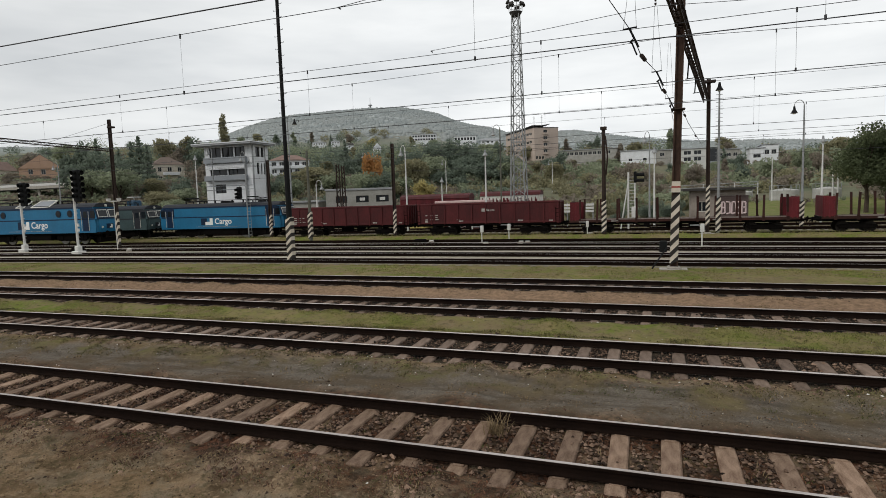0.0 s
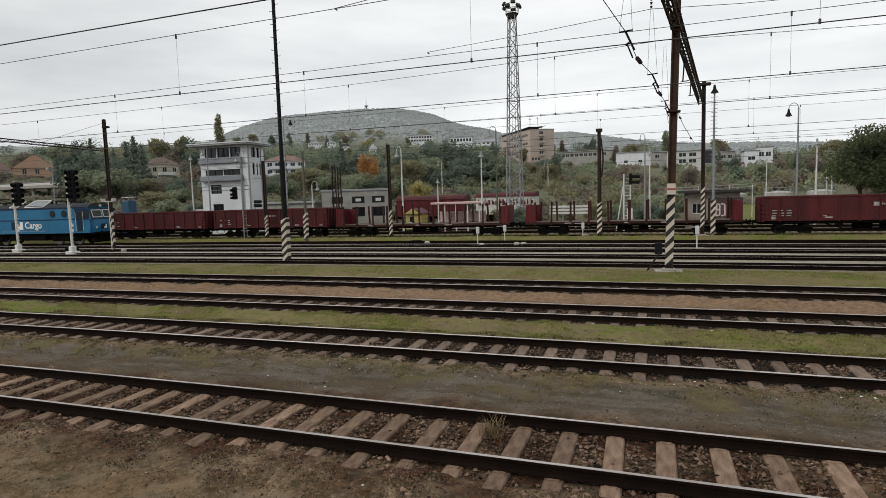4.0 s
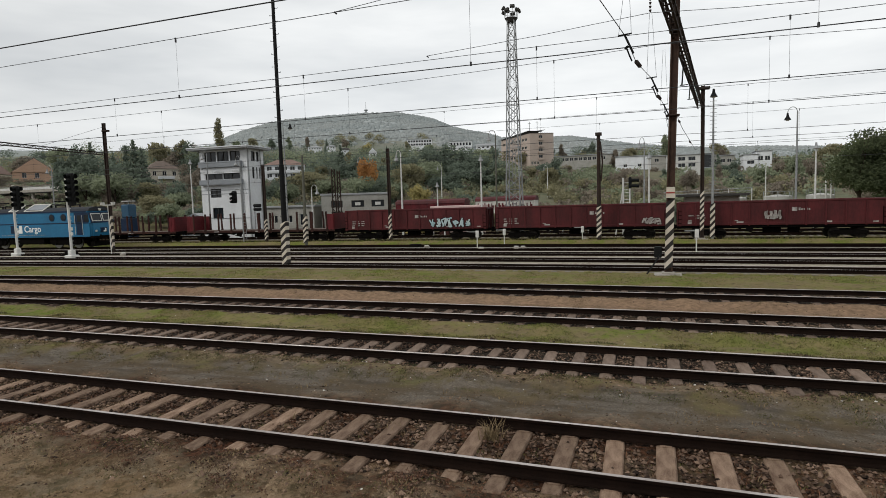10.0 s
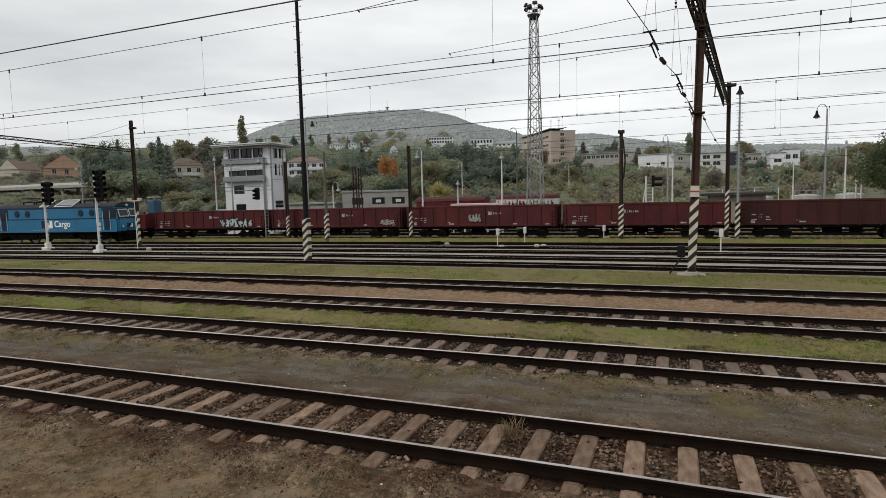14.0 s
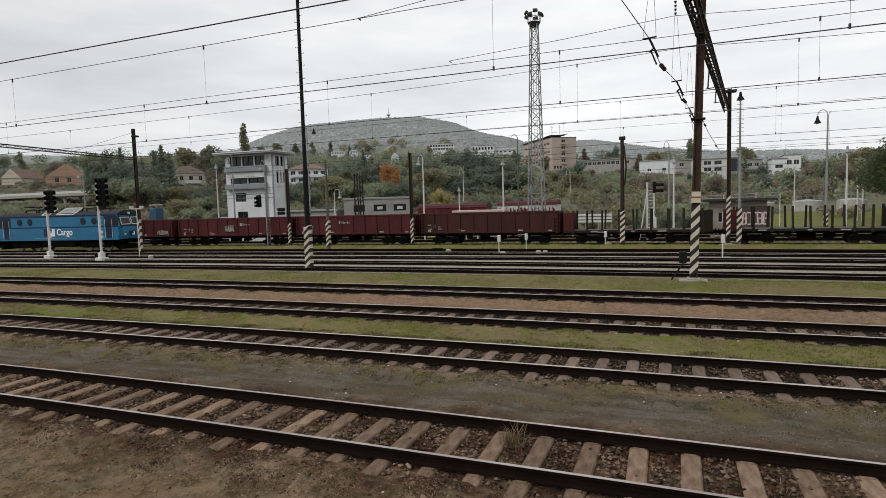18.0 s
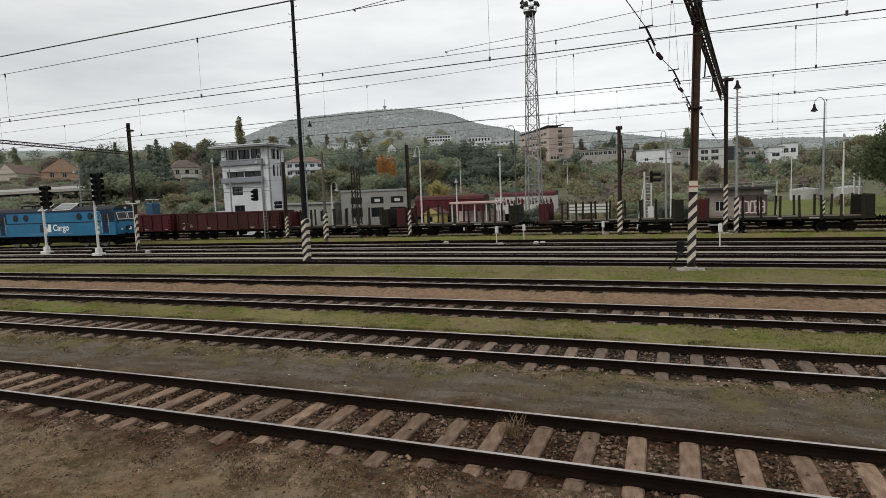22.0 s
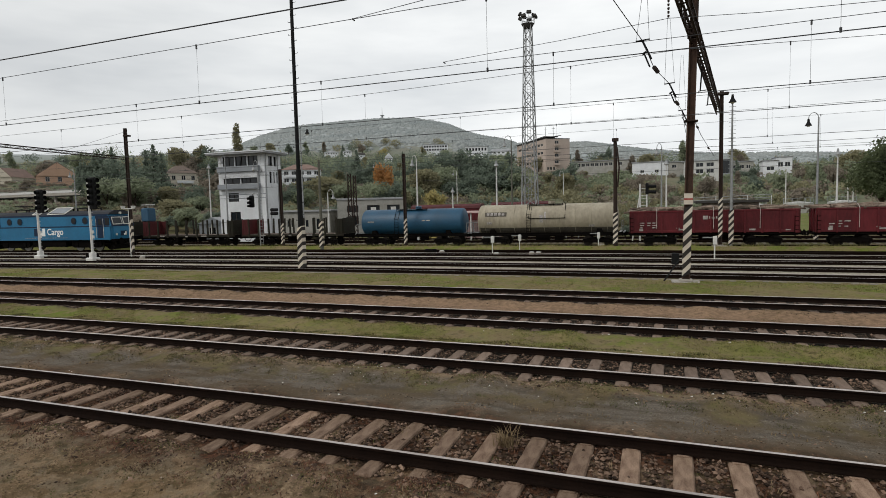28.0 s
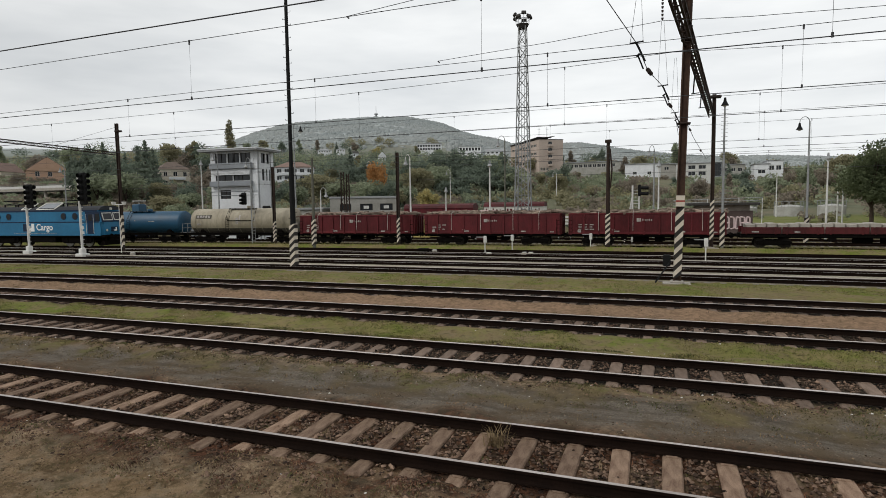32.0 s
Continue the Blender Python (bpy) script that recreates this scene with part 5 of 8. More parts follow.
scrawl(g3, 1.7, 5.8, 1.32, 2.2, 7, 3, SPRAY_PALE, M["signal_black"])
scrawl(g4, 5.4, 6.9, 1.35, 1.9, 3, 5, M["white_mark"], M["wagon_dark"])
scrawl(g5, -0.9, 0.3, 1.6, 2.35, 4, 9, M["white_mark"], M["wagon_dark"])
barrel_marks(tank_b, 1.3, 2.35, [(-4.6, 2, 0.7, 0.09), (1.3, 5, 0.35, 0.1), (1.75, 5, 0.4, 0.1), (-0.6, 8, 0.12, 0.16)], M["white_mark"])
barrel_marks(tank_c, 1.42, 2.42, [(-5.6, 14, 2.1, 0.42)], M["tank_dirt"], "name_board", "dark name board")
barrel_marks(tank_c, 1.43, 2.42, [(-5.4 + k * 0.36, 18, 0.25, 0.26) for k in range(5)], M["white_mark"], "name_bars", "white unreadable bars on the board")
barrel_marks(tank_c, 1.43, 2.42, [(-0.4, -10, 0.32, 0.7), (-0.02, -2, 0.2, 0.8), (-5.4, -15, 0.5, 0.2), (4.0, -28, 0.5, 0.2)], M["white_mark"])
barrel_marks(tank_c, 1.424, 2.42, [(-6.1, -68, 12.2, 0.95)], M["tank_dirt"], "belly_grime", "dark grime on the belly")
bm = BM()
for x in (-1.4, 1.9):
    bar(bm, (x, -1.5, 2.55), (x, -0.8, 3.9), 0.04)
bar(bm, (-1.4, -1.5, 2.55), (1.9, -1.5, 2.55), 0.05)
part("side_rail", bm, M["under"], tank_c)

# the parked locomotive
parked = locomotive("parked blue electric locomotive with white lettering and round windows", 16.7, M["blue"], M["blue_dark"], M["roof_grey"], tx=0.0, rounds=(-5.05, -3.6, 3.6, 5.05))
parked.matrix_basis = at(-60.95, 46.2) @ Matrix.Diagonal((1.0, 1.0, 1.08, 1))


# ---- masts, posts and signals of the yard ----
def striped(bm_pairs, x, y, z0, z1, w, d, n, lean=0.0, shape="box"):
    """Slanted warning stripes round the foot of a mast: returns black and white meshes."""
    step = (z1 - z0) / n
    for k in range(n):
        bm = bm_pairs[k % 2]
        a, b = z0 + k * step, z0 + (k + 1) * step
        t = step * 1.5
        v = []
        for z in (a, b):
            for px, py, dz in ((-w, -d, -t / 2), (w, -d, t / 2), (w, d, t / 2), (-w, d, -t / 2)):
                v.append(bm.verts.new((x + px, y + py, min(max(z + dz, z0), z1))))
        for f in ((0, 1, 5, 4), (1, 2, 6, 5), (2, 3, 7, 6), (3, 0, 4, 7)):
            q = [v[i] for i in f]
            try:
                bm.faces.new(q)
            except ValueError:
                pass


def stripes_on(t, z0, z1, w, d, n, light=None):
    pair = (BM(), BM())
    striped(pair, 0, 0, z0, z1, w, d, n)
    part("black_stripes", pair[0], M["black"], t)
    part("white_stripes", pair[1], light or M["white"], t)


def h_mast(label, m, top, w=0.17, stripe=(0.2, 3.6), n=14, light=None, foot=True, mat=None):
    """A steel mast of H section, with a concrete foot and warning stripes."""
    t = thing("catenary_mast", m, label, "mast", "catenary masts")
    bm = BM()
    for s in (-1, 1):
        box(bm, s * w - 0.025, s * w + 0.025, -w, w, -0.1, top)
    box(bm, -w, w, -0.02, 0.02, -0.1, top)
    part("shaft", bm, mat or M["pole_dark"], t)
    if foot:
        bm = BM()
        soft_box(bm, -0.6, 0.6, -0.5, 0.5, -0.5, 0.03, 0.05)
        soft_box(bm, -0.28, 0.28, -0.28, 0.28, 0.0, 0.12, 0.04)
        part("foot", bm, M["concrete"], t)
    if stripe:
        stripes_on(t, stripe[0], stripe[1], w + 0.03, w + 0.006, n, light)
    return t


big = h_mast("tall rusty brown steel mast with a striped foot", spot(0.77, 27.5) @ pose(0, 0, 0, 0, 1.3, 0), 16.5, 0.14, (0.2, 3.4), 13, mat=M["pole_rust"])
bm = BM()
soft_box(bm, -0.28, 0.28, -0.24, 0.24, 6.95, 7.02, 0.02)
part("collar", bm, M["pole_dark"], big)
bm = BM()
soft_box(bm, -0.24, 0.2, -0.2, 0.2, 10.5, 11.1, 0.03)
part("collar", bm, M["pole_dark"], big)
bm = BM()
box(bm, -0.176, 0.176, -0.152, 0.152, 3.4, 3.88)
part("white_band", bm, M["white"], big, "chipped white painted band")
bm = BM()
box(bm, -0.18, 0.18, -0.156, 0.156, 3.6, 3.67)
part("red_band", bm, M["red_paint"], big)
bm = BM()
tube(bm, [(-0.3, -0.2, 1.0), (-0.5, -0.5, 0.7), (-0.9, -0.9, 0.1)], 0.035, 6)
soft_box(bm, -0.62, -0.3, -0.2, 0.1, 0.75, 1.25, 0.03)
part("earthing_cable", bm, M["signal_black"], big)
second = h_mast("dark slim steel mast with red and white stripes carrying a portal", spot(3.95, 51.0), 12.2, 0.115, (0.6, 4.0), 15, M["white"])
bm = BM()
soft_box(bm, -0.5, 0.5, -0.25, 0.25, 11.9, 12.1, 0.03)
part("cap", bm, M["pole_dark"], second)


def portal(label, p, q, z, depth, width, bays, c=0.04):
    """A lattice beam between two masts."""
    p, q = Vector(p), Vector(q)
    ln = (q - p).length
    m = Matrix.Translation((p.x, p.y, z)) @ Matrix.Rotation(math.atan2(q.y - p.y, q.x - p.x), 4, "Z")
    t = thing("portal_beam", m, label, "lattice beam")
    for s in (-1, 1):
        for e in (0, 1):
            bm = BM()
            box(bm, 0, ln, s * width / 2 - c, s * width / 2 + c, e * depth - c, e * depth + c)
            part("chord", bm, M["pole_dark"], t)
    bm = BM()
    for k in range(bays):
        a, b = k * ln / bays, (k + 1) * ln / bays
        for s in (-1, 1):
            y = s * width / 2
            bar(bm, (a, y, 0), (b, y, depth) if k % 2 else (a, y, depth), c)
            bar(bm, (a, y, 0 if k % 2 else depth), (b, y, depth if k % 2 else 0), c)
        bar(bm, (a, -width / 2, 0), (a, width / 2, 0), c)
        bar(bm, (a, -width / 2, depth), (a, width / 2, depth), c)
    part("bracing", bm, M["pole_dark"], t)
    return t


d = Vector((3.3, 29.0, 0))
portal("dark steel lattice beam spanning the tracks between two masts", Vector((0.37, 21.2, 0)) - d * 0.35, Vector((3.75, 51.0, 0)), 10.1, 0.52, 0.3, 48)
portal("dark steel lattice beam over the tracks beside the parked locomotive", (-44.7, 37.9, 0), (-41.6, 21.0, 0), 8.2, 0.2, 0.24, 34, 0.022)
cm = h_mast("dark steel mast with black and cream stripes at its foot", spot(-44.6, 38.0), 10.9 + 0.45, 0.1, (0.2, 3.4), 11)
bm = BM()
soft_box(bm, -0.1, 0.45, -0.2, 0.2, 10.6, 10.75, 0.03)
part("bracket", bm, M["pole_dark"], cm)

for x, y, top, st in ((-37.8, 50.6, 8.0, 2.4), (-23.8, 51.2, 8.9, 2.7)):
    t = h_mast("slim dark steel mast with a black and white striped foot", spot(x, y), top, 0.11, (0.1, st), 11, foot=False)
conc = thing("concrete_mast", spot(-4.1, 51.0), "dark weathered concrete mast with a bracketed strut", "mast", "catenary masts")
bm = BM()
tube(bm, [(0, 0, -0.1), (0, 0, 8.9)], [0.19, 0.14], 12)
part("shaft", bm, M["pole_dark"], conc)
bm = BM()
tube(bm, [(0.15, -0.1, 8.3), (0.32, -0.1, 6.6), (0.2, -0.1, 5.0)], 0.07, 6)
box(bm, -0.25, 0.25, -0.25, 0.25, 8.8, 9.05)
part("strut", bm, M["pole_dark"], conc)
stripes_on(conc, 0.1, 2.9, 0.19, 0.19, 12)
t541 = thing("lamp_mast", spot(-30.4, 46.6), "weathered grey post with a black and white striped foot", "mast")
bm = BM()
tube(bm, [(0, 0, -0.1), (0, 0, 8.5)], [0.17, 0.1], 10)
part("shaft", bm, M["post_olive"], t541)
stripes_on(t541, 0.3, 2.9, 0.175, 0.175, 11)

# tall stepped mast in the middle ground
tall = thing("stepped_mast", spot(-20.35, 29.0), "very tall slender dark mast with step bolts and a striped foot", "mast")
bm = BM()
tube(bm, [(0, 0, -0.1), (0, 0, 6.0), (0, 0, 6.02), (0, 0, 20.0)], [0.17, 0.15, 0.115, 0.085], 12)
part("shaft", bm, M["signal_black"], tall)
bm = BM()
for k in range(46):
    z = 3.0 + k * 0.36
    s = 1 if k % 2 else -1
    tube(bm, [(s * 0.1, 0, z), (s * 0.28, 0, z), (s * 0.28, 0, z + 0.06)], 0.014, 5)
part("step_bolts", bm, M["signal_black"], tall)
stripes_on(tall, 0.05, 2.7, 0.18, 0.18, 12)


def lamp_post(label, m, top, arm=1.0, side=1, mat=None, stripe=None, steps=False, head="bell", double=False):
    """A yard lamp: tapered post, swan neck and bell-shaped lamp head."""
    t = thing("yard_lamp", m, label, "lamp post", "yard lamps")
    bm = BM()
    tube(bm, [(0, 0, -0.1), (0, 0, top * 0.5), (0, 0, top)], [0.12, 0.095, 0.06], 10)
    part("post", bm, mat or M["pole_grey"], t)
    for s in ((side, -side) if double else (side,)):
        bm = BM()
        if arm:
            pts = [(0, 0, top - 0.1)] + [(s * arm * 0.5 * (1 - math.cos(a)), 0, top - 0.1 + 0.55 * math.sin(a)) for a in np.linspace(0.4, math.pi, 8)]
            tube(bm, pts, 0.035, 6)
            end = pts[-1]
        else:
            end = (0, 0, top + 0.55)
        part("arm", bm, mat or M["pole_grey"], t)
        bm = BM()
        x, _, z = end
        tube(bm, [(x, 0, z), (x, 0, z - 0.3), (x, 0, z - 0.42), (x, 0, z - 0.62)], [0.08, 0.12, 0.19, 0.3], 14)
        hd = part("lamp_head", bm, M["signal_black"] if mat is None else M["pole_grey"], t)
        bm = BM()
        tube(bm, [(x, 0, z - 0.6), (x, 0, z - 0.7)], [0.22, 0.1], 12)
        part("diffuser", bm, M["cream"], hd)
    if steps:
        bm = BM()
        for k in range(int((top - 3.2) / 0.3)):
            bar(bm, (-0.25, 0, 3.2 + k * 0.3), (0.25, 0, 3.2 + k * 0.3), 0.022)
        part("step_rungs", bm, M["pole_grey"], t)
    if stripe:
        stripes_on(t, 0.1, stripe, 0.17, 0.17, 11)
    return t


lamp_post("grey lamp post with rungs and a black and white striped foot", spot(4.75, 51.3), 11.4, 0, 1, None, 3.0, True)
lamp_post("grey lamp post with a swan neck and a dark bell lamp", spot(12.8, 62.0), 11.3, 0.8, -1, None, 2.6)
lamp_post("grey lamp post with a swan neck and a dark bell lamp", spot(-41.6, 60.0), 13.9, 1.0, 1)
lamp_post("pale lamp post with a small white bell lamp", spot(-17.6, 62.0), 8.4, 0, -1, M["pole_white"])
lamp_post("grey lamp post with a swan neck and a pale bell lamp", spot(-16.9, 66.0), 11.6, 0.8, -1, M["post_olive"])
lamp_post("grey lamp post with a pale lamp", spot(16.2, 70.0), 8.4, 0, 1, M["pole_white"])
lamp_post("grey lamp post with a swan neck and a pale bell lamp", spot(-0.6, 68.0), 9.9, 0.5, -1, M["pole_grey"])
lamp_post("pale lamp post with a small lamp", spot(-0.1, 66.5), 8.0, 0, 1, M["pole_white"])
lamp_post("pale lamp post with a short swan neck", spot(-27.2, 62.0), 9.6, 0.55, -1, M["pole_white"])
lamp_post("pale lamp post with a swan neck", spot(-81.8, 60.5), 10.4, 0.9, -1, M["pole_grey"])
lamp_post("pale lamp post with a swan neck", spot(-53.3, 60.0), 11.0, 0.7, -1, M["pole_grey"])
lamp_post("pale lamp post with a swan neck", spot(-48.6, 60.5), 10.0, 0.6, -1, M["pole_grey"])
lamp_post("pale leaning lamp post", spot(-61.6, 66.0), 10.4, 0.0, 1, M["pole_white"])
lamp_post("small white lamp post", spot(-27.2, 74.0), 6.0, 0, 1, M["pole_white"])
lamp_post("small white swan-neck lamp post", spot(-40.6, 64.0), 6.1, 0.8, 1, M["pole_white"])

for x, y, z in ((-47.3, 131.8, 11.5), (-69.4, 133.0, 14.4), (-24.5, 148.0, 11.0), (18.6, 112.0, 8.0)):
    lamp_post("small pale swan-neck lamp post on the slope", spot(x, y), z - ground_z(x, y), 0.9, -1, M["pole_white"])

# flood-light tower
flood = thing("floodlight_tower", spot(-16.1, 72.0), "tall galvanised lattice tower with a ring of floodlights", "floodlight tower")
TOP = 26.2
for sx in (-1, 1):
    for sy in (-1, 1):
        bm = BM()
        tube(bm, [(sx * 0.95, sy * 0.95, -0.1), (sx * 0.42, sy * 0.42, TOP)], [0.09, 0.06], 6)
        part("leg", bm, M["pole_grey"], flood)
bm = BM()
n = 20
for k in range(n):
    a, b = k / n, (k + 1) / n
    wa, wb = 0.95 - 0.53 * a, 0.95 - 0.53 * b
    za, zb = a * TOP, b * TOP
    for q in range(4):
        rot4 = Matrix.Rotation(q * math.pi / 2, 3, "Z")
        s = 1 if (k + q) % 2 else -1
        bar(bm, rot4 @ Vector((s * wa, -wa, za)), rot4 @ Vector((-s * wb, -wb, zb)), 0.065)
        if k % 4 == 0:
            bar(bm, rot4 @ Vector((wa, -wa, za)), rot4 @ Vector((-wa, -wa, za)), 0.05)
part("bracing", bm, M["pole_grey"], flood)
bm = BM()
for k in range(70):
    z = 1.0 + k * 0.36
    bar(bm, (-0.2, 0, z), (0.2, 0, z), 0.025)
for s in (-0.2, 0.2):
    bar(bm, (s, 0, 0), (s, 0, TOP), 0.04)
part("ladder", bm, M["pole_grey"], flood)
bm = BM()
tube(bm, [(0, 0, TOP - 0.5), (0, 0, TOP - 0.2), (0, 0, TOP)], [0.5, 0.68, 0.8], 16)
part("platform", bm, M["roof_dark"], flood)
bm = BM()
for k in range(16):
    a, b = k * math.tau / 16, (k + 1) * math.tau / 16
    for z in (TOP + 0.55, TOP + 1.1):
        bar(bm, (0.85 * math.cos(a), 0.85 * math.sin(a), z), (0.85 * math.cos(b), 0.85 * math.sin(b), z), 0.04)
    if k % 2:
        bar(bm, (0.8 * math.cos(a), 0.8 * math.sin(a), TOP), (0.85 * math.cos(a), 0.85 * math.sin(a), TOP + 1.1), 0.04)
part("railing", bm, M["pole_grey"], flood)
bm0 = BM()
soft_box(bm0, -0.28, 0.28, -0.14, 0.14, -0.2, 0.2, 0.04)
FLOOD = mesh_of("floodlight", bm0, M["roof_dark"])
for k in range(9):
    a = k * math.tau / 9 + 0.2
    part("floodlight", FLOOD, None, flood, m=pose(1.0 * math.cos(a), 1.0 * math.sin(a), TOP + 0.8 + 0.35 * (k % 2), -25, 0, math.degrees(a) + 90))


def lattice_mast(label, m, top, w=0.4):
    t = thing("lattice_mast", m, label, "lattice mast")
    for s in (-1, 1):
        bm = BM()
        tube(bm, [(s * w, 0, -0.1), (s * w * 0.6, 0, top)], 0.08, 5)
        part("leg", bm, M["pole_dark"], t)
    bm = BM()
    for k in range(14):
        a, b = k / 14, (k + 1) / 14
        s = 1 if k % 2 else -1
        bar(bm, (s * w * (1 - 0.4 * a), 0, a * top), (-s * w * (1 - 0.4 * b), 0, b * top), 0.07)
    part("bracing", bm, M["pole_dark"], t)
    return t


lattice_mast("dark steel lattice catenary mast", spot(-35.5, 60.8), 8.2, 0.3)
lattice_mast("dark steel lattice catenary mast", spot(-34.8, 60.8), 8.0, 0.26)


# ---- light signals ----
def main_signal(label, m, top, lamps=5):
    """A ladder post on a white foot with a dark hooded signal head."""
    t = thing("light_signal", m, label, "railway signal", "light signals")
    bm = BM()
    tube(bm, [(0, 0, 0), (0, 0, top)], 0.095, 10)
    part("post", bm, M["pole_white"], t)
    bm = BM()
    for k in range(int(top / 0.32)):
        bar(bm, (-0.22, 0.1, 0.5 + k * 0.32), (0.16, 0.1, 0.5 + k * 0.32), 0.03)
    bar(bm, (-0.2, 0.12, 0.3), (-0.2, 0.12, top), 0.035)
    part("ladder", bm, M["pole_white"], t)
    bm = BM()
    soft_box(bm, -0.42, 0.42, -0.35, 0.35, -0.4, 0.35, 0.05)
    soft_box(bm, -0.2, 0.2, -0.2, 0.2, 0.3, 0.75, 0.04)
    part("foot", bm, M["pole_white"], t)
    h = 0.46 * lamps + 0.25
    bm = BM()
    soft_box(bm, 0.12, 0.82, -0.12, 0.12, top - h + 0.1, top + 0.1, 0.06)
    head = part("signal_head", bm, M["signal_black"], t)
    for k in range(lamps):
        z = top - 0.12 - k * 0.46
        bm = BM()
        tube(bm, [(0.5, 0.1, z), (0.95, 0.1, z - 0.03)], [0.17, 0.19], 12, cap=False)
        tube(bm, [(0.47, -0.14, z), (0.47, -0.4, z - 0.04)], [0.16, 0.18], 12, cap=False)
        part("hood", bm, M["signal_black"], head)
    bm = BM()
    for z, c in ((1.9, 0), (2.3, 0)):
        box(bm, 0.1, 0.26, -0.06, 0.06, z, z + 0.24)
    part("number_plate", bm, M["pole_white"], t, "small blank white plates")
    return t


main_signal("tall light signal on a pale ladder post with a white foot", spot(-52.6, 35.2, -0.45), 6.1, 4)
main_signal("tall light signal on a pale ladder post with a white foot", spot(-43.4, 33.2, -0.4), 6.7, 5)


def hooked_signal(label, m, top, side=-1):
    t = thing("light_signal", m, label, "railway signal", "light signals")
    bm = BM()
    tube(bm, [(0, 0, 0), (0, 0, top - 0.4)] + [(side * 0.45 * (1 - math.cos(a)) , 0, top - 0.4 + 0.4 * math.sin(a)) for a in np.linspace(0.3, math.pi, 8)], 0.06, 8)
    part("post", bm, M["pole_grey"], t)
    bm = BM()
    for k in range(int(top / 0.35)):
        bar(bm, (0.05, 0, 0.4 + k * 0.35), (0.4, 0, 0.4 + k * 0.35), 0.025)
    bar(bm, (0.4, 0, 0.2), (0.4, 0, top), 0.03)
    part("ladder", bm, M["pole_grey"], t)
    bm = BM()
    soft_box(bm, side * 0.9 - 0.3, side * 0.9 + 0.3, -0.12, 0.12, top - 1.5, top - 0.2, 0.08)
    head = part("signal_head", bm, M["signal_black"], t)
    for z in (top - 0.5, top - 0.95, top - 1.3):
        bm = BM()
        tube(bm, [(side * 0.9, -0.1, z), (side * 0.9, -0.38, z - 0.03)], 0.16, 10, cap=False)
        tube(bm, [(side * 1.1, 0, z), (side * 1.45, 0, z - 0.03)], 0.14, 10, cap=False)
        part("hood", bm, M["signal_black"], head)
    return t


hooked_signal("grey hook-shaped ladder signal with a dark lamp head", spot(-40.7, 50.6), 5.7, -1)
def tripod_signal():
    t = thing("light_signal", spot(-2.5, 60.2), "white ladder signal with a raking strut and dark hooded lamps", "railway signal", "light signals")
    bm = BM()
    tube(bm, [(0, 0, 0), (0, 0, 5.8)], 0.09, 8)
    tube(bm, [(0.62, 0, 0.6), (0.62, 0, 5.3)], 0.07, 8)
    part("post", bm, M["pole_white"], t)
    bm = BM()
    tube(bm, [(-0.75, -0.2, 0), (-0.05, 0, 4.6)], 0.06, 8)
    part("strut", bm, M["pole_white"], t)
    bm = BM()
    for k in range(15):
        bar(bm, (0, 0, 0.7 + k * 0.33), (0.62, 0, 0.7 + k * 0.33), 0.035)
    part("ladder", bm, M["pole_white"], t)
    bm = BM()
    soft_box(bm, 0.5, 0.8, -0.15, 0.15, 4.75, 5.85, 0.06)
    head = part("signal_head", bm, M["signal_black"], t)
    for z in (5.55, 5.0):
        bm = BM()
        tube(bm, [(0.7, -0.05, z), (1.5, -0.05, z - 0.04)], 0.17, 10)
        part("hood", bm, M["signal_black"], head)
    bm = BM()
    soft_box(bm, 0.3, 0.85, -0.25, 0.1, 1.3, 2.4, 0.04)
    part("relay_box", bm, M["pole_white"], t)


tripod_signal()
side_sig = thing("light_signal", spot(-45.2, 58.5), "dark double signal head on a short grey post", "railway signal", "light signals")
bm = BM()
tube(bm, [(0, 0, 0), (0, 0, 4.2)], 0.06, 8)
part("post", bm, M["pole_grey"], side_sig)
bm = BM()
for z in (3.7, 4.15):
    tube(bm, [(0.0, -0.05, z), (0.9, -0.05, z)], 0.2, 12)
part("signal_head", bm, M["signal_black"], side_sig)


def dwarf_signal(label, m, h=1.2):
    t = thing("dwarf_signal", m, label, "railway signal", "dwarf signals")
    bm = BM()
    tube(bm, [(0, 0, -0.1), (0, 0, h)], 0.04, 8)
    part("post", bm, M["pole_white"], t)
    bm = BM()
    soft_box(bm, -0.1, 0.14, -0.1, 0.1, h - 0.4, h + 0.14, 0.03)
    part("cabinet", bm, M["pole_white"], t)
    bm = BM()
    box(bm, -0.7, -0.1, -0.03, 0.03, h + 0.02, h + 0.09)
    part("arm_plate", bm, M["pole_grey"], t)
    bm = BM()
    soft_box(bm, 0.05, 0.5, -0.2, 0.2, -0.12, 0.14, 0.06)
    part("foot", bm, M["concrete"], t)
    return t


dwarf_signal("low white dwarf signal with a plate on a concrete foot", spot(-12.9, 43.9), 1.3)
dwarf_signal("low white dwarf signal with a plate on a concrete foot", spot(-11.7, 48.0), 1.3)
dwarf_signal("low white dwarf signal with a plate on a concrete foot", spot(2.8, 40.2), 1.4)
dwarf_signal("low white marker post with a plate", spot(-5.6, 51.8), 1.0)


def point_machine(m, label="dark point machine box beside the track"):
    t = thing("point_machine", m, label, "point machine", "point machines")
    bm = BM()
    soft_box(bm, -0.45, 0.45, -0.3, 0.3, 0.0, 0.42, 0.05)
    part("housing", bm, M["under"], t)
    bm = BM()
    bar(bm, (0.4, 0, 0.15), (1.6, 0.0, 0.1), 0.06)
    part("rod", bm, M["under"], t)
    bm = BM()
    bar(bm, (-0.9, -0.34, 0.05), (0.9, -0.34, 0.05), 0.08)
    part("rod", bm, M["under"], t)


point_machine(spot(-18.2, 43.9))
point_machine(spot(-46.6, 35.6))
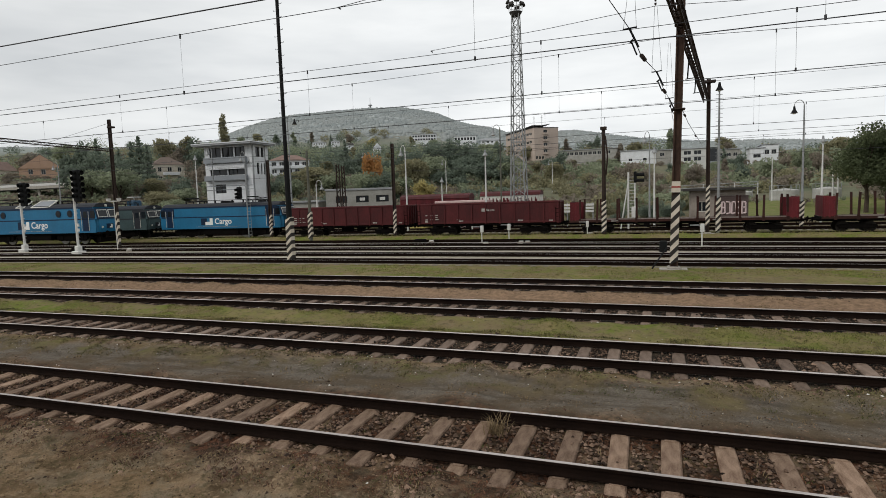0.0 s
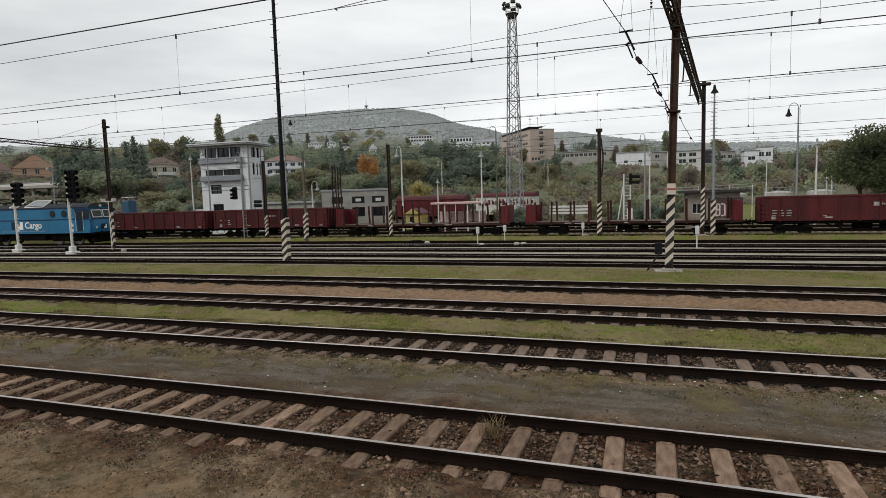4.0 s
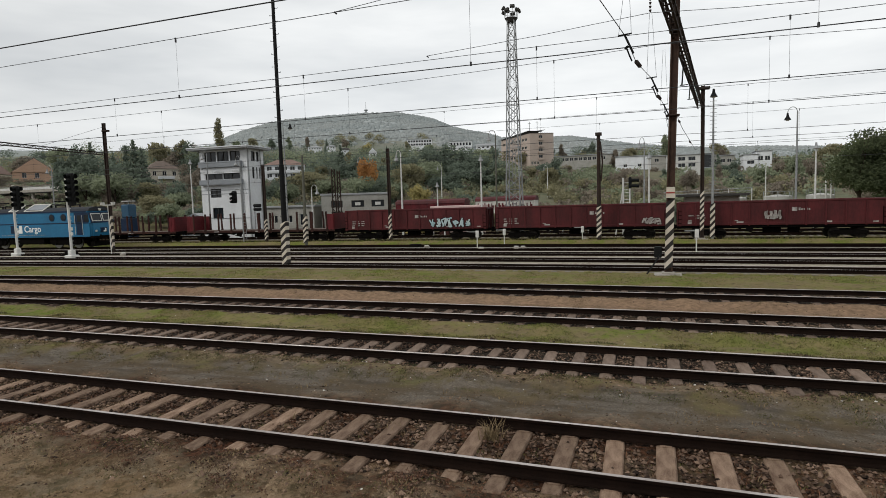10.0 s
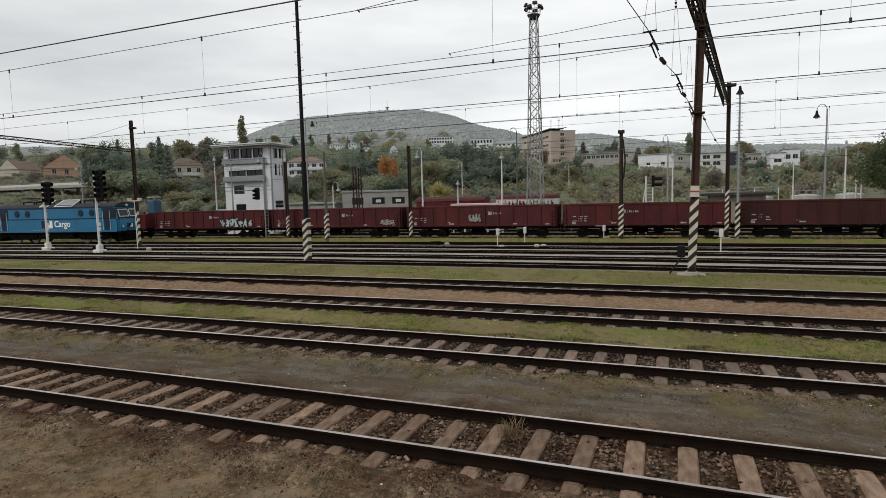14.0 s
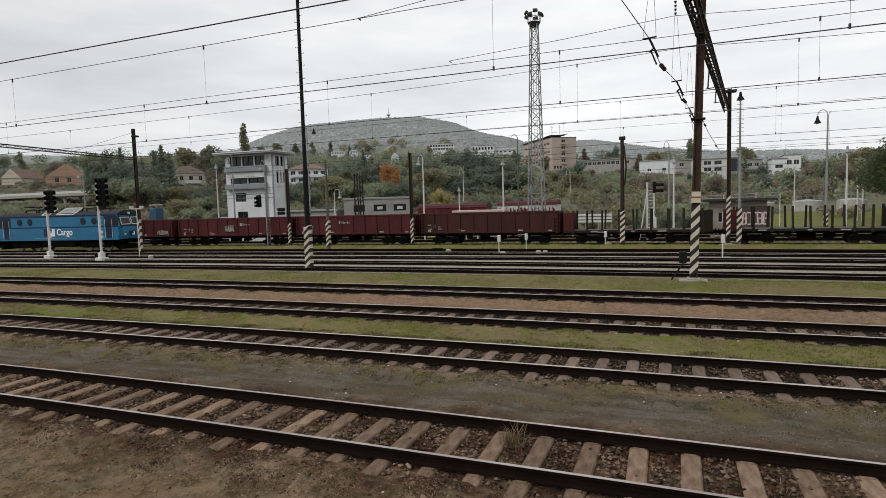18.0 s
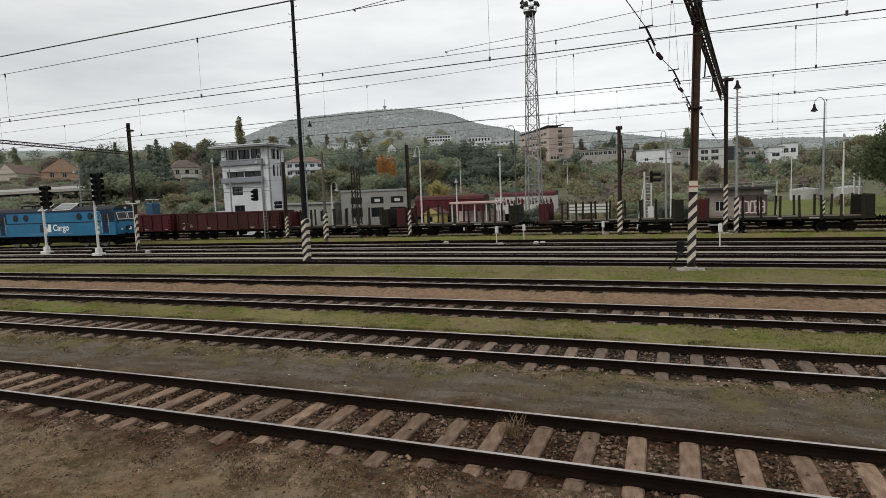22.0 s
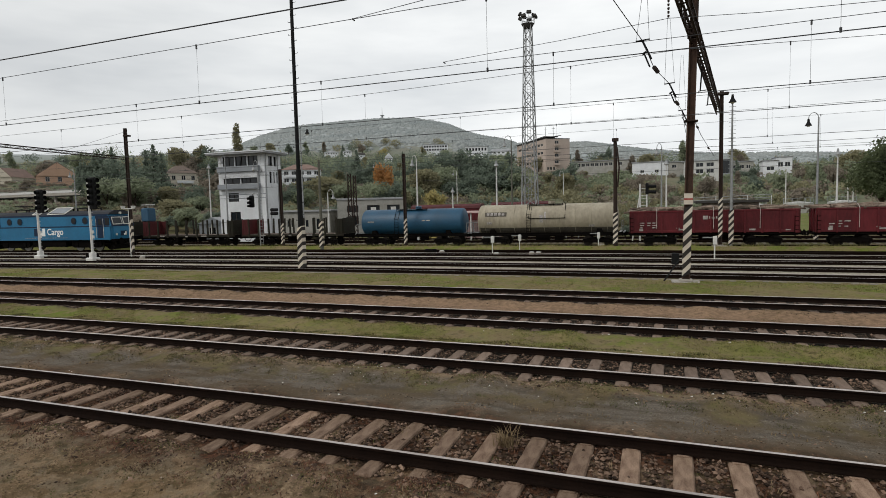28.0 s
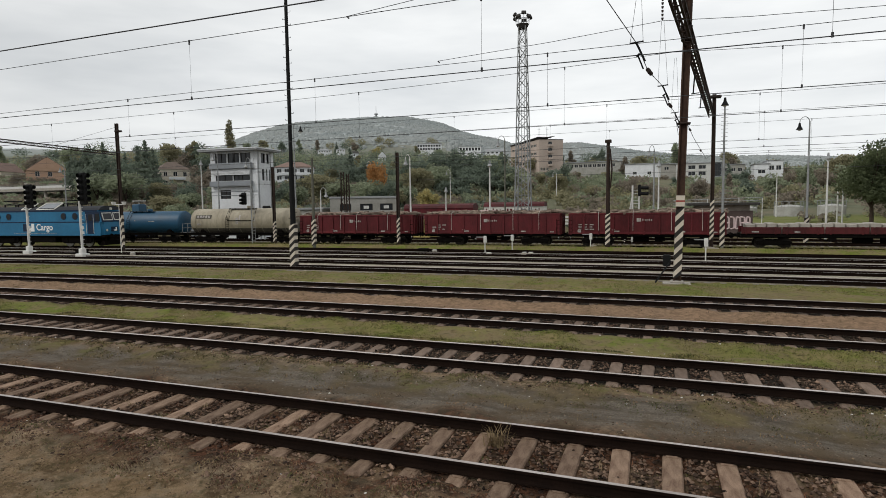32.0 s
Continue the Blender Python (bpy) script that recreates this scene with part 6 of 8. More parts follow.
for x, y in ((-9.6, 43.2), (-9.1, 43.25), (-17.4, 44.4), (-12.1, 42.2), (-41.2, 36.0)):
    t = thing("cable_marker", spot(x, y), "small pale concrete cable block beside the track", "cable marker", "cable markers")
    bm = BM()
    soft_box(bm, -0.2, 0.2, -0.15, 0.15, -0.05, 0.2, 0.04)
    part("block", bm, M["concrete"], t)
    bm = BM()
    soft_box(bm, -0.16, 0.16, -0.12, 0.12, 0.2, 0.25, 0.02)
    part("cover", bm, M["pole_white"], t)
t_sign = thing("t_shaped_post", spot(-43.9, 37.2), "thin pale T-shaped post with two small lamps", "post")
bm = BM()
tube(bm, [(0, 0, -0.1), (0, 0, 4.3)], 0.032, 8)
bar(bm, (-0.6, 0, 4.25), (0.65, 0, 4.25), 0.06)
part("post", bm, M["pole_white"], t_sign)
bm = BM()
for s in (-0.6, 0.62):
    tube(bm, [(s, 0, 4.25), (s, 0, 4.5)], [0.14, 0.2], 10)
part("lamp_head", bm, M["pole_white"], t_sign)


# ---- overhead wires ----
def wire(name, label, ends, r, sag=0.0, n=24):
    bm = BM()
    a, b = Vector(ends[0]), Vector(ends[1])
    pts = []
    for k in range(n + 1):
        u = k / n
        p = a.lerp(b, u)
        p.z -= sag * 4 * u * (1 - u)
        pts.append(p)
    tube(bm, pts, r, 5)
    ob = part(name, bm, M["wire"])
    tagged(ob, label, "overhead wire", "overhead wires", "")
    return ob


def catenary(y, zc, zm_l, zm_r, x0=-75, x1=45, droppers=(), tilt=0.0, mid=None, r=0.012):
    """A contact wire with its messenger wire and droppers above one track."""
    t = thing("catenary_span", pose(0, 0, 0), "thin dark contact wire hung from a messenger wire by droppers", "overhead wire", "overhead wires")
    bm = BM()
    tube(bm, [(x0, y, zc), (0, y, zc), (x1, y, zc + tilt)], r * 0.95, 5)
    part("contact_wire", bm, M["wire"], t)

    def zm(x):
        if mid is not None:
            return mid[1] + mid[2] * math.exp(-abs(x - mid[0]) / 12)
        u = (x - x0) / (x1 - x0)
        return zm_l + (zm_r - zm_l) * u
    bm = BM()
    tube(bm, [(x, y, zm(x)) for x in np.linspace(x0, x1, 60)], r * 0.75, 5)
    part("messenger_wire", bm, M["wire"], t)
    for x in droppers:
        bm = BM()
        tube(bm, [(x, y, zc), (x, y, zm(x))], 0.0035, 4)
        tube(bm, [(x, y, zc - 0.02), (x, y, zc + 0.07)], 0.024, 6)
        tube(bm, [(x, y, zm(x) - 0.1), (x, y, zm(x) + 0.02)], 0.024, 6)
        part("dropper", bm, M["wire"], t)


catenary(7.85, 6.555, 8.2, 8.2, -40, 20, ())
catenary(12.6, 6.39, 7.62, 8.22, -60, 30, (-28.0, -20.0, -11.97, -3.75, 2.9))
catenary(17.1, 6.265, 7.4, 7.95, -75, 35, (-27.8, -19.4, -10.95, -3.1, 3.32, 11.0))
catenary(22.0, 6.34, 0, 0, -90, 40, (-38, -30.5, -22.05, -11.95, -3.35, 3.7, 12), mid=(0.4, 7.98, 0.62))
catenary(30.0, 6.2, 7.7, 8.5, -110, 45, (-40, -30, -20, -10.5, -2.5, 4.2, 12), r=0.011)
catenary(34.0, 6.2, 7.7, 8.1, -120, 45, (-48, -38, -27, -16, -6, 5, 14), r=0.011)
catenary(38.3, 6.2, 7.7, 8.1, -120, 50, (-48, -36, -25, -14, -3, 8), r=0.011)
catenary(52.0, 5.9, 7.2, 7.4, -150, 60, (-40, -24, -8, 8), r=0.013)
for pts, word in ((((-6.5, 17.1, 7.87), (-2.98, 17.1, 8.07), (0.0, 17.1, 8.3), (2.16, 17.1, 8.15), (12.0, 17.1, 7.8)), "messenger wire branch rising to its insulator"),
                  (((-7.12, 12.6, 7.98), (-4.94, 12.6, 8.17), (-0.3, 12.6, 8.9), (6.0, 12.6, 8.4)), "messenger wire branch clamped above the near track")):
    bm = BM()
    tube(bm, pts, 0.008, 5)
    tube(bm, [pts[0], (pts[0][0] + 0.06, pts[0][1], pts[0][2] - 0.05)], 0.02, 6)
    tagged(part("messenger_branch", bm, M["wire"]), "thin dark " + word, "overhead wire", "overhead wires")
wire("guy_wire", "thin dark wire from a mast to its beam", ((-44.6, 37.9, 10.6), (-43.6, 31.6, 8.42)), 0.012)


def span_wire():
    """A cross-span over the near tracks: thin wire, registration arms on short yokes, insulators between."""
    t = thing("cross_span", pose(0, 0, 0), "thin sagging cross wire with dark insulators, yokes and registration arms", "overhead wire")
    line = [(-1.9, 6.0, 8.4), (-0.95, 11.0, 7.05), (-0.49, 12.6, 6.64), (-0.31, 14.2, 6.44), (-0.21, 14.8, 6.42), (0.03, 17.1, 6.57), (0.25, 19.5, 6.43), (0.45, 22.0, 6.52), (0.72, 27.2, 6.3)]
    bm = BM()
    tube(bm, line, 0.009, 5)
    tube(bm, [(0.95, 27.9, 7.2), (1.6, 33.0, 6.75), (2.7, 40.0, 6.1), (3.9, 50.8, 7.2)], 0.014, 5)
    part("cross_wire", bm, M["wire"], t)
    for x, y, z in ((-0.26, 14.5, 6.43), (0.27, 19.8, 6.44), (1.35, 31.0, 6.92), (2.2, 37.0, 6.37)):
        bm = BM()
        for k in range(5):
            q = -0.24 + k * 0.1
            tube(bm, [(x + q * 0.15, y + q, z - q * 0.03), (x + q * 0.15, y + q + 0.05, z - q * 0.03)], [0.05, 0.03], 10)
        part("insulator", bm, M["insulator"], t)
    for x, y, z, up, dx in ((-0.49, 12.6, 6.64, 7.75, 0.05), (0.03, 17.1, 6.57, 8.3, -0.02), (0.45, 22.0, 6.52, 8.4, 0.0)):
        bm = BM()
        bar(bm, (x - 0.13, y, z), (x + 0.14, y, z + 0.02), 0.022)
        part("yoke", bm, M["signal_black"], t)
        bm = BM()
        tube(bm, [(x - 0.12, y, z), (x + dx - 0.03, y, up)], 0.004, 4)
        tube(bm, [(x + 0.13, y, z), (x + dx + 0.03, y, up)], 0.004, 4)
        part("hanger_wire", bm, M["wire"], t)
        bm = BM()
        bar(bm, (x, y, z), (x + 0.17, y, z - 0.38), 0.03)
        part("registration_arm", bm, M["signal_black"], t)
        bm = BM()
        bar(bm, (x + 0.03, y, z - 0.25), (x + 0.14, y, z - 0.53), 0.022)
        tube(bm, [(x + 0.0, y, z - 0.27), (x + 0.07, y, z - 0.22)], 0.022, 6)
        part("steady_arm", bm, M["signal_black"], t)
    bm = BM()
    for k in range(12):
        z = 8.32 + k * 0.1
        tube(bm, [(0.0, 17.1, z), (0.0, 17.1, z + 0.06)], [0.022, 0.035], 8)
    part("insulator", bm, M["insulator"], t)
    for x, y, z0, z1 in ((1.55, 33.0, 8.98, 9.75), (2.3, 40.0, 9.26, 10.0)):
        bm = BM()
        bar(bm, (x, y, z0), (x + 0.07, y, z1 + 0.35), 0.05)
        bar(bm, (x - 0.1, y, z0), (x + 0.3, y, z0 + 0.03), 0.035)
        part("drop_arm", bm, M["signal_black"], t)


span_wire()


# ---- buildings; a front wall with real openings, x along it, -y towards the yard ----
def wall_with_holes(bm, x0, x1, z0, z1, y, thick, holes):
    xs = sorted({x0, x1, *(v for a, b, c, d in holes for v in (a, b))})
    zs = sorted({z0, z1, *(v for a, b, c, d in holes for v in (c, d))})
    for a, b in zip(xs, xs[1:]):
        run = None
        for c, d in zip(zs, zs[1:]):
            mx, mz = (a + b) / 2, (c + d) / 2
            if any(h[0] < mx < h[1] and h[2] < mz < h[3] for h in holes):
                if run:
                    box(bm, a, b, y, y + thick, *run)
                    run = None
            else:
                run = (run[0], d) if run else (c, d)
        if run:
            box(bm, a, b, y, y + thick, *run)
    bmesh.ops.remove_doubles(bm, verts=bm.verts, dist=1e-4)


def windows_into(t, holes, y, frame_mat, m=None, deep=0.14, bars=True):
    for a, b, c, d in holes:
        bm = BM()
        f = 0.07
        for q in ((a, a + f, c, d), (b - f, b, c, d), (a + f, b - f, c, c + f), (a + f, b - f, d - f, d)):
            box(bm, q[0], q[1], y + deep - 0.05, y + deep + 0.03, q[2], q[3], m)
        if bars and b - a > 0.9:
            box(bm, (a + b) / 2 - 0.035, (a + b) / 2 + 0.035, y + deep - 0.04, y + deep + 0.03, c + f, d - f, m)
        w = part("window", bm, frame_mat, t)
        bm = BM()
        box(bm, a + 0.02, b - 0.02, y + deep + 0.035, y + deep + 0.06, c + 0.02, d - 0.02, m)
        part("pane", bm, M["glass"], w)


def grid(x0, x1, z0, z1, cols, rows, w, h):
    out = []
    for i in range(cols):
        for j in range(rows):
            cx = x0 + (i + 0.5) * (x1 - x0) / cols
            cz = z0 + (j + 0.5) * (z1 - z0) / rows
            out.append((cx - w / 2, cx + w / 2, cz - h / 2, cz + h / 2))
    return out


def house(name, label, m, w, dep, h, mat, holes, roof=None, rise=3.0, roof_mat=None, base=4.0, side_holes=(), category="building", eave=0.4, frame_mat=None, turn_roof=False, left_holes=()):
    """Walls with openings, then a flat, gabled or hipped roof. Side openings lie in the +x wall, left ones in the -x wall."""
    t = thing(name, m, label, category, "buildings on the hillside" if category != "building" or name == "house" else "")
    x = w / 2
    bm = BM()
    wall_with_holes(bm, -x, x, -base, h, 0, 0.3, list(holes))
    part("front_wall", bm, mat, t)
    bm = BM()
    wall_with_holes(bm, 0, dep - 0.3, -base, h, 0, 0.3, list(side_holes))
    for v in bm.verts:
        v.co = Vector((x - v.co.y, v.co.x + 0.3, v.co.z))
    part("side_wall", bm, mat, t)
    bm = BM()
    wall_with_holes(bm, 0.3, dep, -base, h, 0, 0.3, list(left_holes))
    for v in bm.verts:
        v.co = Vector((-x + v.co.y, v.co.x, v.co.z))
    part("side_wall", bm, mat, t)
    windows_into(t, left_holes, 0, frame_mat or M["cream"], Matrix(((0, 1, 0, -x), (1, 0, 0, 0), (0, 0, 1, 0), (0, 0, 0, 1))))
    bm = BM()
    box(bm, -x + 0.3, x - 0.3, dep - 0.3, dep, -base, h)
    part("rear_wall", bm, mat, t)
    bm = BM()
    if left_holes:
        box(bm, -x + 0.85, -x + 0.9, 0.86, dep - 0.3, -base, h - 0.05)
    box(bm, -x + 0.3, x - 0.3, 0.8, 0.85, -base, h - 0.05)
    box(bm, x - 0.9, x - 0.85, 0.86, dep - 0.3, -base, h - 0.05)
    part("inner_partition", bm, M["roof_dark"], t)
    fm = frame_mat or M["cream"]
    windows_into(t, holes, 0, fm)
    mm = Matrix(((0, -1, 0, x), (1, 0, 0, 0.3), (0, 0, 1, 0), (0, 0, 0, 1)))
    windows_into(t, side_holes, 0, fm, mm)
    rm = roof_mat or M["roof_tile"]
    bm = BM()
    e = eave
    if roof == "gable":
        if turn_roof:
            prism(bm, ((-x - e, h), (x + e, h), (0, h + rise)), -e, dep + e)
        else:
            prism(bm, ((-e, h), (dep + e, h), (dep / 2, h + rise)), -x - e, x + e, Matrix(((0, 1, 0, 0), (1, 0, 0, 0), (0, 0, 1, 0), (0, 0, 0, 1))))
    if roof == "gable":
        tri = BM()
        if turn_roof:
            prism(tri, ((-x, h), (x, h), (0, h + rise * 0.97)), -e - 0.02, -e + 0.2)
        else:
            prism(tri, ((0, h), (dep, h), (dep / 2, h + rise * 0.97)), x + e - 0.2, x + e + 0.02, Matrix(((0, 1, 0, 0), (1, 0, 0, 0), (0, 0, 1, 0), (0, 0, 0, 1))))
        part("gable_wall", tri, mat, t)
    elif roof == "hip":
        v = [bm.verts.new(c) for c in ((-x - e, -e, h), (x + e, -e, h), (x + e, dep + e, h), (-x - e, dep + e, h), (-x + min(dep / 2, x * 0.8), dep / 2, h + rise), (x - min(dep / 2, x * 0.8), dep / 2, h + rise))]
        for f in ((0, 1, 5, 4), (1, 2, 5), (2, 3, 4, 5), (3, 0, 4), (3, 2, 1, 0)):
            bm.faces.new([v[i] for i in f])
    else:
        soft_box(bm, -x - e, x + e, -e, dep + e, h, h + max(0.3, rise * 0.1), 0.04)
    part("roof", bm, rm, t)
    return t


def chimney(t, x, y, z):
    bm = BM()
    soft_box(bm, x - 0.35, x + 0.35, y - 0.35, y + 0.35, z - 1.4, z + 0.5, 0.04)
    part("chimney", bm, M["roof_tile"], t)


# signal box beside the line
def signal_box():
    turn = 3.5
    t = thing("signal_box", pose(-52.45, 62.0, -0.7, 0, 0, turn), "white three-storey signal box with grey bands and a flat overhanging roof", "signal tower")
    x, dep = 3.6, 3.7
    holes = [(-2.2, -0.55, 5.35, 6.5), (-2.0, -0.4, 2.5, 4.0)]
    sides = [(0.6, 1.5, 9.95, 11.25), (1.8, 2.4, 9.95, 11.25), (0.75, 1.25, 7.7, 9.2), (1.65, 1.95, 7.7, 9.2), (2.3, 2.6, 7.7, 9.2)]
    top_windows = [(-2.85, -1.05, 10.0, 11.3), (-0.9, 0.9, 10.0, 11.3), (1.05, 2.6, 10.0, 11.3)]
    low_windows = [(-2.85, -0.2, 7.7, 8.45), (-0.1, 2.5, 7.7, 8.45)]
    bm = BM()
    wall_with_holes(bm, -x, x, -0.3, 7.0, 0, 0.3, holes)
    part("front_wall", bm, M["render_white"], t)
    bm = BM()
    wall_with_holes(bm, -x, x, 7.0, 11.5, 0, 0.3, top_windows + low_windows)
    part("upper_front_wall", bm, M["render_white"], t)
    bm = BM()
    wall_with_holes(bm, 0, dep - 0.3, -0.3, 11.5, 0, 0.3, sides)
    for v in bm.verts:
        v.co = Vector((x - v.co.y, v.co.x + 0.3, v.co.z))
    part("side_wall", bm, M["render_white"], t)
    bm = BM()
    box(bm, -x, -x + 0.3, 0.3, dep, -0.3, 11.5)
    part("side_wall", bm, M["render_white"], t)
    bm = BM()
    box(bm, -x + 0.3, x - 0.3, dep - 0.3, dep, -0.3, 11.5)
    part("rear_wall", bm, M["render_white"], t)
    windows_into(t, holes + low_windows + top_windows, 0, M["roof_dark"])
    mm = Matrix(((0, -1, 0, x), (1, 0, 0, 0.3), (0, 0, 1, 0), (0, 0, 0, 1)))
    windows_into(t, sides, 0, M["roof_dark"], mm)
    bm = BM()
    soft_box(bm, -3.4, 2.9, -0.6, -0.003, 9.25, 10.0, 0.03)
    part("grey_parapet", bm, M["render_grey"], t, "grey balcony parapet")
    bm = BM()
    soft_box(bm, -2.95, 2.6, -0.3, -0.004, 8.45, 9.23, 0.02)
    part("window_blind", bm, M["render_white"], t, "white blind box above the middle windows")
    bm = BM()
    soft_box(bm, -3.4, 2.9, -0.6, -0.003, 6.95, 7.65, 0.03)
    part("grey_ledge", bm, M["render_grey"], t)
    bm = BM()
    soft_box(bm, -x - 1.1, x + 0.75, -1.1, dep + 0.6, 11.5, 11.72, 0.05)
    part("roof", bm, M["roof_flat"], t, "flat pale sheet-metal roof with a deep overhang")
    bm = BM()
    soft_box(bm, -x - 1.16, x + 0.81, -1.16, dep + 0.66, 11.72, 11.86, 0.03)
    part("roof_edge", bm, M["render_white"], t, "white sheet-metal roof edge")
    for z in (9.1, 6.3, 5.8, 2.6):
        bm = BM()
        tube(bm, [(-x - 0.02, -0.03, z), (x + 0.02, -0.03, z)], 0.035, 5)
        part("cable_pipe", bm, M["render_grey"], t)
    for q in (((x + 0.1, 0.15, 0), (x + 0.1, 0.15, 11.5)), ((2.75, -0.1, 3), (2.75, -0.1, 9.2)), ((x + 0.06, 2.9, 0), (x + 0.06, 2.9, 11.5))):
        bm = BM()
        tube(bm, q, 0.06, 6)
        part("downpipe", bm, M["pole_grey"], t)
    bm = BM()
    tube(bm, [(-3.4, -0.9, 11.8), (-3.4, -0.9, 12.1)], 0.04, 5)
    soft_box(bm, -3.65, -3.2, -1.2, -0.8, 12.0, 12.3, 0.04)
    part("loudspeaker", bm, M["pole_white"], t)


signal_box()

grey = house("depot_building", "old grey rendered depot with small dark windows and a flat roof", pose(-41.6, 77.4, -0.8, 0, 0, 24), 10.1, 7.0, 5.4, M["render_old"],
             [(-3.6, -1.9, 3.6, 4.6), (-0.6, 1.3, 3.6, 4.6), (2.4, 4.3, 3.6, 4.6), (-3.6, -1.9, 1.6, 3.0), (-0.6, 1.3, 1.6, 3.0), (2.4, 4.3, 1.6, 3.0)],
             base=0.4, roof_mat=M["roof_flat"], eave=0.12, frame_mat=M["roof_dark"], category="building")
# white panels added before two panes to imitate their bright, lit centres
for x in (0.35, 3.35):
    bm = BM()
    soft_box(bm, x - 0.4, x + 0.4, 0.02, 0.06, 3.85, 4.3, 0.02)
    part("window_vent", bm, M["pole_white"], grey, "white panel standing for the window's bright centre")
house("depot_annex", "low grey rendered annex with a flat pale roof", pose(-54.5, 77.0, -0.8, 0, 0, 3), 11.5, 6.0, 3.8, M["render_old"],
      [(-4.5, -3.2, 1.4, 2.6), (-2.0, -0.7, 1.4, 2.6), (0.6, 1.9, 1.4, 2.6), (3.2, 4.5, 1.0, 2.8)], base=0.4, roof_mat=M["roof_flat"], eave=0.3)
house("kiosk", "small yellow wooden hut with a red gabled roof", pose(-27.6, 66.0, -0.7), 2.1, 2.6, 2.1, M["yellow"], [(-0.6, 0.1, 1.0, 1.8)], "gable", 0.7, M["wagon_bright"], 0.3, turn_roof=True, eave=0.25)


def shelter():
    t = thing("platform_shelter", pose(-21.2, 64.0, -0.7), "long faded pink and white shelter with a flat roof on posts", "shelter")
    bm = BM()
    soft_box(bm, -3.0, 3.1, -0.8, 2.4, 3.2, 3.45, 0.04)
    part("roof", bm, M["pinkwhite"], t)
    for x in (-2.8, -1.4, 0, 1.4, 2.8):
        bm = BM()
        soft_box(bm, x - 0.07, x + 0.07, -0.5, -0.36, -0.2, 3.2, 0.015)
        part("post", bm, M["pole_white"], t)
    for k in range(4):
        bm = BM()
        soft_box(bm, -2.9 + k * 1.46, -1.5 + k * 1.46, 2.1, 2.2, -0.2, 2.3, 0.02)
        part("wall_panel", bm, M["pinkwhite"], t)
    for x in (-1.9, 1.6):
        bm = BM()
        soft_box(bm, x - 0.6, x + 0.6, 0.8, 1.3, -0.2, 1.1, 0.04)
        part("crate", bm, M["wagon_dark"], t)


shelter()


def van(label, m, length, body, roof_mat, panels=8):
    """A covered wagon standing on a far siding."""
    t = thing("covered_wagon", m, label, "freight wagon", "parked covered wagons")
    h = length / 2
    running_gear(t, length, h - 2.2)
    underframe(t, length, M["under"])
    bm = BM()
    box(bm, -h, h, -1.38, 1.38, 1.2, 3.55)
    shell = part("body", bm, body, t)
    for k in range(panels + 1):
        bm = BM()
        x = min(max(-h + k * length / panels, -h + 0.06), h - 0.06)
        box(bm, x - 0.05, x + 0.05, -1.43, -1.383, 1.2, 3.5)
        part("rib", bm, body, shell)
    bm = BM()
    prism(bm, ((-1.48, 3.5), (1.48, 3.5), (1.3, 3.85), (0.6, 4.1), (-0.6, 4.1), (-1.3, 3.85)), -h - 0.05, h + 0.05, Matrix.Rotation(radians(90), 4, "Z"))
    part("roof", bm, roof_mat, t)
    return t


for x, ln in ((-30.7, 5.6), (-25.7, 3.9)):
    van("dark red covered wagon with a rounded roof on a far siding", at(x, 76.5, 0.0), ln + 0.2, M["wagon_bright"], M["wagon_red"], 5)
wv = van("whitish covered wagon smeared with dark scrawls on a far siding", at(-18.1, 76.5, 0.1), 8.0, M["cream"], M["wagon_red"], 7)
bm = BM()
r = random.Random(8)
for k in range(16):
    x = -3.7 + k * 0.47
    box(bm, x, x + r.uniform(0.1, 0.25), -1.445, -1.438, 2.3 + r.uniform(0, 0.5), 3.3 - r.uniform(0, 0.3))
    box(bm, x, x + r.uniform(0.2, 0.4), -1.452, -1.446, 2.4 + r.uniform(0, 0.5), 2.6 + r.uniform(0.0, 0.5))
part("scrawls", bm, M["wagon_bright"], wv, "dark red spray-painted scrawls")

# pump house, tanks and pipes beyond the line
hut = house("pump_house", "brown rendered hut with a dark overhanging roof and a sprayed wall", pose(6.9, 75.0, -0.7), 5.8, 4.0, 3.65, M["hut"], [(-2.2, -1.2, 1.2, 2.4)], None, 2.0, M["roof_dark"], 0.4, eave=0.9)
bm = BM()
soft_box(bm, 0.2, 3.2, -0.16, -0.004, -0.2, 3.0, 0.02)
part("board", bm, M["hut_board"], hut, "dull purple-grey board wall")
bm = BM()
for k, (lean, kind) in enumerate(((0.1, 0), (-0.06, 1), (0.08, 2), (-0.1, 3), (0.05, 0))):
    a = 0.36 + k * 0.54
    for q0, q1 in (((0, 0), (lean, 1.4)), ((lean, 1.4), (0.38, 1.3)), ((0, 0), (0.4, 0.08)), ((0.38, 1.3), (0.4, 0.08)), ((0, 0.7), (0.36, 0.72)))[0 if kind != 1 else 1:(5, 4, 3, 5)[kind]]:
        bar(bm, (a + q0[0], -0.17, 0.9 + q0[1]), (a + q1[0], -0.17, 0.9 + q1[1]), 0.13)
part("scrawl", bm, M["scrawl_pink"], hut, "pale pink spray-painted scrawl in round letters")
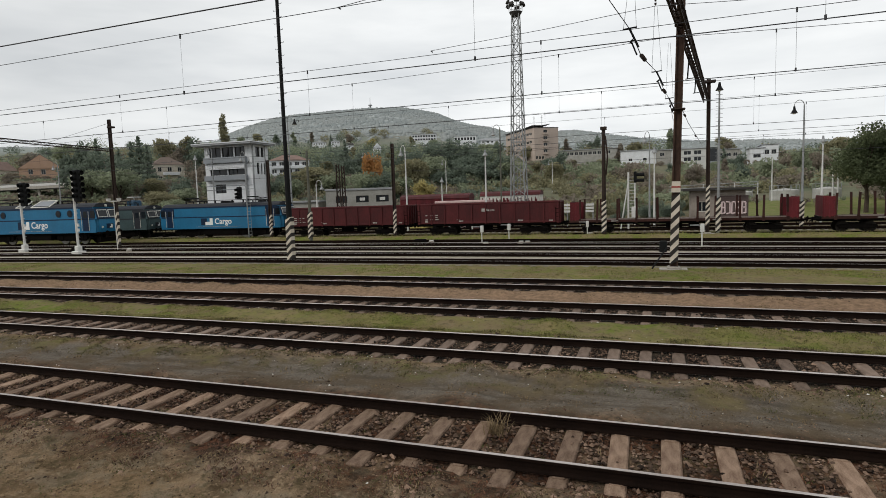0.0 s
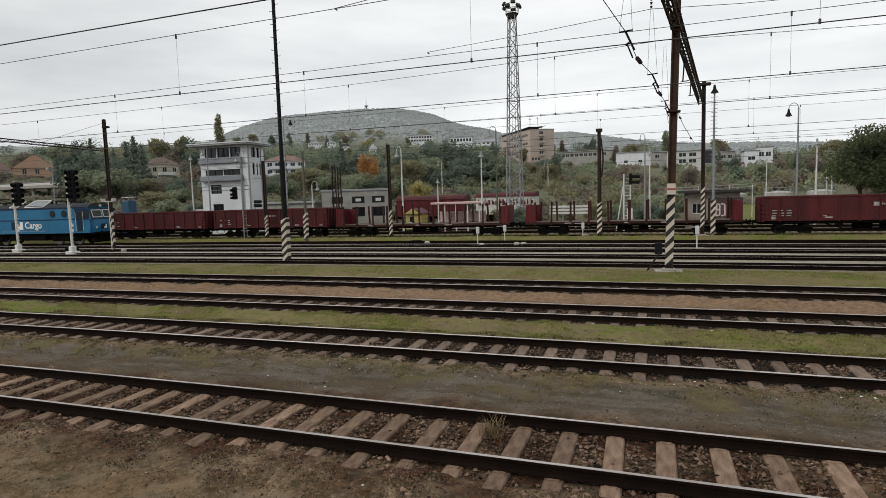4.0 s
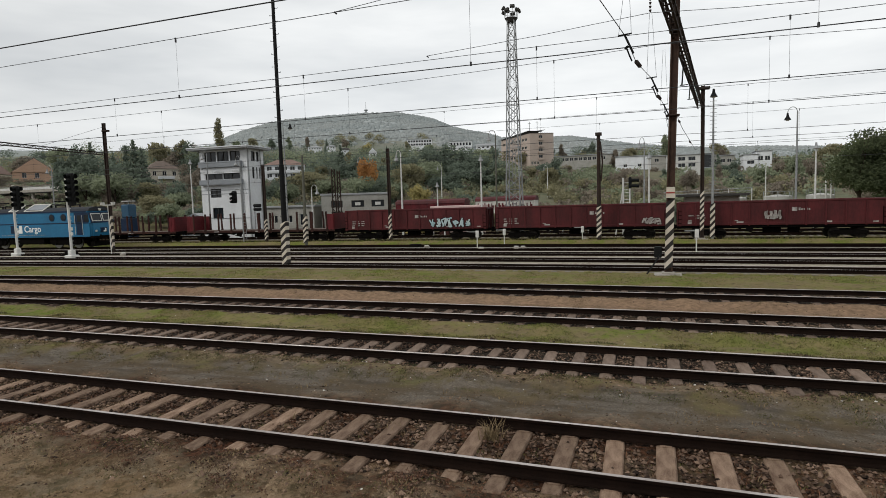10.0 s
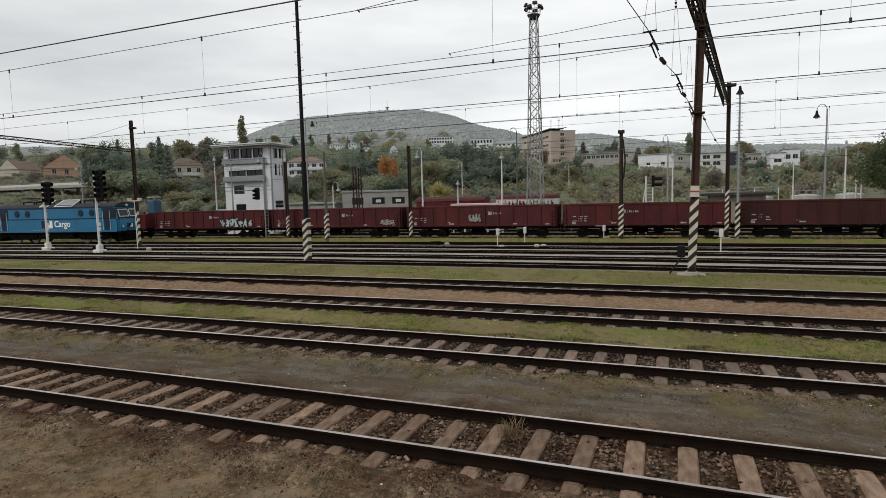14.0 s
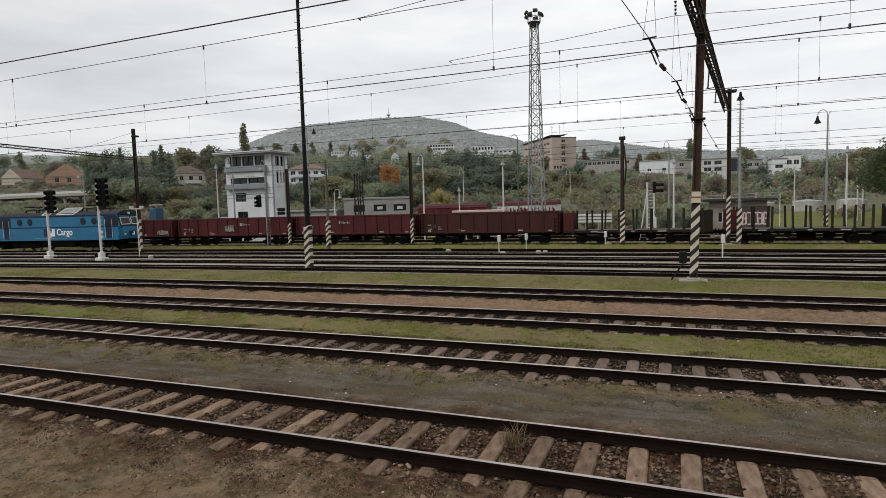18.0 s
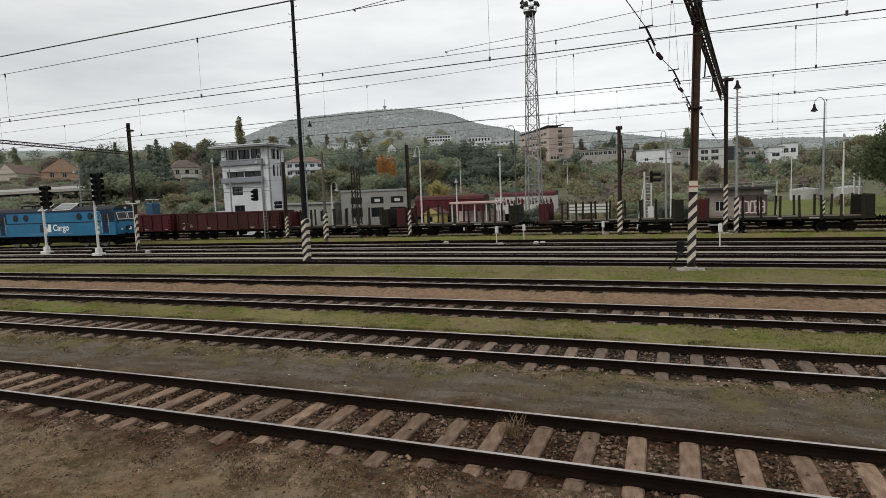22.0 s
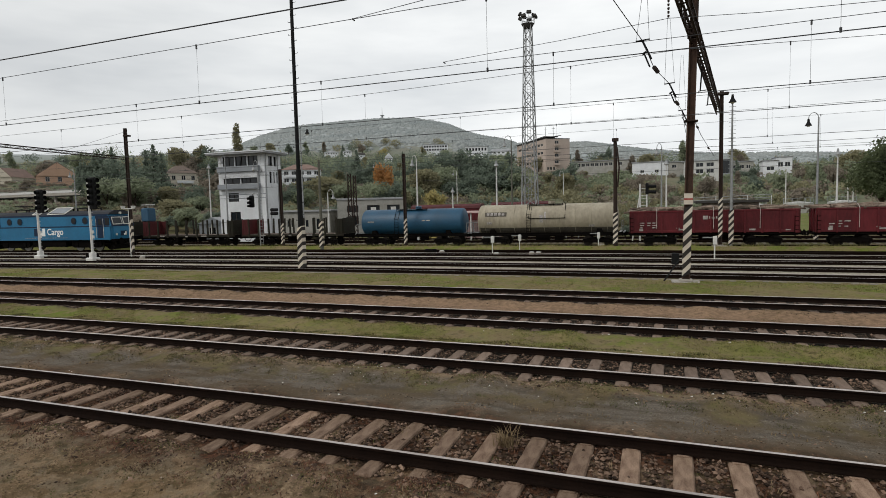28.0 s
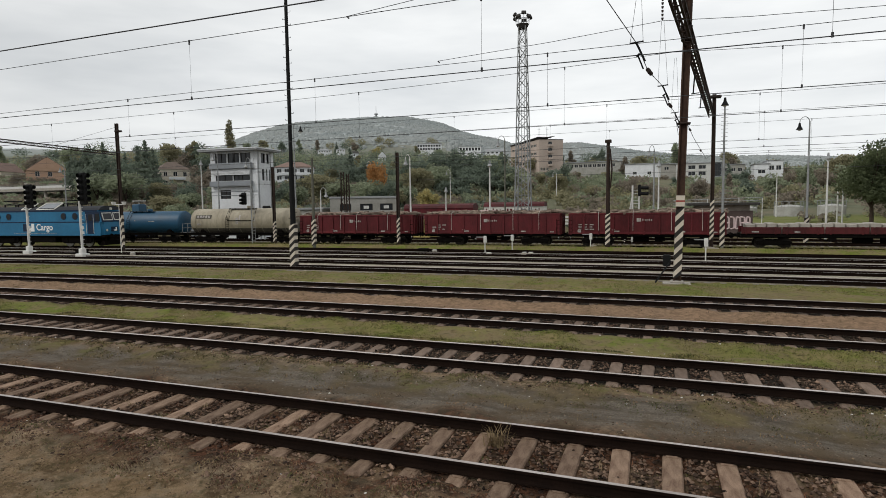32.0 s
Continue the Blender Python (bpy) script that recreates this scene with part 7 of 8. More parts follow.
for x, y, r0, h in ((14.4, 118, 2.2, 1.5), (21.4, 117, 2.3, 1.6), (27.6, 116, 2.1, 1.7)):
    t = thing("storage_tank", spot(x, y), "squat whitish storage tank with a shallow domed top", "tank", "storage tanks")
    bm = BM()
    tube(bm, [(0, 0, -0.5), (0, 0, h), (0, 0, h + 0.12), (0, 0, h + 0.35)], [r0, r0, r0 * 0.9, 0.3], 24)
    part("shell", bm, M["tank_white"], t)
    bm = BM()
    for k in range(14):
        a, b = k * math.tau / 14, (k + 1) * math.tau / 14
        bar(bm, (r0 * math.cos(a), r0 * math.sin(a), h + 0.9), (r0 * math.cos(b), r0 * math.sin(b), h + 0.9), 0.05)
        bar(bm, (r0 * math.cos(a), r0 * math.sin(a), h), (r0 * math.cos(a), r0 * math.sin(a), h + 0.9), 0.05)
    part("railing", bm, M["pole_grey"], t)["kind"] = "stuff"
pipes = thing("pipe_bridge", spot(7.4, 90.0), "pale pipe bridge on thin posts", "pipe bridge")
for k, z in enumerate((4.2, 4.5, 4.9)):
    bm = BM()
    tube(bm, [(-5.5, 0.3 * k, z - 0.6), (6.0, 0.3 * k, z - 0.3)], 0.05, 6)
    part("pipe", bm, M["pole_grey"], pipes)
for x in (-5, -1.0, 3, 5.9):
    bm = BM()
    tube(bm, [(x, 0.3, -0.3), (x, 0.3, 4.5)], 0.06, 6)
    part("post", bm, M["pole_white"], pipes)
for x in (24.5, 25.15):
    t = thing("vent_stack", spot(x, 100.0), "thin white vent pipe", "pipe", "vent pipes")
    bm = BM()
    tube(bm, [(0, 0, -0.3), (0, 0, 5.6)], 0.1, 8)
    part("pipe", bm, M["pole_white"], t)

# road bridge on the far left
br = thing("road_bridge", pose(-198, 120, -0.9, 0, 0, 0), "pale concrete road bridge with slim leaning piers", "bridge")
bm = BM()
soft_box(bm, -60, 41, 0, 8, 10.2, 11.0, 0.05)
part("deck", bm, M["concrete"], br)
for y in (0.1, 7.8):
    bm = BM()
    box(bm, -60, 41, y - 0.15, y + 0.15, 11.0, 11.7)
    part("parapet", bm, M["pole_white"], br)
bm = BM()
box(bm, -60, 36, -0.05, 0.05, 11.9, 12.0)
for k in range(49):
    box(bm, -60 + k * 2, -59.93 + k * 2, -0.04, 0.04, 11.5, 11.95)
part("handrail", bm, M["pole_grey"], br)
for x in (-40, -18, 7, 25):
    bm = BM()
    for y in (1.5, 6.5):
        tube(bm, [(x + 1.5, y, 2.0), (x, y, 10.3)], [0.45, 0.5], 8)
    part("pier", bm, M["concrete"], br)

# houses and blocks on the hillside
h1 = house("house", "orange rendered house with a red-brown gabled roof", pose(-252.9, 179.4, 13.6, 0, 0, 56), 16.0, 15, 7.3, M["render_orange"], [(-4.6, -3.0, 4.8, 7.0), (0.0, 1.6, 4.8, 7.0)], "gable", 6.2, None, 8, category="house", turn_roof=True, frame_mat=M["pole_white"])
h0 = house("house", "cream house with a red tiled gabled roof", pose(-292.0, 180.0, 15.0, 0, 0, 22), 9.5, 16, 7.0, M["render_cream"], [(-2.4, -1.2, 2.0, 4.0), (1.0, 2.2, 2.0, 4.0)], "gable", 4.6, None, 8, category="house", turn_roof=True, side_holes=[(4, 5.5, 3.4, 5.2), (9, 10.5, 3.4, 5.2)])
h2 = house("house", "grey-beige house with a hipped roof among trees", pose(-181.5, 180.5, 11.8, 0, 0, 62), 11.5, 8.5, 7.4, M["render_cream"], [(-4.4, -3.0, 4.6, 6.4), (-0.8, 0.8, 4.6, 6.4), (3.0, 4.4, 4.6, 6.4), (-4.4, -3, 1.0, 2.8), (3, 4.4, 1.0, 2.8)], "hip", 3.2, M["roof_brown"], 8, category="house", left_holes=[(2.0, 3.4, 4.6, 6.4), (5.0, 6.4, 4.6, 6.4)])
bm = BM()
soft_box(bm, -2.6, 3.4, -1.5, -0.003, 3.2, 4.3, 0.05)
part("balcony", bm, M["render_white"], h2, "white balcony parapet")
h3 = house("house", "white two-storey row house with a hipped roof", pose(-111.2, 160.2, 11.4, 0, 0, 33), 12.6, 8, 4.9, M["render_white"], grid(-6, 6, 0.3, 4.9, 5, 2, 1.5, 1.4), "hip", 2.0, M["roof_tile"], 8, category="house")
for z in (0.2, 2.5):
    bm = BM()
    soft_box(bm, -5.0, 5.0, -1.1, -0.003, z - 0.15, z + 0.75, 0.04)
    part("balcony", bm, M["render_white"], h3)
block = house("office_block", "tan five-storey office block with a balcony column and ribbon windows", pose(-52.1, 298.4, 19.4, 0, 0, 36), 13.3, 38.0, 16.6, M["render_tan"],
              grid(-1.9, 0.8, 3.0, 16.2, 1, 4, 2.2, 2.2) + [(-5.9, -4.7, 0.9, 2.4), (-4.3, -3.1, 0.9, 2.4), (-2.6, -1.4, 0.9, 2.4)], None, 3.0, M["roof_dark"], 12, category="building", eave=0.12,
              left_holes=grid(3, 36, 3.6, 16.0, 9, 3, 3.0, 1.3))
for k in range(4):
    bm = BM()
    z = 3.2 + k * 3.3
    soft_box(bm, -1.9, 0.8, -0.9, -0.003, z, z + 1.0, 0.03)
    part("balcony", bm, M["render_tan"], block)
for k in range(12):
    bm = BM()
    y = 36.0 - k * 3.2
    soft_box(bm, -7.6, -2.5 + 0.25 * k, y - 0.9, y + 0.9, 16.95 + 0.05 * k, 17.2 + 0.06 * k, 0.06)
    part("canopy_slat", bm, M["roof_dark"], block, "dark slat of the roof canopy")
bm = BM()
soft_box(bm, -4.5, 4.4, -0.6, 1.6, -0.12, 0.12, 0.05, pose(-1.5, 2.0, 18.0, 0, -8, 0))
part("canopy_slat", bm, M["roof_dark"], block, "dark rising slat of the roof canopy")
bm = BM()
for x, y in ((-3.0, 8), (0.0, 5)):
    tube(bm, [(x, y, 16.6), (x, y, 23.5)], 0.12, 6)
    bar(bm, (x - 0.8, y, 22.5), (x + 0.8, y, 22.5), 0.12)
part("aerial", bm, M["pole_grey"], block)
house("factory_hall", "long low whitish factory hall with dark posts and windows", pose(-30.0, 283.5, 18.4), 26.5, 14, 4.3, M["render_old"], grid(-12.8, 10.5, 1.4, 4.1, 11, 1, 1.7, 1.5), None, 2, M["roof_flat"], 10)
house("white_hall", "bright white flat-roofed hall with a few dark windows", pose(-7.1, 270.0, 15.0), 14.8, 12, 5.2, M["render_white"], [(-4.0, -2.4, 0.7, 1.9), (2.0, 3.6, 0.7, 1.9)], None, 2, M["roof_flat"], 8)
house("low_hall", "low grey-white hall beside a white hall", pose(3.4, 268.0, 14.6), 6.0, 12, 5.0, M["render_old"], [(-1.6, 0.2, 2.6, 4.0)], None, 2, M["roof_flat"], 8)
house("grey_block", "pale two-storey block with paired dark windows", pose(13.4, 262.0, 13.4), 14.0, 12, 5.8, M["render_pale"], grid(-2.9, 4.9, 0.3, 5.6, 2, 2, 2.8, 1.6), None, 2, M["roof_flat"], 8, frame_mat=M["pole_white"])
house("stair_tower", "dark glazed stair tower between two blocks", pose(22.1, 261.8, 13.4), 3.2, 10, 5.9, M["render_grey"], [(-1.4, 1.4, 0.4, 5.5)], None, 2, M["roof_flat"], 8, frame_mat=M["roof_dark"])
house("grey_hall", "long grey hall with a pale roof", pose(28.0, 262.5, 13.2), 8.4, 10, 5.0, M["render_old"], grid(-3.6, 3.6, 1, 5, 3, 1, 1.6, 1.4), None, 2, M["roof_flat"], 8)
house("white_block", "white stepped block with dark windows", pose(43.2, 297.0, 15.0), 6.0, 12, 5.0, M["render_white"], [(-1.5, 1.5, 0.8, 2.4)], None, 2, M["roof_flat"], 8)
house("white_block", "tall white block with paired dark windows", pose(48.6, 297.5, 14.6), 6.4, 12, 6.8, M["render_white"], [(-2.4, -0.4, 2.6, 4.6), (0.4, 2.4, 2.6, 4.6)], None, 2, M["roof_flat"], 8)
house("school_block", "white flat-roofed school with a long row of windows", pose(-178.2, 446.0, 46.0, 0, 0, 20), 20.5, 12, 7.9, M["render_white"], grid(-9.8, 9.8, 2.4, 7.6, 9, 2, 1.5, 1.5), None, 2, M["roof_flat"], 14, frame_mat=M["roof_dark"])
house("school_block", "white flat-roofed school wing with dark windows", pose(-143.5, 448.0, 43.8, 0, 0, 18), 18, 12, 6.6, M["render_white"], grid(-8.6, 8.6, 2.2, 6.4, 7, 1, 1.5, 2.2), None, 2, M["roof_flat"], 14, frame_mat=M["roof_dark"])
house("school_block", "white low hall with a pale gabled roof beside a school", pose(-124.0, 452.0, 42.6, 0, 0, 14), 15, 12, 3.6, M["render_white"], grid(-7, 7, 1, 3.4, 4, 1, 1.8, 1.4), "gable", 2.0, M["roof_flat"], 14)
house("house", "white gabled house on the slope", pose(-177.7, 358.4, 33.4, 0, 0, 28), 5.4, 8, 4.2, M["render_white"], [(-1.4, -0.4, 1.4, 2.8), (0.5, 1.5, 1.4, 2.8)], "gable", 3.0, M["roof_dark"], 10, category="house", turn_roof=True, eave=0.2)
house("house", "small white house with a dark roof on the slope", pose(-208.0, 376.0, 39.4, 0, 0, 40), 4.6, 8, 2.6, M["render_white"], [(-1.2, -0.3, 0.8, 1.9)], "gable", 1.8, M["roof_dark"], 10, category="house")
house("long_house", "long low whitish house on the far slope", pose(-253.5, 407.5, 46.4, 0, 0, 32), 11.0, 8, 2.6, M["render_white"], grid(-5, 5, 0.4, 2.4, 5, 1, 1.0, 1.1), "hip", 1.2, M["roof_flat"], 10)
house("long_house", "low whitish house on the far slope", pose(-242.5, 414.2, 47.4, 0, 0, 32), 7.0, 8, 2.2, M["render_white"], grid(-3, 3, 0.4, 2.0, 3, 1, 1.0, 1.0), "hip", 1.2, M["roof_flat"], 10)
r = random.Random(21)
for x, y, w, mat in ((-160, 300, 8, "render_cream"), (-98, 240, 12, "render_cream"), (-150, 210, 7, "render_cream")):
    house("house", "small pale house with a dark gabled roof on the slope", spot(x, y, None, r.uniform(10, 35)), w, 8, 4.6, M[mat], [(-w * 0.3, -w * 0.12, 1.4, 2.8), (w * 0.1, w * 0.28, 1.4, 2.8)], "gable", 3.2, M["roof_dark"], 10, category="house", turn_roof=r.random() < 0.6)
shed = house("shed", "small grey gabled shed with a pale roof beyond the train", pose(-61.5, 66.0, -0.7, 0, 0, 30), 3.6, 5.0, 2.4, M["render_grey"], [(-0.5, 0.5, 0.2, 1.9)], "gable", 0.9, M["roof_flat"], 0.4, turn_roof=True, eave=0.2)
mast = thing("transmitter_mast", spot(-606, 1196), "thin transmitter mast on the far hilltop", "mast")
bm = BM()
tube(bm, [(0, 0, -5), (0, 0, 8), (0, 0, 8.1), (0, 0, 26)], [2.2, 1.9, 0.6, 0.35], 8)
part("shaft", bm, M["pole_grey"], mast)
bm = BM()
tube(bm, [(0, 0, 7), (0, 0, 9)], [4.5, 4.5], 10)
part("platform", bm, M["pole_grey"], mast)

cabin = thing("equipment_tank", spot(-71.5, 64.0), "blue upright tank with a pale flat lid on a dark stand", "tank")
bm = BM()
soft_box(bm, -0.75, 0.75, -0.7, 0.7, 2.9, 4.9, 0.15)
part("shell", bm, M["tank_blue"], cabin)
bm = BM()
soft_box(bm, -0.85, 0.85, -0.8, 0.8, -0.2, 2.9, 0.06)
part("stand", bm, M["blue_dark"], cabin)
bm = BM()
soft_box(bm, -0.7, 0.75, -0.6, 0.6, 5.3, 5.42, 0.03)
tube(bm, [(0, 0, 4.8), (0, 0, 5.3)], 0.08, 6)
part("lid", bm, M["pole_white"], cabin)
fence = thing("barrier", spot(-8.6, 66.0), "low white slatted barrier beside the far track", "barrier")
for k in range(3):
    bm = BM()
    box(bm, -2.2, 2.2, -0.04, 0.04, 1.75 + k * 0.36, 1.98 + k * 0.36)
    part("slat", bm, M["pole_white"], fence)
for x in (-2.1, -0.7, 0.7, 2.1):
    bm = BM()
    box(bm, x - 0.06, x + 0.06, 0.05, 0.15, -0.2, 2.8)
    part("post", bm, M["pole_grey"], fence)


# ---- trees and scrub ----
def leaf_cloud(r, lobes, n, size):
    """Small bent leaf clumps scattered through ellipsoid lobes; returns vertices and faces."""
    vol = np.array([l[3] * l[4] * l[5] for l in lobes]) ** (2 / 3)
    pick = r.choice(len(lobes), n, p=vol / vol.sum())
    L = np.array(lobes)[pick]
    d = r.normal(size=(n, 3))
    d /= np.linalg.norm(d, axis=1)[:, None]
    rad = r.uniform(0.55, 1.06, n)[:, None] * (1 + 0.22 * np.sin(d[:, :1] * 7 + pick[:, None]) * np.sin(d[:, 1:2] * 9))
    c = L[:, :3] + d * L[:, 3:6] * rad
    a = r.normal(size=(n, 3))
    a /= np.linalg.norm(a, axis=1)[:, None]
    b = np.cross(a, d + 0.6 * r.normal(size=(n, 3)))
    b /= np.linalg.norm(b, axis=1)[:, None] + 1e-6
    s = (size * r.uniform(0.5, 1.35, n))[:, None]
    k = np.cross(a, b) * s * 0.35
    v = np.stack([c - a * s - b * s * 0.6, c + a * s * 0.9 - b * s * 0.5 + k, c + a * s * 0.7 + b * s * 0.7, c - a * s * 0.6 + b * s * 0.55 + k], 1)
    f = np.arange(n * 4).reshape(n, 4)
    return v.reshape(-1, 3), f


def crown_mesh(r, lobes, n, size, mat):
    v, f = leaf_cloud(r, lobes, n, size)
    me = bpy.data.meshes.new("crown")
    me.from_pydata(v.tolist(), [], f.tolist())
    me.materials.append(mat)
    return me


def tree_form(kind, seed):
    """Lobes of a crown for a tree about 10 m high, and its limbs."""
    r = np.random.RandomState(seed)
    if kind == "broad":
        lobes = [(r.uniform(-2, 2), r.uniform(-2, 2), r.uniform(4, 8.3), r.uniform(1.4, 2.4), r.uniform(1.4, 2.4), r.uniform(1.1, 1.9)) for _ in range(9)]
    elif kind == "tall":
        lobes = [(r.uniform(-1.2, 1.2), r.uniform(-1.2, 1.2), z, 1.5 - abs(z - 5) * 0.12, 1.5 - abs(z - 5) * 0.12, 1.2) for z in np.linspace(2.5, 9.3, 8)]
    elif kind == "conifer":
        lobes = [(r.uniform(-0.15, 0.15), r.uniform(-0.15, 0.15), z, (10.2 - z) * 0.27 + 0.1, (10.2 - z) * 0.27 + 0.1, 0.55) for z in np.linspace(1.2, 9.8, 11)]
    elif kind == "poplar":
        lobes = [(r.uniform(-0.25, 0.25), r.uniform(-0.25, 0.25), z, 0.95 - abs(z - 5.0) * 0.11, 0.95 - abs(z - 5.0) * 0.11, 1.0) for z in np.linspace(1.6, 9.4, 9)]
    else:
        lobes = [(r.uniform(-2.6, 2.6), r.uniform(-2, 2), r.uniform(0.9, 3.3), r.uniform(1.0, 1.9), r.uniform(1.0, 1.9), r.uniform(0.8, 1.4)) for _ in range(8)]
    return lobes


def tree(kind, leaf, seed, n, size, label, m):
    r = np.random.RandomState(seed + 100)
    lobes = tree_form(kind, seed)
    t = thing("tree" if kind != "scrub" else "shrub", m, label, "tree" if kind != "scrub" else "shrub", "trees on the hillside" if kind != "scrub" else "shrubs on the bank")
    bm = BM()
    tops = sorted(lobes, key=lambda l: l[2])
    tube(bm, [(0, 0, -0.6), (0.1, 0, 1.6), (0.05, 0.1, 4.5), (tops[-1][0] * 0.5, tops[-1][1] * 0.5, tops[-1][2])], [0.24, 0.19, 0.13, 0.04], 7)
    if kind in ("broad", "tall", "scrub"):
        for l in lobes[:7]:
            z0 = min(l[2] * 0.5, 4.2)
            tube(bm, [(0.05, 0.05, z0), (l[0] * 0.55, l[1] * 0.55, z0 + (l[2] - z0) * 0.6), (l[0], l[1], l[2] + 0.3)], [0.09, 0.06, 0.025], 5)
    part("trunk", bm, M["bark"], t)
    part("crown", crown_mesh(r, lobes, n, size, LEAF[leaf]), None, t)
    return t


FORMS = []
for k, (kind, leaf, label) in enumerate((
        ("broad", "green", "broad dull green tree on the slope"), ("broad", "olive", "broad olive-green tree turning for autumn"),
        ("broad", "dark", "dense dark green tree among scrub"), ("tall", "green", "tall slim green tree on the slope"), ("tall", "brown", "tall half-bare brown autumn tree"),
        ("conifer", "dark", "dark green conifer on the slope"), ("broad", "brown", "broad brown autumn tree on the slope"), ("broad", "yellow", "small yellow autumn tree"),
        ("conifer", "dark", "slender dark conifer among houses"), ("tall", "olive", "tall olive autumn tree"), ("broad", "green", "wide green tree with gaps"))):
    FORMS.append((tree(kind, leaf, 10 + k, 2600 if kind != "conifer" else 1700, 0.24, label, pose(0, 0, -60)), kind))


def bearing(x, y, z):
    return math.degrees(math.atan2(-x, y)), math.hypot(x, y), math.degrees(math.atan2(z - 3.4, math.hypot(x, y)))


# stretches of the slope where buildings look out over the trees: bearing from, to, height of the sill above the eye, distance
VIEWS = ((25.9, 26.9, 4.85, 396), (51.5, 64.0, 1.0, 240), (50.0, 61.5, 2.2, 345), (43.6, 46.8, 2.6, 250), (32.9, 36.6, 2.6, 190), (8.6, 14.3, 3.1, 290), (4.3, 8.1, 3.1, 280), (-0.2, 3.1, 2.6, 265),
         (-7.1, -0.9, 2.4, 256), (-9.9, -7.7, 2.2, 292), (-16.0, -7.4, -0.9, 117), (52.6, 62.0, 4.4, 440), (-12.8, -10.2, 2.9, 330), (20.4, 23.2, 5.45, 474), (14.8, 19.0, 5.1, 464), (29.8, 32.8, 5.2, 474), (28.5, 29.4, 4.9, 424))


def clear_of_views(x, y, h):
    z = ground_z(x, y)
    az, dist, el = bearing(x, y, z + h)
    for a, b, e, d in VIEWS:
        if a - 0.7 < az < b + 0.7 and dist < d + 14:
            if dist > d - 4:
                return 0
            room = math.tan(radians(e)) * dist + 3.4 - z
            h = min(h, room)
    return h


def plant(count, near, far, lo, hi, seed, az0=-21, az1=61, pick=None):
    r = random.Random(seed)
    made = 0
    while made < count:
        az = r.uniform(az0, az1)
        dist = math.sqrt(r.uniform(near * near, far * far))
        x, y = -dist * math.sin(radians(az)), dist * math.cos(radians(az))
        if y < 99:
            continue
        h = clear_of_views(x, y, r.uniform(lo, hi))
        if h < lo * 0.55:
            continue
        made += 1
        form, kind = r.choice([FORMS[i] for i in pick or (0, 1, 2, 3, 4, 5, 6, 8, 9, 10)])
        s = h / 10
        ob = copy_thing(form, pose(0, 0, 0))
        ob.matrix_basis = pose(x, y, ground_z(x, y) - 0.2, 0, 0, r.uniform(0, 360)) @ Matrix.Diagonal((s * r.uniform(0.9, 1.25), s * r.uniform(0.9, 1.25), s, 1))


plant(130, 150, 330, 6, 12, 3)
plant(50, 150, 300, 8, 14, 5, 36, 58, (0, 2, 2, 5, 6, 8))
plant(28, 190, 290, 10, 15, 6, 14, 24, (0, 2, 2, 3, 10))
for form, kind in FORMS:
    form.matrix_basis = pose(-340 + 18 * FORMS.index((form, kind)), 420, ground_z(-340 + 18 * FORMS.index((form, kind)), 420)) @ Matrix.Diagonal((1.1, 1.1, 1.1, 1))


FINE = [tree("broad", leaf, 90 + k, 9000, 0.115, label, pose(52 + 9 * k, 100, ground_z(52 + 9 * k, 100))) for k, (leaf, label) in enumerate((
    ("deep", "dense deep green tree beyond the yard"), ("deep", "broad deep green tree beyond the yard")))]


def special(i, x, y, h, wide=1.0, z=None):
    ob = copy_thing(FORMS[i][0], pose(0, 0, 0))
    ob.matrix_basis = pose(x, y, ground_z(x, y) - 0.3 if z is None else z, 0, 0, 30 * i) @ Matrix.Diagonal((h / 10 * wide, h / 10 * wide, h / 10, 1))


tree("poplar", "olive", 71, 1700, 0.17, "tall narrow poplar above the roofs", pose(-187, 221, ground_z(-187, 221))).matrix_basis = pose(-188.6, 221, 23.9) @ Matrix.Diagonal((2.6, 2.6, 2.0, 1))
tree("broad", "orange", 72, 2600, 0.24, "bright orange autumn tree below a house", pose(0, 0, 0)).matrix_basis = pose(-65.8, 129.2, ground_z(-65.8, 129.2) - 0.3, 0, 0, 40) @ Matrix.Diagonal((0.72, 0.72, (16.4 - ground_z(-65.8, 129.2)) / 9.6, 1))


def crown_at(i, az, el, dist, wide):
    """A tree whose top shows over the slope at that bearing, elevation and distance."""
    x, y = -dist * math.sin(radians(az)), dist * math.cos(radians(az))
    g = ground_z(x, y)
    h = max(3.5, 3.4 + dist * math.tan(radians(el)) - g)
    special(i, x, y, h / 0.98, wide * max(0.55, min(1.2, 13 / h)), g - 0.3)


for row in ((5, 47.5, 5.8, 205, 1.5), (5, 48.1, 5.35, 210, 1.4), (5, 46.9, 5.08, 200, 1.3), (1, 45.3, 6.09, 285, 1.0), (2, 43.7, 6.02, 282, 1.2), (6, 44.7, 5.41, 280, 1.2), (2, 52.3, 5.6, 205, 0.95),
            (5, 50.7, 5.52, 205, 1.2), (2, 51.8, 4.8, 180, 1.3), (2, 50.2, 4.22, 175, 1.2), (0, 51.3, 3.4, 170, 1.1), (6, 57.0, 3.2, 262, 0.6), (2, 54.5, 0.9, 150, 1.2), (0, 49.2, 3.51, 165, 1.2), (6, 42.7, 4.28, 200, 1.2)):
    crown_at(*row)
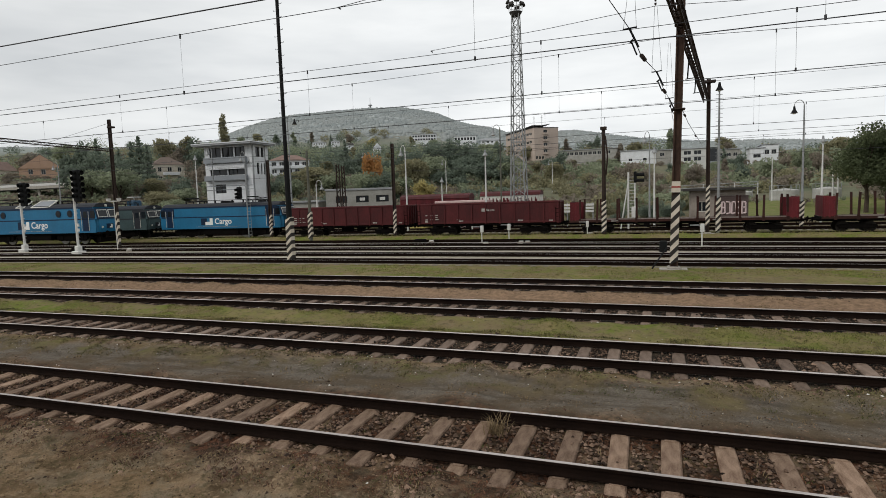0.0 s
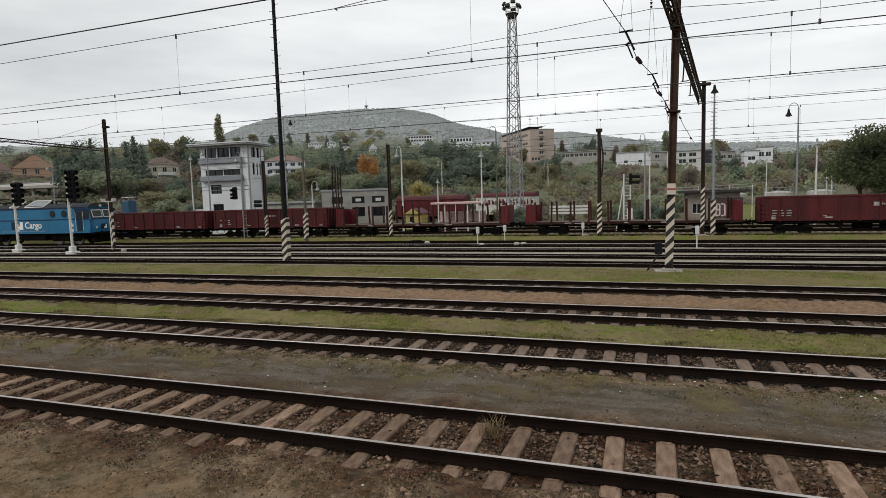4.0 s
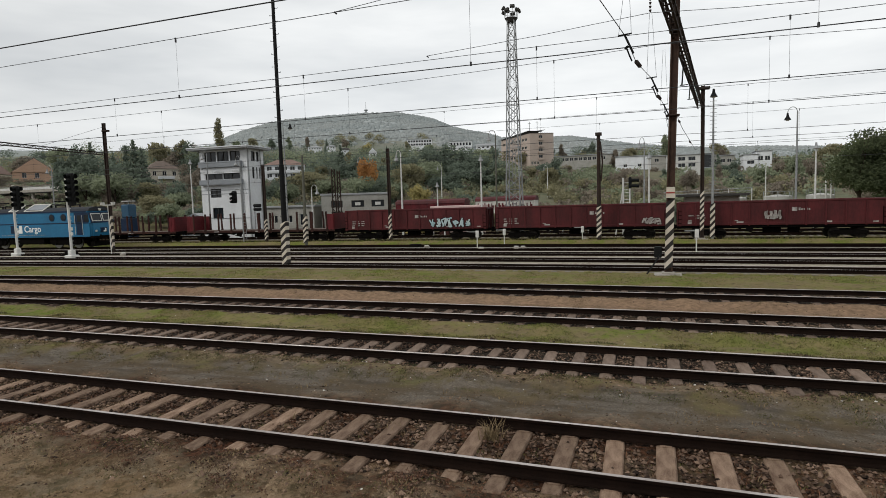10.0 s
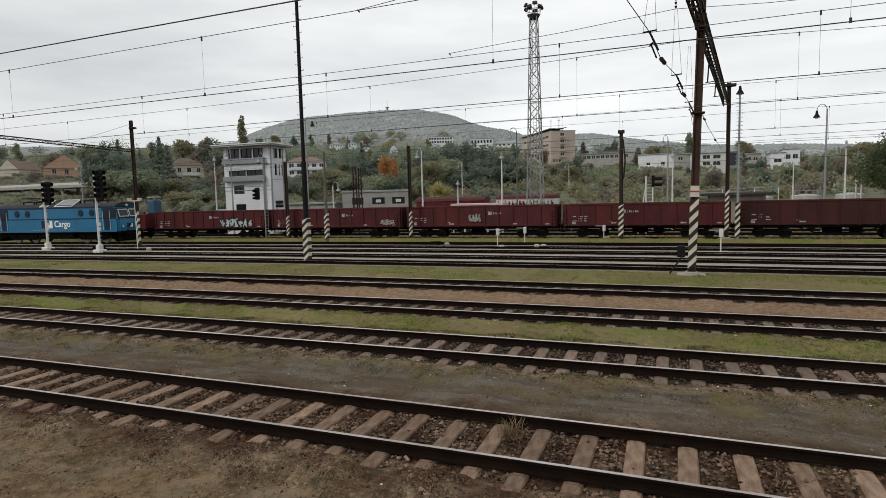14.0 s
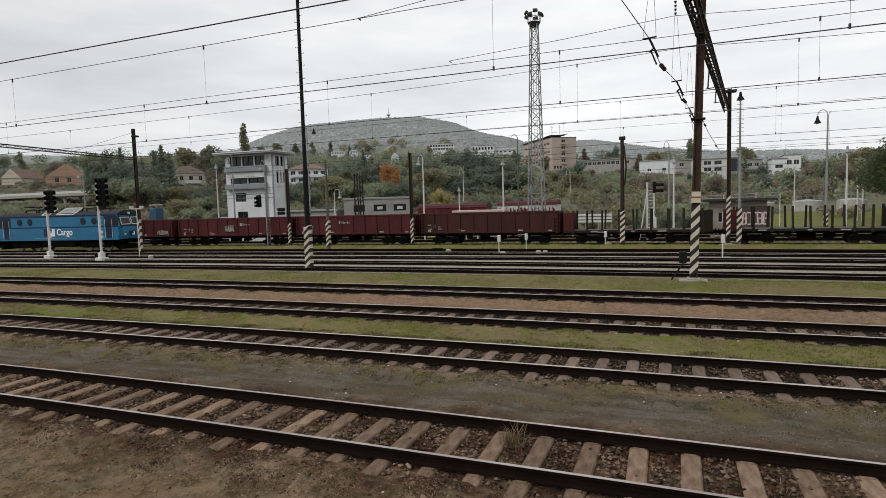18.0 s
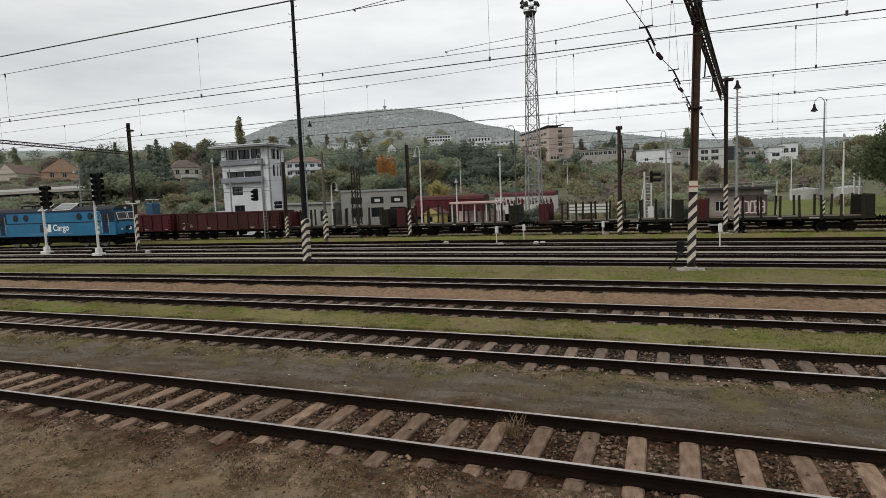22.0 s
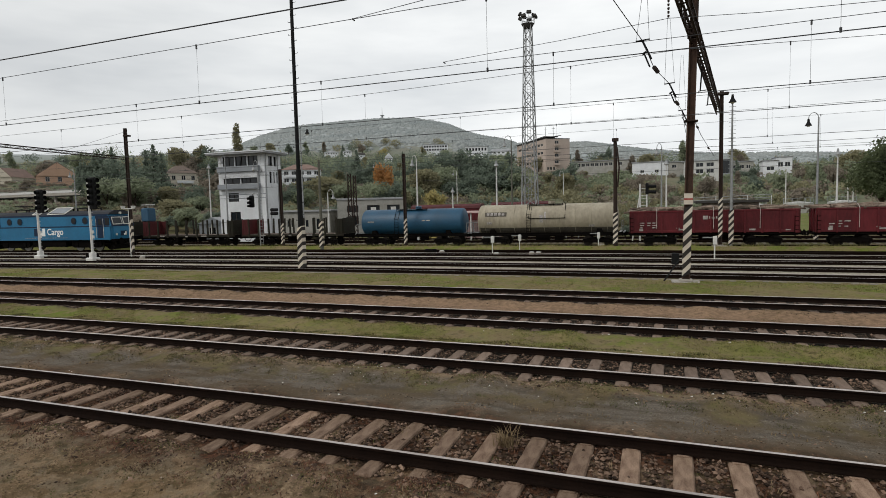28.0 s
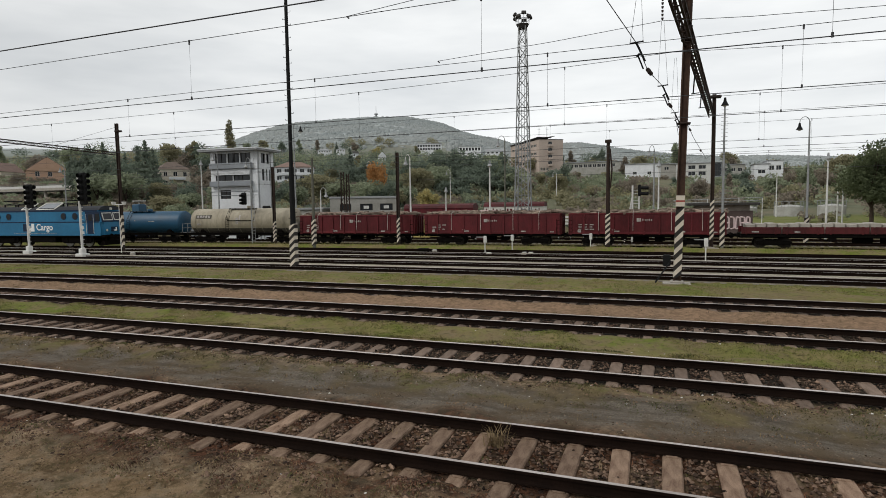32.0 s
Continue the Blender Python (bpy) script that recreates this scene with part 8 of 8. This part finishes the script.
for row in ((1, 45.8, 1.5, 140, 1.2), (0, 44.0, 1.7, 150, 1.2), (5, 29.5, 5.51, 250, 1.3), (2, 28.6, 4.75, 230, 1.2), (1, 31.9, 3.45, 165, 1.2), (0, 30.8, 2.78, 160, 1.2), (2, 24.8, 4.53, 195, 1.2),
            (2, 22.3, 5.29, 205, 1.5), (2, 20.4, 5.63, 210, 1.6), (2, 18.7, 5.26, 205, 1.5), (0, 21.5, 4.08, 175, 1.4), (2, 17.0, 4.45, 190, 1.3), (2, 15.4, 3.91, 180, 1.3), (2, 19.3, 3.2, 165, 1.4), (0, 14.0, 3.59, 180, 1.1)):
    crown_at(*row)
for row in ((2, 9.3, 3.97, 205, 1.0), (2, 9.9, 3.35, 200, 0.9), (7, 21.8, 1.99, 130, 0.9), (5, -5.7, 3.32, 215, 1.1), (2, -6.5, 2.92, 215, 1.0), (6, -10.9, 2.9, 215, 1.1),
            (6, -12.2, 2.95, 210, 1.2), (3, -1.4, 5.22, 330, 1.0), (1, -5.8, 4.49, 320, 1.0), (0, -12.0, 3.13, 200, 1.2), (6, -12.8, 2.61, 190, 1.2), (2, 33.5, 3.47, 170, 1.0)):
    crown_at(*row)
for row in ((0, 34.8, 2.31, 150, 1.1), (2, 36.6, 2.18, 150, 1.1), (6, 27.1, 2.39, 150, 1.3), (0, 24.3, 2.22, 150, 1.3)):
    crown_at(*row)
for row in ((0, 27.6, 2.9, 138, 1.0), (2, 26.5, 2.7, 136, 1.0), (1, 25.6, 2.4, 140, 1.0)):
    crown_at(*row)
for x, y, h, w, i in ((26.4, 92, 12.6, 1.05, 0), (31, 92, 13.4, 1.3, 1), (37, 92, 12, 1.5, 0), (29, 90, 8, 1.5, 1), (45, 96, 12, 1.5, 0)):
    ob = copy_thing(FINE[i], pose(0, 0, 0))
    ob.matrix_basis = pose(x, y, ground_z(x, y) - 0.3, 0, 0, 70 * x) @ Matrix.Diagonal((h / 10 * w, h / 10 * w, h / 10, 1))
for i, x, top, wide in ((0, -271.6, 36.0, 1.0), (3, -323, 37.5, 0.9), (0, -338, 37.5, 1.0), (6, -300, 34, 1.0), (1, -262, 31, 1.2), (6, -242, 31, 1.2), (9, -196, 33.0, 1.0), (10, -184, 31.0, 1.0)):
    special(i, x, 205, top - ground_z(x, 205), wide)
for k in range(17):
    special((2, 0, 6, 1)[k % 4], -130 + k * 2.4, 143 + 4 * (k % 3), 12.0 + 0.8 * (k % 2) - ground_z(-130 + k * 2.4, 147), 1.25)


def scrub(count, near, far, seed, leaf, lo, hi, az0=-21, az1=61, name="scrub", label="dense low scrub on the bank", low=False):
    """Undergrowth nobody could count: one mesh of small leaf clumps."""
    r = np.random.RandomState(seed)
    lobes = []
    while len(lobes) < count:
        az = r.uniform(az0, az1)
        dist = math.sqrt(r.uniform(near * near, far * far))
        x, y = -dist * math.sin(radians(az)), dist * math.cos(radians(az))
        if y < 97:
            continue
        h = clear_of_views(x, y, r.uniform(lo, hi))
        if low:
            h = max(h, r.uniform(0.7, 1.3))
        if h < 0.8 and not low:
            continue
        z = ground_z(x, y)
        for _ in range(3):
            k = 2.4 if low else 1.0
            lobes.append((x + r.uniform(-1.5, 1.5) * k, y + r.uniform(-1.5, 1.5) * k, z + h * r.uniform(0.25, 0.65), k * h * r.uniform(0.4, 0.75), k * h * r.uniform(0.4, 0.75), h * r.uniform(0.3, 0.5)))
    n = count * 75
    v, f = leaf_cloud(r, lobes, n, 0.3 if far < 250 else 0.42)
    me = bpy.data.meshes.new(name)
    me.from_pydata(v.tolist(), [], f.tolist())
    me.materials.append(LEAF[leaf])
    tagged(new(name, me), label, "scrub", kind="stuff")


def bank_bushes():
    """Bushes between the far sidings."""
    r = random.Random(77)
    for k in range(16):
        x, y = r.choice(((r.uniform(-19, -12), r.uniform(68, 72)), (r.uniform(-12, 3), r.uniform(70, 84)), (r.uniform(-12, 2), r.uniform(72, 86))))
        special(r.choice((2, 1, 6, 0)), x, y, r.uniform(2.0, 3.4), 1.3)


bank_bushes()
for k in range(26):
    special((6, 0, 1, 2)[k % 4], -96 + k * 1.75, 84 + (k * 5) % 11, 3.0 + (k * 7 % 6) * 0.55, 1.35)
scrub(520, 104, 190, 31, "brown", 2.0, 4.2)
scrub(520, 104, 190, 32, "olive", 2.0, 4.0)
scrub(420, 104, 210, 33, "green", 2.0, 4.5)
scrub(420, 180, 330, 34, "brown", 3, 6)
scrub(420, 180, 330, 35, "green", 3, 6.5)
scrub(1300, 118, 330, 46, "brown", 1.5, 2.6, 44, 63, label="low brown scrub round the bridge and houses", low=True)
scrub(1100, 118, 330, 47, "green", 1.5, 2.6, 44, 63, label="low green scrub round the bridge and houses", low=True)
scrub(700, 110, 280, 48, "dark", 1.2, 2.4, 14, 44, label="low dark scrub on the slope", low=True)
scrub(150, 330, 470, 41, "green", 8, 13, name="woods", label="woods of mixed trees on the slope")
scrub(170, 270, 430, 42, "olive", 9, 14, 36, 60, name="woods", label="olive autumn woods on the slope")
scrub(150, 270, 430, 43, "dark", 9, 14, 36, 60, name="woods", label="dark green woods on the slope")
scrub(190, 230, 450, 44, "dark", 8, 14, 21, 38, name="woods", label="dark green woods below the far houses")
scrub(150, 230, 450, 45, "green", 8, 13, 21, 38, name="woods", label="green woods below the far houses")
scrub(520, 300, 520, 36, "dark", 5, 9, name="woods", label="far woods on the slope")
scrub(420, 300, 560, 37, "olive", 5, 9, name="woods", label="far autumn woods on the slope")


def hill_woods(count, seed, az0, az1):
    """Far tree tops over the whole hill, past counting: one mesh of low uneven domes."""
    r = np.random.RandomState(seed)
    az, dist = np.radians(r.uniform(az0, az1, count)), np.sqrt(r.uniform(520 ** 2, 1345 ** 2, count))
    x, y = -dist * np.sin(az), dist * np.cos(az)
    w, h = r.uniform(1.8, 4.2, count), r.uniform(1.5, 4.5, count)
    a = np.arange(6) * math.tau / 6
    low = np.stack([np.cos(a), np.sin(a), np.full(6, -0.4)], 1)
    mid = np.stack([0.75 * np.cos(a + 0.4), 0.75 * np.sin(a + 0.4), np.full(6, 0.6)], 1)
    dome = np.concatenate([low, mid, np.array([(0.0, 0.0, 1.0)])])
    v = dome[None] * np.stack([w, w, h], 1)[:, None] * r.uniform(0.8, 1.2, (count, 13, 3)) + np.stack([x, y, ground_height(x, y) - 1.0], 1)[:, None]
    f = [(k, (k + 1) % 6, 6 + (k + 1) % 6, 6 + k) for k in range(6)]
    top = [(6 + k, 6 + (k + 1) % 6, 12) for k in range(6)]
    faces = [tuple(13 * n + q for q in face) for n in range(count) for face in f + top]
    me = bpy.data.meshes.new("hill_woods")
    me.from_pydata(v.reshape(-1, 3).tolist(), [], faces)
    me.shade_smooth()
    # tree tops share the hill's painted haze
    me.materials.append(M["hazy_far_wood"])
    tagged(new("hill_woods", me), "autumn woods covering the far hill, paled grey-green by painted haze", "woods", kind="stuff")


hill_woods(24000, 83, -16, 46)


def tufts(name, label, mat, places, per, height, seed, lean=0.5):
    """Blades of grass, three or more to a tuft, all one mesh."""
    r = np.random.RandomState(seed)
    n = len(places)
    p = np.repeat(np.array(places), per, 0)
    k = len(p)
    a = r.uniform(0, 6.28, k)
    h = height * r.uniform(0.35, 1.2, k)
    base = p + np.stack([r.normal(0, 0.05, k), r.normal(0, 0.05, k), np.zeros(k)], 1)
    d = np.stack([np.cos(a), np.sin(a), np.zeros(k)], 1)
    side = np.stack([-np.sin(a), np.cos(a), np.zeros(k)], 1) * 0.007
    bend = (lean * r.uniform(0.2, 1.3, k))[:, None] * h[:, None]
    mid = base + d * bend * 0.35 + np.array([0, 0, 1]) * h[:, None] * 0.6
    tip = base + d * bend + np.array([0, 0, 1]) * h[:, None] * 0.95
    v = np.stack([base - side, base + side, mid + side * 0.7, mid - side * 0.7, tip], 1).reshape(-1, 3)
    i = (np.arange(k) * 5)[:, None]
    faces = [tuple(q) for q in np.concatenate([i, i + 1, i + 2, i + 3], 1).tolist()] + [tuple(q) for q in np.concatenate([i + 3, i + 2, i + 4], 1).tolist()]
    me = bpy.data.meshes.new(name)
    me.from_pydata(v.tolist(), [], faces)
    me.materials.append(mat)
    return tagged(new(name, me), label, "grass", kind="stuff")


def strip(n, o0, o1, x0, x1, seed, thresh=-0.2, scale=2.2):
    r = np.random.RandomState(seed)
    x = r.uniform(x0, x1, n)
    o = r.uniform(o0, o1, n)
    y = o + BEND * x * x
    keep = wave(x, y, scale, seed) > thresh
    x, y = x[keep], y[keep]
    return np.stack([x, y, ground_height(x, y) - 0.01], 1)


tufts("grass", "short green grass between the tracks", M["grass"], strip(22000, 13.9, 15.9, -26, 9, 51, -0.1, 3.2), 4, 0.035, 1, 1.2)
tufts("grass", "short green grass strip between the tracks", M["grass"], strip(20000, 23.2, 28.8, -44, 14, 52, -0.1, 5.0), 4, 0.06, 2, 1.0)
tufts("grass", "short green grass beside the line", M["grass"], strip(7000, 48.8, 52.6, -75, 22, 53), 4, 0.2, 3)
tufts("dry_grass", "thin dry grass on the trodden earth", M["dry_grass"], strip(6000, 2.5, 6.7, -10, 4, 54, 0.25, 0.9), 6, 0.035, 4, 1.5)
tufts("dry_grass", "thin dry grass between tracks", M["dry_grass"], strip(5000, 18.4, 20.6, -30, 10, 55, 0.1), 4, 0.05, 5, 1.2)
tufts("dry_grass", "thin dry grass beside the gravel path", M["dry_grass"], strip(1400, 9.4, 11.5, -17, 6, 56, 0.2, 1.3), 4, 0.06, 6, 1.0)
tufts("dry_grass", "dry weeds between the rails", M["dry_grass"], strip(160, 7.2, 8.5, -13, 4, 57, 0.5, 1.1), 9, 0.12, 7, 0.9)
tufts("dry_tuft", "tuft of dry straw-coloured grass between the rails", M["dry_grass"], [(-2.33 + 0.04 * k, 8.15 + 0.03 * (k % 3), -0.22) for k in range(5)], 22, 0.3, 8, 0.9)


def pebbles(n, o0, o1, x0, x1, seed, mat, size):
    r = np.random.RandomState(seed)
    p = strip(n, o0, o1, x0, x1, seed, -9)
    n = len(p)
    base = np.array([(1, 0, 0), (-1, 0, 0), (0, 1, 0), (0, -1, 0), (0, 0, 1), (0, 0, -1)], float)
    tri = np.array([(0, 2, 4), (2, 1, 4), (1, 3, 4), (3, 0, 4), (2, 0, 5), (1, 2, 5), (3, 1, 5), (0, 3, 5)])
    s = np.minimum(r.gamma(3, size / 3, n) + 0.004, size * 2.2)
    v = base[None] * s[:, None, None] * r.uniform(0.5, 1.3, (n, 6, 3)) * np.array([1, 1, 0.6]) + p[:, None, :]
    f = (tri[None] + (np.arange(n) * 6)[:, None, None]).reshape(-1, 3)
    me = bpy.data.meshes.new("pebbles")
    me.from_pydata(v.reshape(-1, 3).tolist(), [], f.tolist())
    me.materials.append(mat)
    tagged(new("pebbles", me), "scattered small stones on the ground", "pebbles", kind="stuff")


tufts("moss", "dark moss and low weeds on the trodden earth", M["moss"], strip(9000, 2.6, 6.6, -10, 4, 81, 0.2, 0.8), 5, 0.022, 9, 1.8)
tufts("moss", "dark moss and low weeds along the gravel path", M["moss"], strip(8000, 10.3, 11.7, -19, 6, 82, 0.0, 1.1), 5, 0.03, 10, 1.5)
tufts("moss", "dark weeds along a track", M["moss"], strip(5000, 13.7, 14.3, -26, 9, 83, 0.0, 0.9), 5, 0.05, 11, 1.2)
tufts("dead_leaves", "red-brown dead leaves beside the track", M["dead_leaf"], strip(5000, 5.8, 6.9, -13, 4, 84, 0.0, 0.9), 4, 0.03, 12, 2.2)
tufts("dead_leaves", "red-brown dead weeds between the rails", M["dead_leaf"], strip(3000, 7.15, 8.55, -14, 5, 85, 0.1, 0.7), 4, 0.05, 13, 1.6)
tufts("moss", "green moss between the rails", M["moss"], strip(2500, 7.15, 8.55, -14, 5, 86, 0.35, 0.8), 4, 0.04, 14, 1.6)
pebbles(1500, 5.6, 6.9, -14, 4, 87, M["stone"], 0.028)
pebbles(900, 11.0, 11.7, -20, 6, 88, M["stone"], 0.03)
pebbles(700, 13.5, 14.1, -26, 8, 89, M["stone"], 0.032)
pebbles(9000, 3.0, 6.8, -10, 4, 61, M["stone"], 0.014)
pebbles(7000, 5.8, 6.9, -14, 4, 67, M["stone"], 0.015)
pebbles(16000, 2.6, 6.9, -10, 4, 71, M["clod"], 0.017)
pebbles(9000, 9.2, 11.7, -18, 6, 72, M["clod"], 0.016)
pebbles(700, 3.0, 12.0, -16, 6, 65, M["stone_white"], 0.009)
pebbles(260, 13.6, 16.2, -26, 8, 66, M["stone_white"], 0.018)
pebbles(260, 10.6, 11.6, -20, 6, 68, M["stone_white"], 0.016)
pebbles(6000, 9.0, 11.6, -18, 6, 62, M["stone"], 0.014)
pebbles(90, 4.0, 11.5, -16, 5, 63, M["stone_white"], 0.02)
pebbles(3000, 18.3, 20.8, -30, 10, 64, M["stone"], 0.018)


# ---- what moves: the train rolls towards the left and gathers speed ----
TRAVEL = (1.24, 6.94, 12.67, 18.46, 24.38, 30.43, 36.58, 42.82, 49.17, 55.57, 61.99, 68.54, 75.23, 82.01, 88.89, 95.84, 102.88,
          110.05, 117.32, 124.69, 132.09, 139.46, 146.79, 154.1, 161.43, 168.88, 176.54, 184.36, 192.33, 200.37, 208.42, 216.51, 224.72)
TRAIN_LINE = 54.0


def along(s):
    """The place on the bent line at s metres along it."""
    x = s - (4 * BEND * BEND) * max(-REACH, min(REACH, s)) ** 3 / 6
    return at(x, TRAIN_LINE)


def motions():
    for t, s in TRAIN:
        walk(t, [(float(k), along(s - d)) for k, d in enumerate(TRAVEL)])
    steps = [k / 15 for k in range(32 * 15 + 1)]
    gone = np.interp(steps, range(len(TRAVEL)), TRAVEL)
    for t, s in TRAIN:
        for w in t.children_recursive:
            if w.name.startswith(("wheelset", "tyre")):
                p = w.matrix_basis.translation.copy()
                walk(w, [(k, pose(p.x, p.y, p.z, 0, -math.degrees(d / p.z), 0)) for k, d in zip(steps, gone)])


motions()
